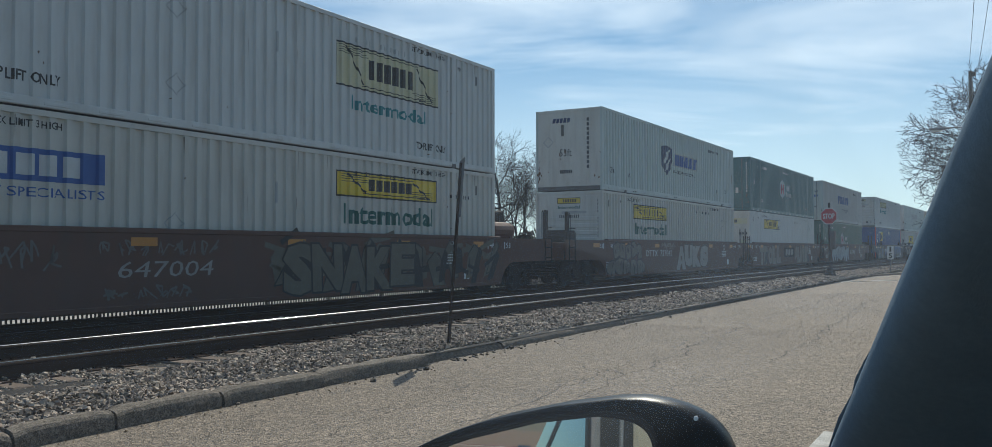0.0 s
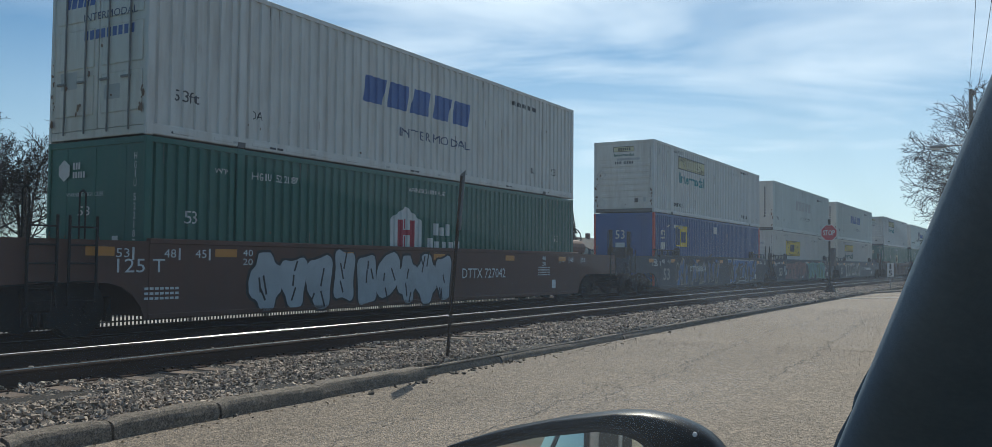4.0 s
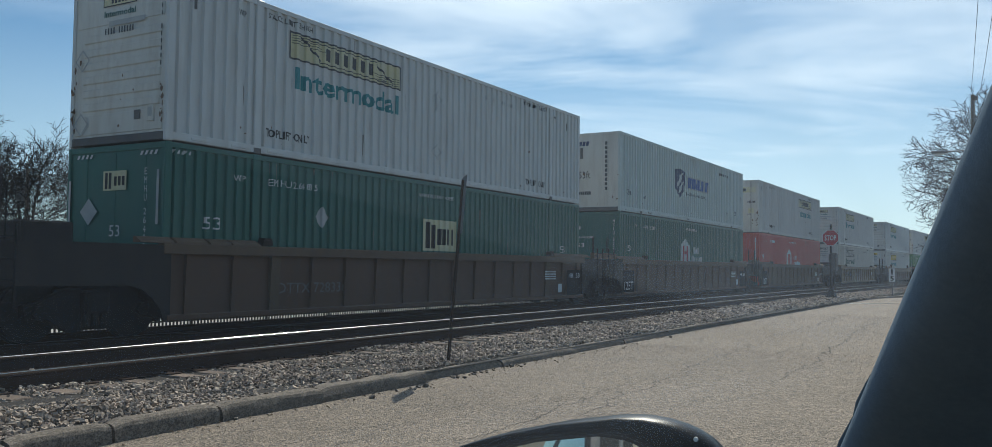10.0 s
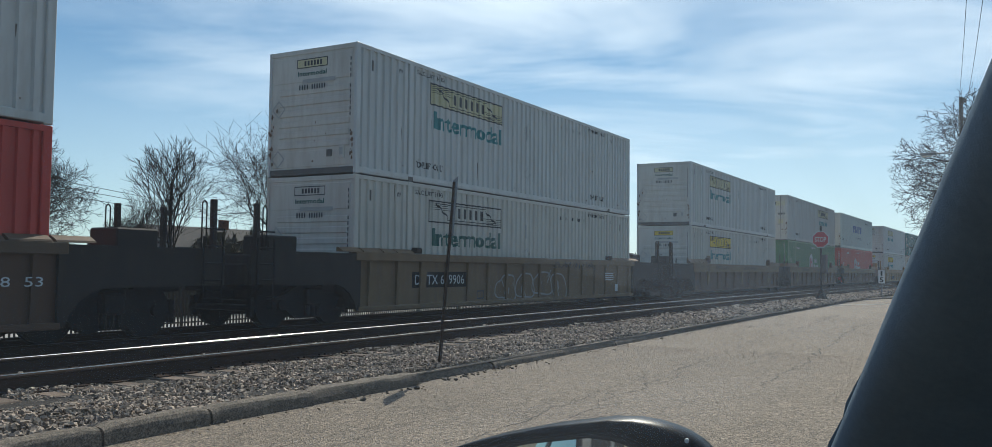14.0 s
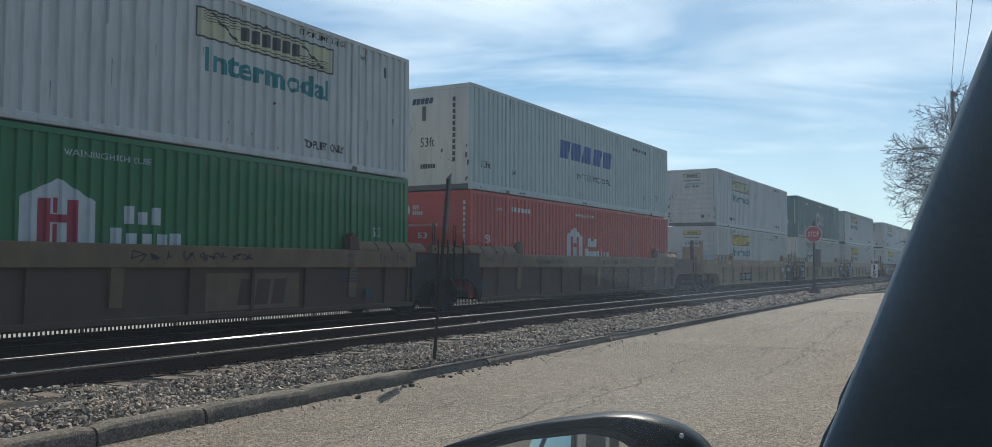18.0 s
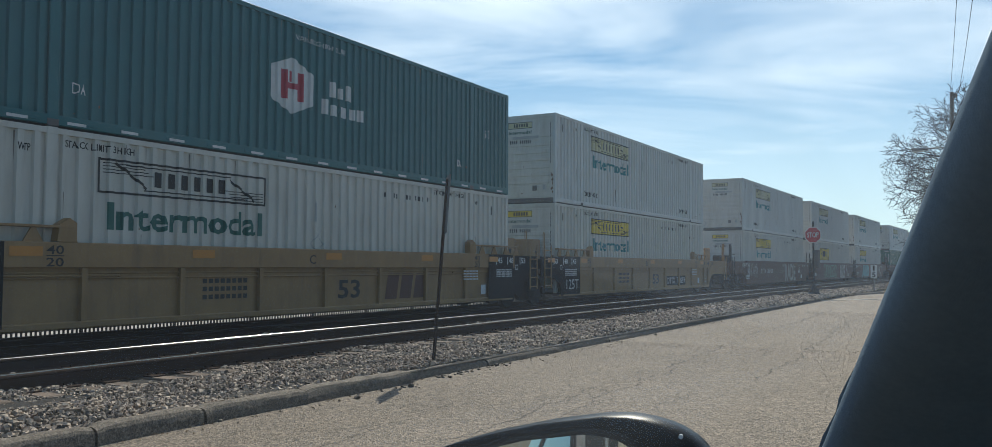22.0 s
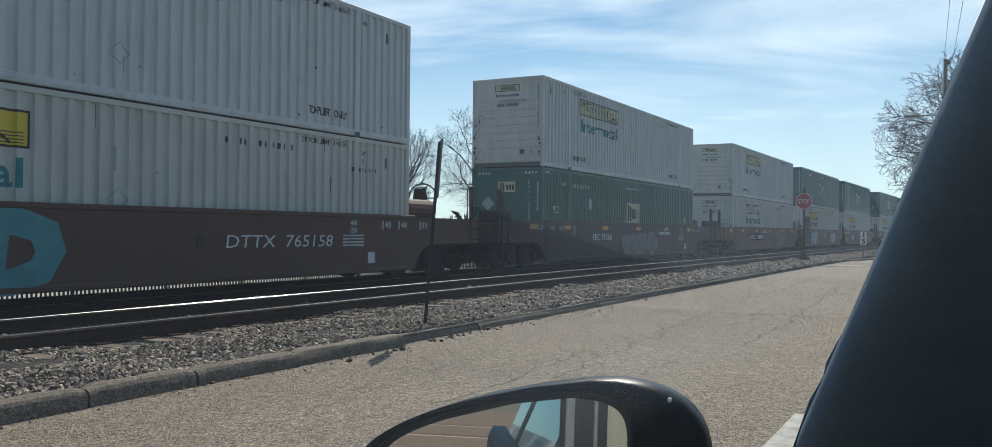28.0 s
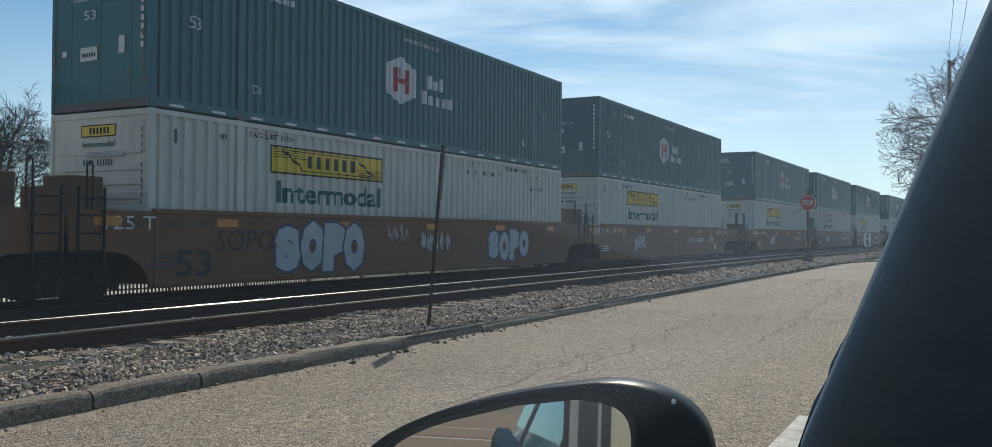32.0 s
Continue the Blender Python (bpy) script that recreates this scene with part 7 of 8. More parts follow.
def build_car():
    car = thing("parked_car", "dark blue parked car with grey pillar trim and door mirror", "car")
    # front pillar: a padded strip that rises back and inwards
    lo, hi = eye(0.92, 0.1535, -0.2127), eye(0.46, -0.0064, 0.1068)
    d = (hi - lo).normalized()
    lo2, hi2 = lo - d * 0.75, hi + d * 0.5
    across = Vector((0.25, -1.0, 0.0))
    across = (across - d * across.dot(d)).normalized()
    back = d.cross(across)
    if back.x > 0:
        back = -back
    shift = 0.0095
    prof = [(0.024, -0.062), (0.013, -0.050), (0.006, -0.040), (0.002, -0.029), (0.0, -0.019), (0.0012, -0.010), (0.0045, -0.003), (0.010, 0.002), (0.020, 0.007), (0.036, 0.011), (0.06, 0.0145), (0.10, 0.0165), (0.15, 0.014), (0.22, 0.004), (0.36, -0.03), (0.36, -0.062)]
    line = [lo2.lerp(hi2, i / 10) for i in range(11)]
    part("front_pillar", strip([(a + shift, b) for a, b in prof], line, across, back), TRIM, car, "dark cloth-trimmed front pillar", smooth=True)
    # corner piece between pillar and mirror
    k = 1.02
    rim = [eye(a * k, b * k, c * k) for a, b, c in ((0.9924, 0.0596, -0.0900), (0.9895, 0.1100, -0.0940), (0.9881, 0.1162, -0.1007), (0.9853, 0.1244, -0.1168), (0.9820, 0.1326, -0.1348), (0.9795, 0.1353, -0.1493),
                                                    (0.9735, 0.1480, -0.1746), (0.9619, 0.1616, -0.2207), (0.9453, 0.1773, -0.2738), (0.9611, 0.0683, -0.2675))]
    n = len(rim)
    g = Geo().add(rim + [eye(0, 0, 0).lerp(p, 1.06) + Vector((0, -0.012, 0)) for p in rim], [tuple(range(n)), tuple(range(n, 2 * n))[::-1]] + [(i, n + i, n + (i + 1) % n, (i + 1) % n) for i in range(n)])
    part("mirror_mount", g, TRIM_DARK, car, "dark plastic corner piece at the mirror")
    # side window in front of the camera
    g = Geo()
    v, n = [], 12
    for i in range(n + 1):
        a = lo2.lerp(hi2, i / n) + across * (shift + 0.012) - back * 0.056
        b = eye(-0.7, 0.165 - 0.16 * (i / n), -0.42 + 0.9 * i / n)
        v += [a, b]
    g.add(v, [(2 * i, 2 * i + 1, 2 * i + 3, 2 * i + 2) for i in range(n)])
    pane = part("side_window", g, window_glass(), car, "tinted side window with an added haze veil")
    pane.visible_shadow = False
    # flank behind, as the mirror shows it
    sect = [(0.165, 1.03), (0.19, 0.98), (0.215, 0.85), (0.22, 0.6), (0.19, 0.35), (0.10, 0.32), (0.10, 1.03)]
    n = len(sect)
    g = Geo().add([(x, y, z + (lift if z > 0.9 else 0)) for x, lift in ((-3.6, 0.09), (-2.0, 0.05), (-0.5, 0.01), (1.3, 0.0)) for y, z in sect],
                  [(i * n + j, i * n + (j + 1) % n, (i + 1) * n + (j + 1) % n, (i + 1) * n + j) for i in range(3) for j in range(n)] + [tuple(range(n)), tuple(range(3 * n, 4 * n))])
    part("flank", g, CAR_PAINT, car, "dark blue metallic flank")
    part("window_sill", Geo().box(-3.0, 0.55, 0.14, 0.172, 1.02, 1.04, 0.004), RUBBER, car)
    lean = pose(0, 0.148, 1.03, 22)
    for x0, x1 in ((-1.06, -0.80), (-2.35, -2.30)):
        part("door_pillar", Geo().box(x0, x1, -0.02, 0.012, -0.01, 0.48, 0.006, m=lean), RUBBER, car, "black door pillar")
    part("rear_window", Geo().box(-2.30, -1.06, -0.004, 0.004, 0, 0.46, 0.0, m=lean), DARK_GLASS, car, "tinted rear side window")
    part("quarter_window", Geo().box(-3.0, -2.36, -0.008, 0.0, 0.02, 0.40, 0.0, m=lean), DARK_GLASS, car, "tinted quarter window")
    hull = [(-1.62, 0.34), (0.09, 0.34), (0.095, 0.95), (0.02, 1.0), (-1.55, 1.0), (-1.64, 0.9)]
    part("body", Geo().slab_x(hull, -3.55, 1.15), CAR_PAINT, car, "dark blue metallic body")
    part("bonnet", Geo().slab_x([(-1.58, 0.40), (0.06, 0.40), (0.07, 0.86), (0.0, 0.92), (-1.52, 0.92), (-1.6, 0.84)], 1.155, 2.25), CAR_PAINT, car)
    part("roof", Geo().slab_x([(-1.45, 1.60), (-0.06, 1.60), (-0.10, 1.64), (-0.75, 1.67), (-1.40, 1.64)], -2.7, -0.12), CAR_PAINT, car, "dark blue roof")
    part("rear_pillar", Geo().box(-2.72, -2.6, -1.45, 0.0, 1.0, 1.6, 0.02), CAR_PAINT, car)
    for x in (-2.75, 1.55):
        for y in (-1.58, 0.02):
            tyre = part("tyre", Geo().tube((x, y - 0.10, 0.33), (x, y + 0.10, 0.33), 0.325, n=24), RUBBER, car, "black tyre")
            part("rim", Geo().tube((x, y - 0.105, 0.33), (x, y + 0.105, 0.33), 0.21, n=18), GALV, tyre, "grey alloy rim")
    part("roof_rail", Geo().box(-2.9, 0.1, 0.0, 0.12, 1.80, 1.86, 0.02), CAR_PAINT, car)
    part("inner_pillar", Geo().box(-0.86, -0.77, -0.14, 0.128, 0.9, 1.55, 0.02), RUBBER, car, "black inner door pillar")
    part("seat_belt", Geo().box(-0.772, -0.765, 0.098, 0.122, 0.95, 1.5, 0.002), GALV, car, "grey seat belt")
    part("chrome_strip", Geo().box(-0.772, -0.762, 0.040, 0.050, 0.95, 1.5, 0.002), SIGN_BACK, car, "bright window strip")
    part("cabin_trim", Geo().box(-0.776, -0.752, -0.06, 0.016, 0.9, 1.5, 0.01), BEIGE, car, "beige belt pillar trim")
    part("door_handle", Geo().box(-0.72, -0.5, 0.215, 0.25, 0.86, 0.89, 0.01), CAR_PAINT, car)
    return car


def build_mirror(car):
    # door mirror: a deep shell round the glass
    centre = eye(0.72, 0.342, -0.231)
    nrm = Vector((-1.0, -0.275, 0.10)).normalized()
    right = Vector((0, 0, 1)).cross(nrm).normalized()
    if right.y > 0:
        right = -right
    up = nrm.cross(right)
    if up.z < 0:
        up = -up
    up = (up + right * 0.07).normalized()

    def outline(w, h, power, k=48):
        out = []
        for i in range(k):
            a = 2 * math.pi * i / k
            c, s = math.cos(a), math.sin(a)
            x = w * math.copysign(abs(c) ** (2 / power), c)
            y = h * math.copysign(abs(s) ** (2 / power), s)
            # lower towards the outer end
            if y > 0:
                y *= 1.0 - 0.46 * max(0.0, (0.52 - x / w) / 1.35) ** 1.6
            out.append((x - 0.012 * (x < 0) * abs(x / w), y))
        return out
    rings = [(0.106, 0.086, 7.0, 0.018), (0.110, 0.090, 6.5, 0.028), (0.126, 0.098, 5.2, 0.034), (0.146, 0.103, 3.9, 0.026),
             (0.152, 0.105, 3.5, -0.01), (0.148, 0.102, 3.2, -0.05), (0.128, 0.088, 2.8, -0.085), (0.08, 0.055, 2.4, -0.105), (0.02, 0.015, 2.0, -0.11)]
    shift = [-0.026, -0.026, -0.018, -0.006, 0, 0, 0, 0, 0]
    k = 48
    g = Geo()
    v, f = [], []
    for (w, h, pw, dpt), sx in zip(rings, shift):
        for x, y in outline(w, h, pw, k):
            v.append(centre + right * (x + sx) + up * y + nrm * dpt)
    for i in range(len(rings) - 1):
        f += [(i * k + j, i * k + (j + 1) % k, (i + 1) * k + (j + 1) % k, (i + 1) * k + j) for j in range(k)]
    f.append(tuple(range((len(rings) - 1) * k, len(rings) * k)))
    g.add(v, f)
    shell = part("mirror_shell", g, PLASTIC, car, "charcoal plastic door mirror housing", smooth=True)
    g = Geo()
    pts = outline(0.108, 0.088, 7.0, k)
    v = [centre + right * (x - 0.026) + up * y + nrm * 0.0175 for x, y in pts] + [centre + right * (x - 0.026) + up * y + nrm * 0.006 for x, y in pts]
    g.add(v, [tuple(range(k)), tuple(range(k, 2 * k))[::-1]] + [(j, k + j, k + (j + 1) % k, (j + 1) % k) for j in range(k)])
    part("mirror_glass", g, MIRROR, shell, "clean mirror glass")
    # black bezel between glass and shell
    rim = [outline(w, h, pw, k) for w, h, pw in ((0.1045, 0.0835, 6.0), (0.1065, 0.0865, 6.5), (0.1095, 0.0895, 6.5), (0.1095, 0.0895, 6.5))]
    v = [centre + right * (x - 0.026) + up * y + nrm * d for i, (ring, d) in enumerate(zip(rim, (0.0182, 0.0225, 0.0285, 0.016))) for x, y in ring]
    part("mirror_bezel", Geo().add(v, [(i * k + j, i * k + (j + 1) % k, (i + 1) * k + (j + 1) % k, (i + 1) * k + j) for i in range(3) for j in range(k)]), RUBBER, shell, "matt black mirror bezel", smooth=True)
    spot = centre + right * 0.111 + up * 0.087 + nrm * 0.030
    part("trim_clip", Geo().tube(spot, spot + nrm * 0.006, 0.0019, n=10), SIGN_WHITE, shell, "small shiny clip")


car = build_car()
build_mirror(car)


# ---------------------------------------------------------------- street things
def build_sign_post():
    # narrow post at the kerb whose plate is seen edge-on
    s = thing("sign_post", "leaning rusty steel post with an edge-on sign plate", "street sign")
    base = Vector((10.05, 6.46, 0.05))
    top = Vector((10.22, 6.355, 2.66))
    s.matrix_basis = Matrix.Translation(base) @ Vector((0, 0, 1)).rotation_difference((top - base)).to_matrix().to_4x4()
    g = Geo()
    g.box(-0.022, 0.022, -0.005, 0.005, -0.1, 2.55).box(-0.022, -0.016, -0.005, 0.02, -0.1, 2.55).box(0.016, 0.022, -0.005, 0.02, -0.1, 2.55)
    part("post", g, RAIL_SIDE, s, "rusty channel post")
    turn = pose(0, 0, 0, 0, 0, 40)
    g = Geo().box(-0.225, 0.225, -0.010, -0.006, 1.80, 2.60, 0.0015, m=turn)
    part("plate", g, SIGN_BACK, s, "grey sign plate seen edge-on")
    for z in (1.95, 2.45):
        part("bolt", Geo().tube(turn @ Vector((0, -0.02, z)), turn @ Vector((0, 0.01, z)), 0.012, n=6), GALV, s)


def octagon(r, x, n=8):
    return [(r * math.cos(math.pi / n + 2 * math.pi * i / n), r * math.sin(math.pi / n + 2 * math.pi * i / n)) for i in range(n)]


def build_stop_sign():
    s = thing("stop_sign", "faded red octagonal stop sign on a dark steel post", "stop sign")
    s.matrix_basis = pose(43.9, 6.97, 0.08, 0, 0, 171)
    # local: the face looks to +x
    zc, r = 2.86, 0.412
    part("post", Geo().box(-0.04, 0.04, -0.04, 0.04, -0.1, 3.5, 0.01), IRON, s, "dark square post")
    part("border", Geo().slab_x([(a, b + zc) for a, b in octagon(r, 0)], 0.045, 0.05), SIGN_WHITE, s, "white border")
    part("face", Geo().slab_x([(a, b + zc) for a, b in octagon(r - 0.035, 0)], 0.05, 0.054), SIGN_RED, s, "red face")
    v, f = text_faces("STOP", -0.27, 0.27, zc - 0.125, zc + 0.125, 0.015)
    part("word", Geo().add([(0.058, y, z) for y, z in v], f), SIGN_WHITE, s, "white letters", fix=False)
    part("relay_case", Geo().box(-0.14, 0.10, 0.045, 0.27, 1.30, 2.15, 0.02), STEEL_DARK, s, "dark grey case fixed to the post")
    g = Geo().tube((0, 0, -0.05), (0, 0, 0.5), 0.36, 0.08, n=9)
    part("footing", g, IRON, s, "dark sloping footing")


def build_speed_sign():
    s = thing("speed_sign", "small white sign reading 15 on a thin post", "railway sign")
    s.matrix_basis = pose(54.8, 5.42, 0.08, 0, 0, 175)
    part("post", Geo().box(-0.03, 0.03, -0.03, 0.03, -0.1, 1.5, 0.006), GALV, s)
    part("plate", Geo().box(0.03, 0.036, -0.17, 0.17, 0.72, 1.48, 0.001), SIGN_WHITE, s)
    for ch, z in (("1", 1.14), ("5", 0.77)):
        v, f = text_faces(ch, -0.05 if ch == "1" else -0.1, 0.05 if ch == "1" else 0.1, z, z + 0.30, 0.03)
        part("digit", Geo().add([(0.041, y, q) for y, q in v], f), BLACK, s, fix=False)


def build_lamp():
    s = thing("street_lamp", "grey cobra-head street lamp on a long arm", "street lamp")
    s.matrix_basis = pose(45.5, -0.85, -0.02)
    part("mast", Geo().tube((0, 0, 0), (0, 0, 6.7), 0.11, 0.07, n=10), GALV, s)
    pts = [(0, 0, 6.3), (-0.1, 0.9, 6.75), (-0.25, 2.0, 6.95), (-0.4, 3.0, 6.92)]
    part("arm", Geo().path(pts, 0.035, 8), GALV, s)
    g = Geo()
    g.box(-0.55, -0.25, 2.9, 3.62, 6.84, 6.97, 0.04)
    part("lamp_head", g, GALV, s, "flat grey lamp head")
    part("lens", Geo().box(-0.5, -0.3, 3.1, 3.55, 6.78, 6.85, 0.02), SIGN_WHITE, s)


def wire(thing_, name, a, b, sag, r=0.02, n=14):
    a, b = Vector(a), Vector(b)
    pts = [a.lerp(b, i / n) - Vector((0, 0, sag * 4 * (i / n) * (1 - i / n))) for i in range(n + 1)]
    return part(name, Geo().path(pts, r, 4), IRON, thing_, fix=False)


WOOD_POLE = surface("weathered pole wood", (0.12, 0.10, 0.08), 0.9, var=0.25, scale=2, bump=0.4)


def build_pole(x, y, height, arm=True, tank=False):
    s = thing("utility_pole", "weathered wooden utility pole with crossarm", "utility pole", "utility poles")
    s.matrix_basis = pose(x, y, -0.03 if y < 15 else LOW - 0.03)
    part("mast", Geo().tube((0, 0, 0), (0, 0, height), 0.16, 0.11, n=10), WOOD_POLE, s)
    if arm:
        part("crossarm", Geo().box(-0.06, 0.06, -1.1, 1.1, height - 0.6, height - 0.48, 0.01), WOOD_POLE, s)
        for yy in (-1.0, 0.0, 1.0):
            part("insulator", Geo().tube((0, yy, height - 0.48), (0, yy, height - 0.28), 0.05, 0.03, n=8), GALV, s)
    if tank:
        part("transformer", Geo().tube((-0.42, 0, height - 2.2), (-0.42, 0, height - 1.2), 0.26, n=14), GALV, s, "grey transformer can")
    return s


# bare trees -------------------------------------------------------------------
def tree(x, y, height, seed, label, stems=1, wobble=0.1, angle=0.7, fork=0.4, up=0.1, counts=(6, 6, 6, 3), ratio=0.55, thin=0.014, base=LOW - 0.03, flare=0.30):
    """A leafless tree: trunk and limbs in one part, twigs in another."""
    t = thing("bare_tree", label, "tree", "bare trees along the line")
    t.matrix_basis = pose(x, y, base)
    rnd = random.Random(seed)
    limbs, twigs = Geo(), Geo()
    last = len(counts)

    def grow(p, d, length, r, level):
        n = (7, 6, 4, 3, 2)[level]
        pts = [p]
        for i in range(n):
            bend_by = Vector((rnd.gauss(0, 1), rnd.gauss(0, 1), rnd.gauss(0, 0.7))) * wobble * (0.6, 1.25, 0.9, 0.6, 0.5)[level]
            d = (d + bend_by + Vector((0, 0, up * (1 if level else 0.3)))).normalized()
            p = p + d * (length / n)
            pts.append(p)
        tip = 0.45 if level == 0 else 0.3
        for i in range(n):
            ra, rb = (max(thin * 0.7, r * (1 - (1 - tip) * (i + k) / n)) for k in (0, 1))
            (limbs if level < 2 else twigs).tube(pts[i], pts[i + 1], ra, rb, n=8 if level < 1 else 6 if level < 2 else 3, caps=False)
        if level >= last:
            return
        kids = counts[level]
        first = fork if level == 0 else 0.22
        spin = rnd.uniform(0, 6.28)
        for k in range(kids):
            q = first + (1 - first) * (k + rnd.uniform(0.2, 1.0)) / kids
            q = min(q, 0.999) * n
            at = pts[int(q)].lerp(pts[int(q) + 1], q - int(q))
            way = (pts[int(q) + 1] - pts[int(q)]).normalized()
            spin += 2.4 + rnd.uniform(-0.5, 0.5)
            side = way.orthogonal().normalized()
            side = side * math.cos(spin) + way.cross(side) * math.sin(spin)
            a = angle * rnd.uniform(0.7, 1.25)
            nd = (way * math.cos(a) + side * math.sin(a)).normalized()
            grow(at, nd, length * ratio * rnd.uniform(0.75, 1.2) * (1.15 - 0.45 * q / n), max(thin, r * 0.52 * (1 - 0.45 * q / n)), level + 1)
    for s in range(stems):
        a = 2 * math.pi * (s + 0.3 * rnd.random()) / stems + seed
        out = flare * (stems > 1) * rnd.uniform(0.5, 1.2)
        grow(Vector((math.cos(a) * 0.12 * (stems > 1), math.sin(a) * 0.12 * (stems > 1), 0)), Vector((math.cos(a) * out, math.sin(a) * out, 1)).normalized(),
             height * rnd.uniform(0.62, 0.8), height * 0.017 / (1 + 0.15 * (stems - 1)), 0)
    k = height / max(v[2] for v in twigs.v)
    for g in (limbs, twigs):
        g.v = [(a * k, b * k, max(c * k, 0.0)) for a, b, c in g.v]
    part("trunk", limbs, BARK, t, fix=False)
    tagged(part("crown", twigs, BARK, t, "fine leafless twigs", fix=False), kind="stuff")
    return t


NEEDLE = surface("dark conifer needles", (0.025, 0.045, 0.022), 0.9, var=0.4, scale=2)


def conifer(x, y, height, seed):
    t = thing("conifer", "dark green narrow conifer behind the line", "tree")
    t.matrix_basis = pose(x, y, LOW - 0.03)
    rnd = random.Random(seed)
    part("trunk", Geo().tube((0, 0, 0), (0, 0, height * 0.95), 0.16, 0.03, n=7), BARK, t)
    g = Geo()
    for i in range(900):
        h = rnd.uniform(0.08, 1.0)
        a = rnd.uniform(0, 2 * math.pi)
        reach = (1 - h) * height * 0.26 * rnd.uniform(0.5, 1.1) + 0.08
        z = h * height
        p0 = Vector((0, 0, z))
        p1 = Vector((math.cos(a) * reach, math.sin(a) * reach, z - reach * 0.35))
        w = Vector((-math.sin(a), math.cos(a), 0)) * (0.10 + 0.12 * (1 - h))
        g.add([p0 + (p1 - p0) * 0.3, p1 - (p1 - p0) * 0.3 + w, p1, p1 - (p1 - p0) * 0.3 - w, (p0 + p1) / 2 + Vector((0, 0, 0.12))], [(0, 1, 4), (1, 2, 4), (2, 3, 4), (3, 0, 4), (0, 3, 2, 1)])
    tagged(part("crown", g, NEEDLE, t, fix=False), kind="stuff")


SIDING = surface("grey-white house siding", (0.34, 0.34, 0.33), 0.8, var=0.12, bump=0.2)
SHINGLE = surface("dark roof shingles", (0.055, 0.052, 0.052), 0.9, var=0.25, scale=3, bump=0.5)
BRICKS = surface("red-brown chimney brick", (0.17, 0.075, 0.05), 0.9, var=0.25, scale=5, bump=0.4)
PANE = surface("dark window pane", (0.02, 0.022, 0.025), 0.08, var=0.0, spec=0.8)


def house(x, y, w, d, eave, ridge, label, chimney=0.7, wall=SIDING, turn=0):
    h = thing("house", label, "house", "houses beyond the tracks")
    h.matrix_basis = pose(x, y, LOW - 0.03, 0, 0, turn)
    poly = [(-w / 2, 0), (w / 2, 0), (w / 2, eave), (-w / 2, eave)]
    for yy in (-d / 2, d / 2 - 0.2):
        part("wall", Geo().slab(poly, yy, yy + 0.2), wall, h)
    for xx in (-w / 2, w / 2 - 0.2):
        part("gable_wall", Geo().slab_x([(-d / 2 + 0.2, 0), (d / 2 - 0.2, 0), (d / 2 - 0.2, eave), (0, ridge - 0.15), (-d / 2 + 0.2, eave)], xx, xx + 0.2), wall, h)
    for s in (-1, 1):
        a, b = (s * (d / 2 + 0.45), eave - 0.25), (0, ridge)
        g = Geo().slab_x([a, b, (0, ridge + 0.12), (a[0], a[1] + 0.14)], -w / 2 - 0.4, w / 2 + 0.4)
        part("roof", g, SHINGLE, h, "dark shingled roof slope")
    part("chimney", Geo().box(w * (chimney - 0.5) - 0.4, w * (chimney - 0.5) + 0.4, -0.35, 0.35, ridge - 0.8, ridge + 0.95, 0.03), BRICKS, h)
    n = max(2, int(w / 3))
    for i in range(n):
        cx = -w / 2 + w * (i + 0.5) / n
        win = part("window", Geo().box(cx - 0.5, cx + 0.5, -d / 2 - 0.04, -d / 2 + 0.02, eave - 1.75, eave - 0.45, 0.01), SIGN_WHITE, h, "white window frame")
        part("pane", Geo().box(cx - 0.42, cx + 0.42, -d / 2 - 0.055, -d / 2 - 0.03, eave - 1.67, eave - 0.53), PANE, win)


FENCE_IRON = surface("dark fence paint", (0.02, 0.02, 0.022), 0.6, var=0.1)


def build_fence():
    f = thing("picket_fence", "dark metal picket fence beyond the far track", "fence")
    post = Geo().box(-0.03, 0.03, -0.03, 0.03, 0, 1.25, 0.006)
    rail = Geo().box(0, 2.4, -0.012, 0.012, -0.018, 0.018)
    picket = Geo().box(-0.017, 0.017, -0.017, 0.017, 0, 1.12, 0.003)
    p0 = r0 = k0 = None
    rest = Geo()
    count = 0
    for i in range(-2, 60):
        x = i * 2.4
        y = 16.4 + bend(x)
        m = pose(x, y, LOW, 0, 0, bend_turn(x))
        if p0 is None:
            p0 = part("post", post, FENCE_IRON, f)
            p0.matrix_basis = m
        else:
            again(p0, f, m)
        for z in (0.12, 1.0):
            mz = pose(x, y, LOW + z, 0, 0, bend_turn(x))
            if r0 is None:
                r0 = part("rail", rail, FENCE_IRON, f)
                r0.matrix_basis = mz
            else:
                again(r0, f, mz)
        for k in range(1, 24):
            mk = pose(x + k * 0.1, y + bend(x + k * 0.1) - bend(x), LOW)
            if 2 <= i < 14:
                if k0 is None:
                    k0 = part("picket", picket, FENCE_IRON, f)
                    k0.matrix_basis = mk
                else:
                    again(k0, f, mk)
            else:
                rest.add([mk @ Vector(p) for p in picket.v], picket.f)
    tagged(part("picket_row", rest, FENCE_IRON, f, "pickets running on", fix=False), kind="stuff")


HEDGE = surface("dark bare hedge", (0.045, 0.042, 0.030), 0.95, var=0.4, scale=2)


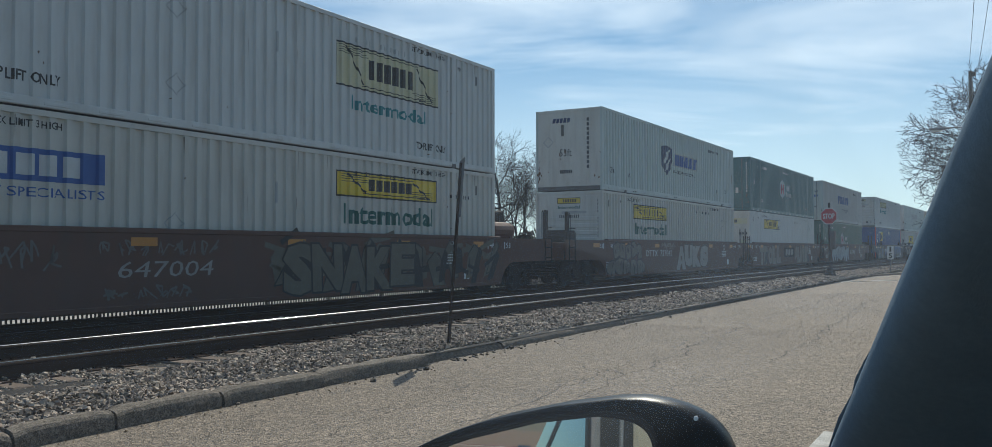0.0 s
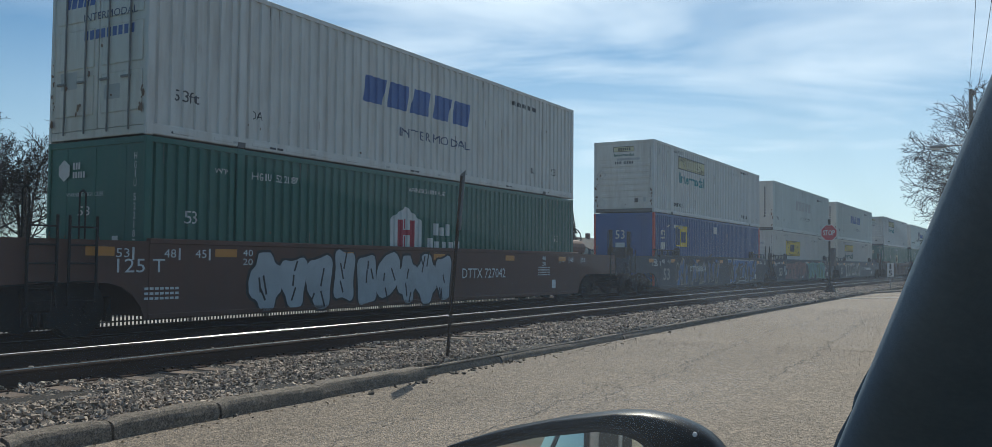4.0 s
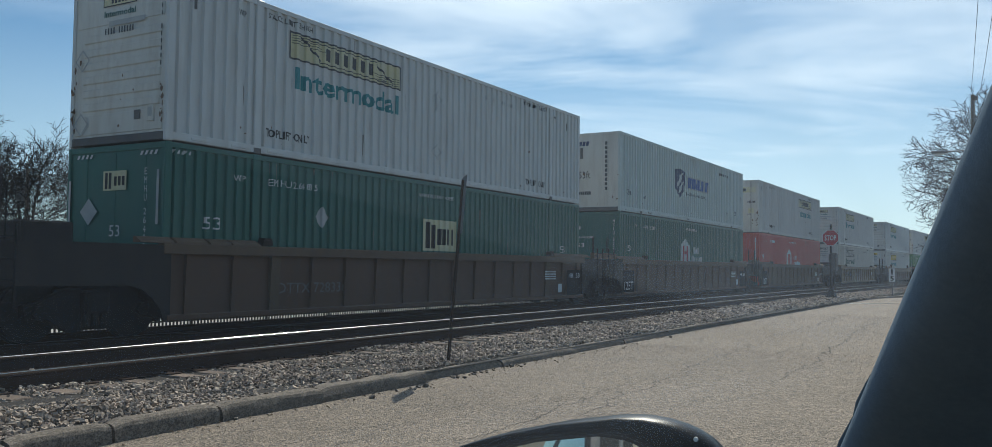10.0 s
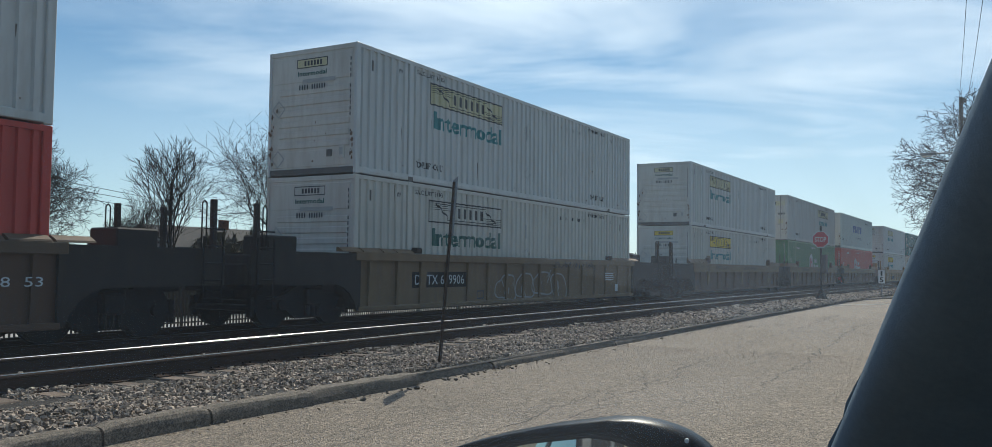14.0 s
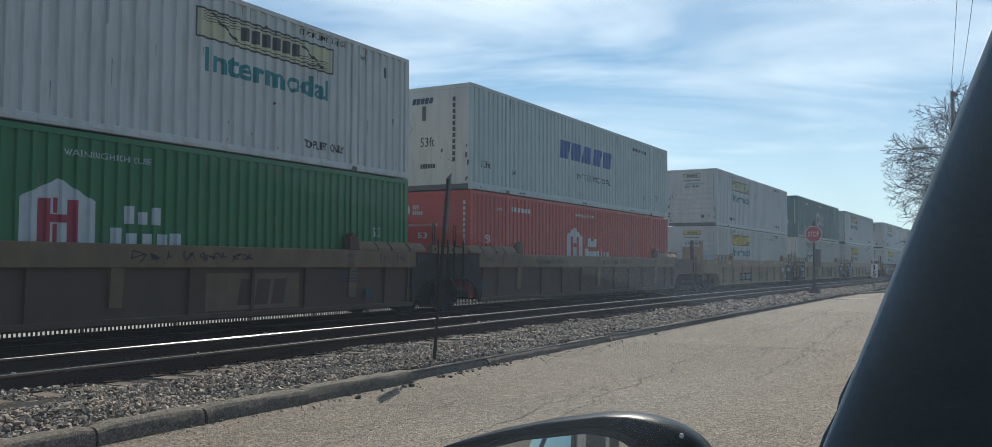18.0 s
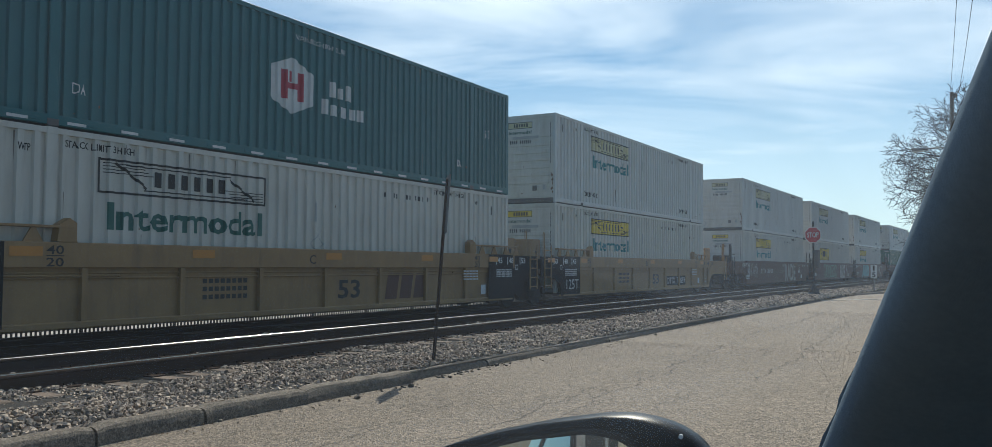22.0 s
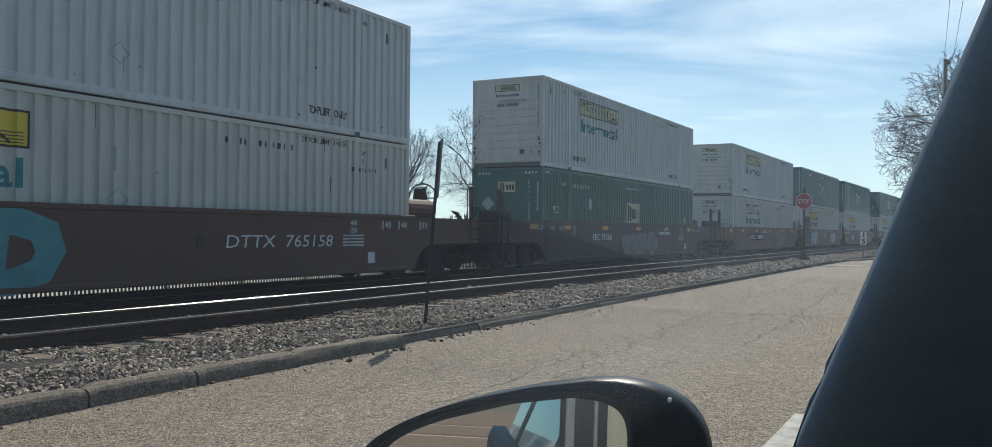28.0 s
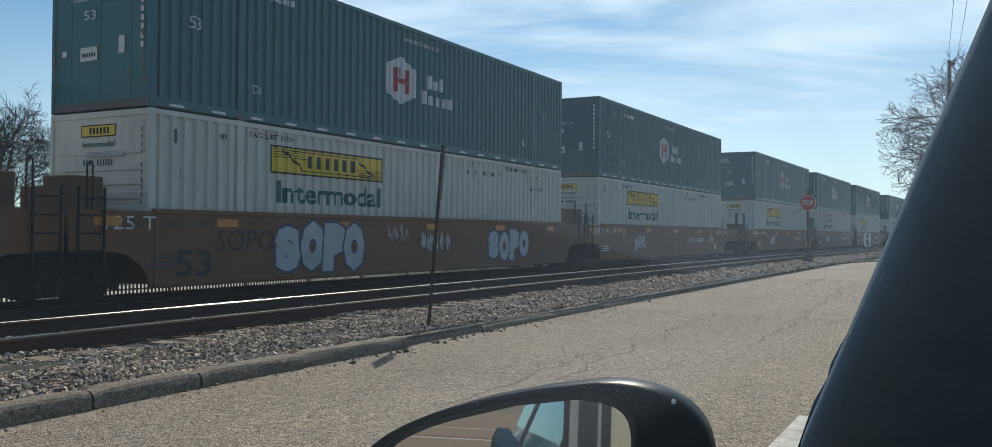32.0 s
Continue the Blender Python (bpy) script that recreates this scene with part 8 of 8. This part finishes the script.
def build_hedge():
    rnd = np.random.RandomState(8)
    n = 52000
    x = rnd.uniform(0, 1, n) ** 1.6 * 130
    y = 20.4 + rnd.uniform(-0.7, 0.7, n)
    top = 1.5 + 0.35 * np.sin(x * 0.37) + 0.25 * np.sin(x * 1.3 + 1)
    z = LOW - 0.05 + rnd.uniform(0, 1, n) ** 1.3 * (top + 0.3)
    d = rnd.normal(size=(n, 2, 3)) * (0.16, 0.12, 0.2)
    p = np.stack([x, y + np.array([bend(v) for v in x]), z], 1)
    verts = np.concatenate([p[:, None], p[:, None] + d], 1).reshape(-1, 3)
    me = bpy.data.meshes.new("hedge")
    me.from_pydata(verts.tolist(), [], np.arange(3 * n).reshape(-1, 3).tolist())
    me.materials.append(HEDGE)
    tagged(new("hedge", me), "dark leafless hedge beyond the fence", "hedge", kind="stuff")


BRICK_PAVE = surface("tan paving bricks", (0.17, 0.115, 0.072), 0.9, var=0.3, scale=3, bump=0.3)
BRICK_RED = surface("red-brown paving bricks", (0.12, 0.042, 0.030), 0.9, var=0.25, scale=3, bump=0.3)


def build_forecourt():
    g = Geo().box(-90, -21, -16, 5.6, 0.012, 0.026)
    tagged(part("pavement", g, BRICK_PAVE, None), "tan brick forecourt across the street behind the car", kind="structure")
    for x in (-27.5, -38.0):
        tagged(part("paving_band", Geo().box(x - 1.0, x, -15, 5.0, 0.024, 0.032), BRICK_RED, None), "red-brown band of bricks in the forecourt", kind="structure")
        tagged(part("parking_line", Geo().box(x + 0.15, x + 0.5, -15, 5.0, 0.024, 0.031), LINE, None), "worn white line on the forecourt", kind="structure")


def build_lines():
    g = Geo().box(3.6, 7.2, 0.93, 1.2, 0.008, 0.016)
    tagged(part("parking_line", g, LINE, None), "worn white painted line on the asphalt", kind="structure")
    g = Geo()
    a, b, w = Vector((39.5, 6.0, 0)), Vector((47.5, 1.2, 0)), Vector((0.42, 0.0, 0))
    g.add([a, b, b + w, a + w] + [p + Vector((0, 0, 0.014)) for p in (a, b, b + w, a + w)], [(4, 5, 6, 7), (0, 3, 2, 1), (0, 1, 5, 4), (1, 2, 6, 5), (2, 3, 7, 6), (3, 0, 4, 7)])
    tagged(part("stop_line", g, LINE, None), "worn white stop line across the street", kind="structure")


def build_litter():
    rnd = random.Random(9)
    leaf = surface("dry leaf litter", (0.16, 0.115, 0.07), 0.9, var=0.4, scale=20)
    g = Geo()
    for i in range(230):
        x = rnd.uniform(3, 30)
        y = kerb_line(x) - abs(rnd.gauss(0, 0.16)) - 0.01
        if 8.7 < x < 11:
            y = kerb_line(x) - abs(rnd.gauss(0, 0.3)) - 0.01
        s = rnd.uniform(0.008, 0.03)
        a = rnd.uniform(0, 6.3)
        m = pose(x, y, 0.006, rnd.uniform(-25, 25), rnd.uniform(-25, 25), math.degrees(a))
        g.add([m @ Vector(q) for q in ((-s, 0, 0), (0, -s * 0.6, 0.004), (s, 0, 0), (0, s * 0.6, 0.006), (0, 0, 0.014))], [(0, 1, 4), (1, 2, 4), (2, 3, 4), (3, 0, 4), (0, 3, 2, 1)])
    tagged(part("leaf_litter", g, leaf, None, fix=False), "dry leaves and grit along the kerb", "litter", kind="stuff")
    clod = surface("broken kerb crumbs", (0.13, 0.105, 0.08), 0.95, var=0.3, scale=15, per_piece=0.5, island=True)
    g = Geo()
    for i in range(80):
        x = rnd.gauss(10.3, 0.9) if i % 4 else rnd.uniform(5, 22)
        y = kerb_line(x) - 0.02 - abs(rnd.gauss(0, 0.11))
        r = rnd.uniform(0.006, 0.024) * (1.5 if i % 17 == 0 else 1)
        m = pose(x, y, r * 0.4, rnd.uniform(-30, 30), rnd.uniform(-30, 30), rnd.uniform(0, 360))
        g.box(-r, r, -r * rnd.uniform(0.5, 0.9), r * 0.8, -r * 0.5, r * 0.5, r * 0.25, m)
    tagged(part("kerb_crumbs", g, clod, None, fix=False), "crumbs of broken concrete in the gutter", "rubble", kind="stuff")


build_sign_post()
build_stop_sign()
build_speed_sign()
build_lamp()
build_lines()
build_forecourt()
build_litter()
build_fence()
build_hedge()
VASE, OAK = "bare tree with many upright stems", "bare spreading tree with crooked limbs"
upright = dict(wobble=0.035, angle=0.52, fork=0.14, up=0.045, counts=(15, 6, 5, 3), ratio=0.60, thin=0.018)
crooked = dict(wobble=0.16, angle=0.82, fork=0.24, up=0.02, counts=(9, 8, 7, 4), ratio=0.60, thin=0.019)
tree(44.6, 52, 11.2, 6, VASE, stems=1, **upright)
tree(60.6, 58.5, 17.2, 8, OAK, stems=1, **{**crooked, "ratio": 0.72})
tree(37.0, 58.5, 11.8, 7, OAK, stems=2, **crooked)
tree(31.5, 56.0, 11.4, 9, OAK, stems=2, **crooked)
tree(66.8, 58.5, 13.6, 11, OAK, stems=2, **crooked)
tree(83, 58.5, 13.8, 13, VASE, stems=3, **upright)
tree(104, 58.5, 18.8, 15, OAK, stems=1, **crooked)
tree(113, 60, 16.5, 17, OAK, stems=2, **crooked)
tree(70, -2.7, 14.4, 21, OAK, stems=4, wobble=0.06, angle=0.74, fork=0.03, up=-0.025, counts=(14, 10, 8, 3), ratio=0.52, thin=0.016, flare=0.60, base=-0.03)
tree(52, 66, 8.0, 23, VASE, stems=2, **upright)
conifer(127, 58.5, 9.7, 4)
house(63, 68, 16, 9, 3.2, 5.1, "low grey house with dark shingled roof and brick chimney", 0.62)
house(30, 66, 12, 9, 3.0, 4.6, "low grey house behind the bare trees", 0.3)
house(92, 70, 15, 9, 3.4, 5.6, "pale house behind the bare trees", 0.4)
house(150, 66, 18, 10, 3.6, 6.0, "far pale house with a dark roof", 0.5)
pole_a = build_pole(35.3, 56.0, 7.6, tank=True)
for k, z in enumerate((7.5, 7.1, 6.6)):
    wire(pole_a, "wire", (0, 0.3 * k, z), (92, 39.0 + 0.3 * k, z), 0.5, 0.025)
    wire(pole_a, "wire", (0, 0.3 * k, z), (-60, -25.0, z), 0.5, 0.025)
build_pole(127.3, 95.0, 7.7)
pole_c = build_pole(60, 1.4, 12.1, arm=False)
part("bracket", Geo().box(-0.1, 0.1, -0.28, 0.05, 11.75, 12.0, 0.03), WOOD_POLE, pole_c)
for yy in (-0.35, 0.1):
    wire(pole_c, "wire", (0, yy, 12.0), (-75, -2.5 + yy, 9.85), 1.3, 0.012, 24)


motions()
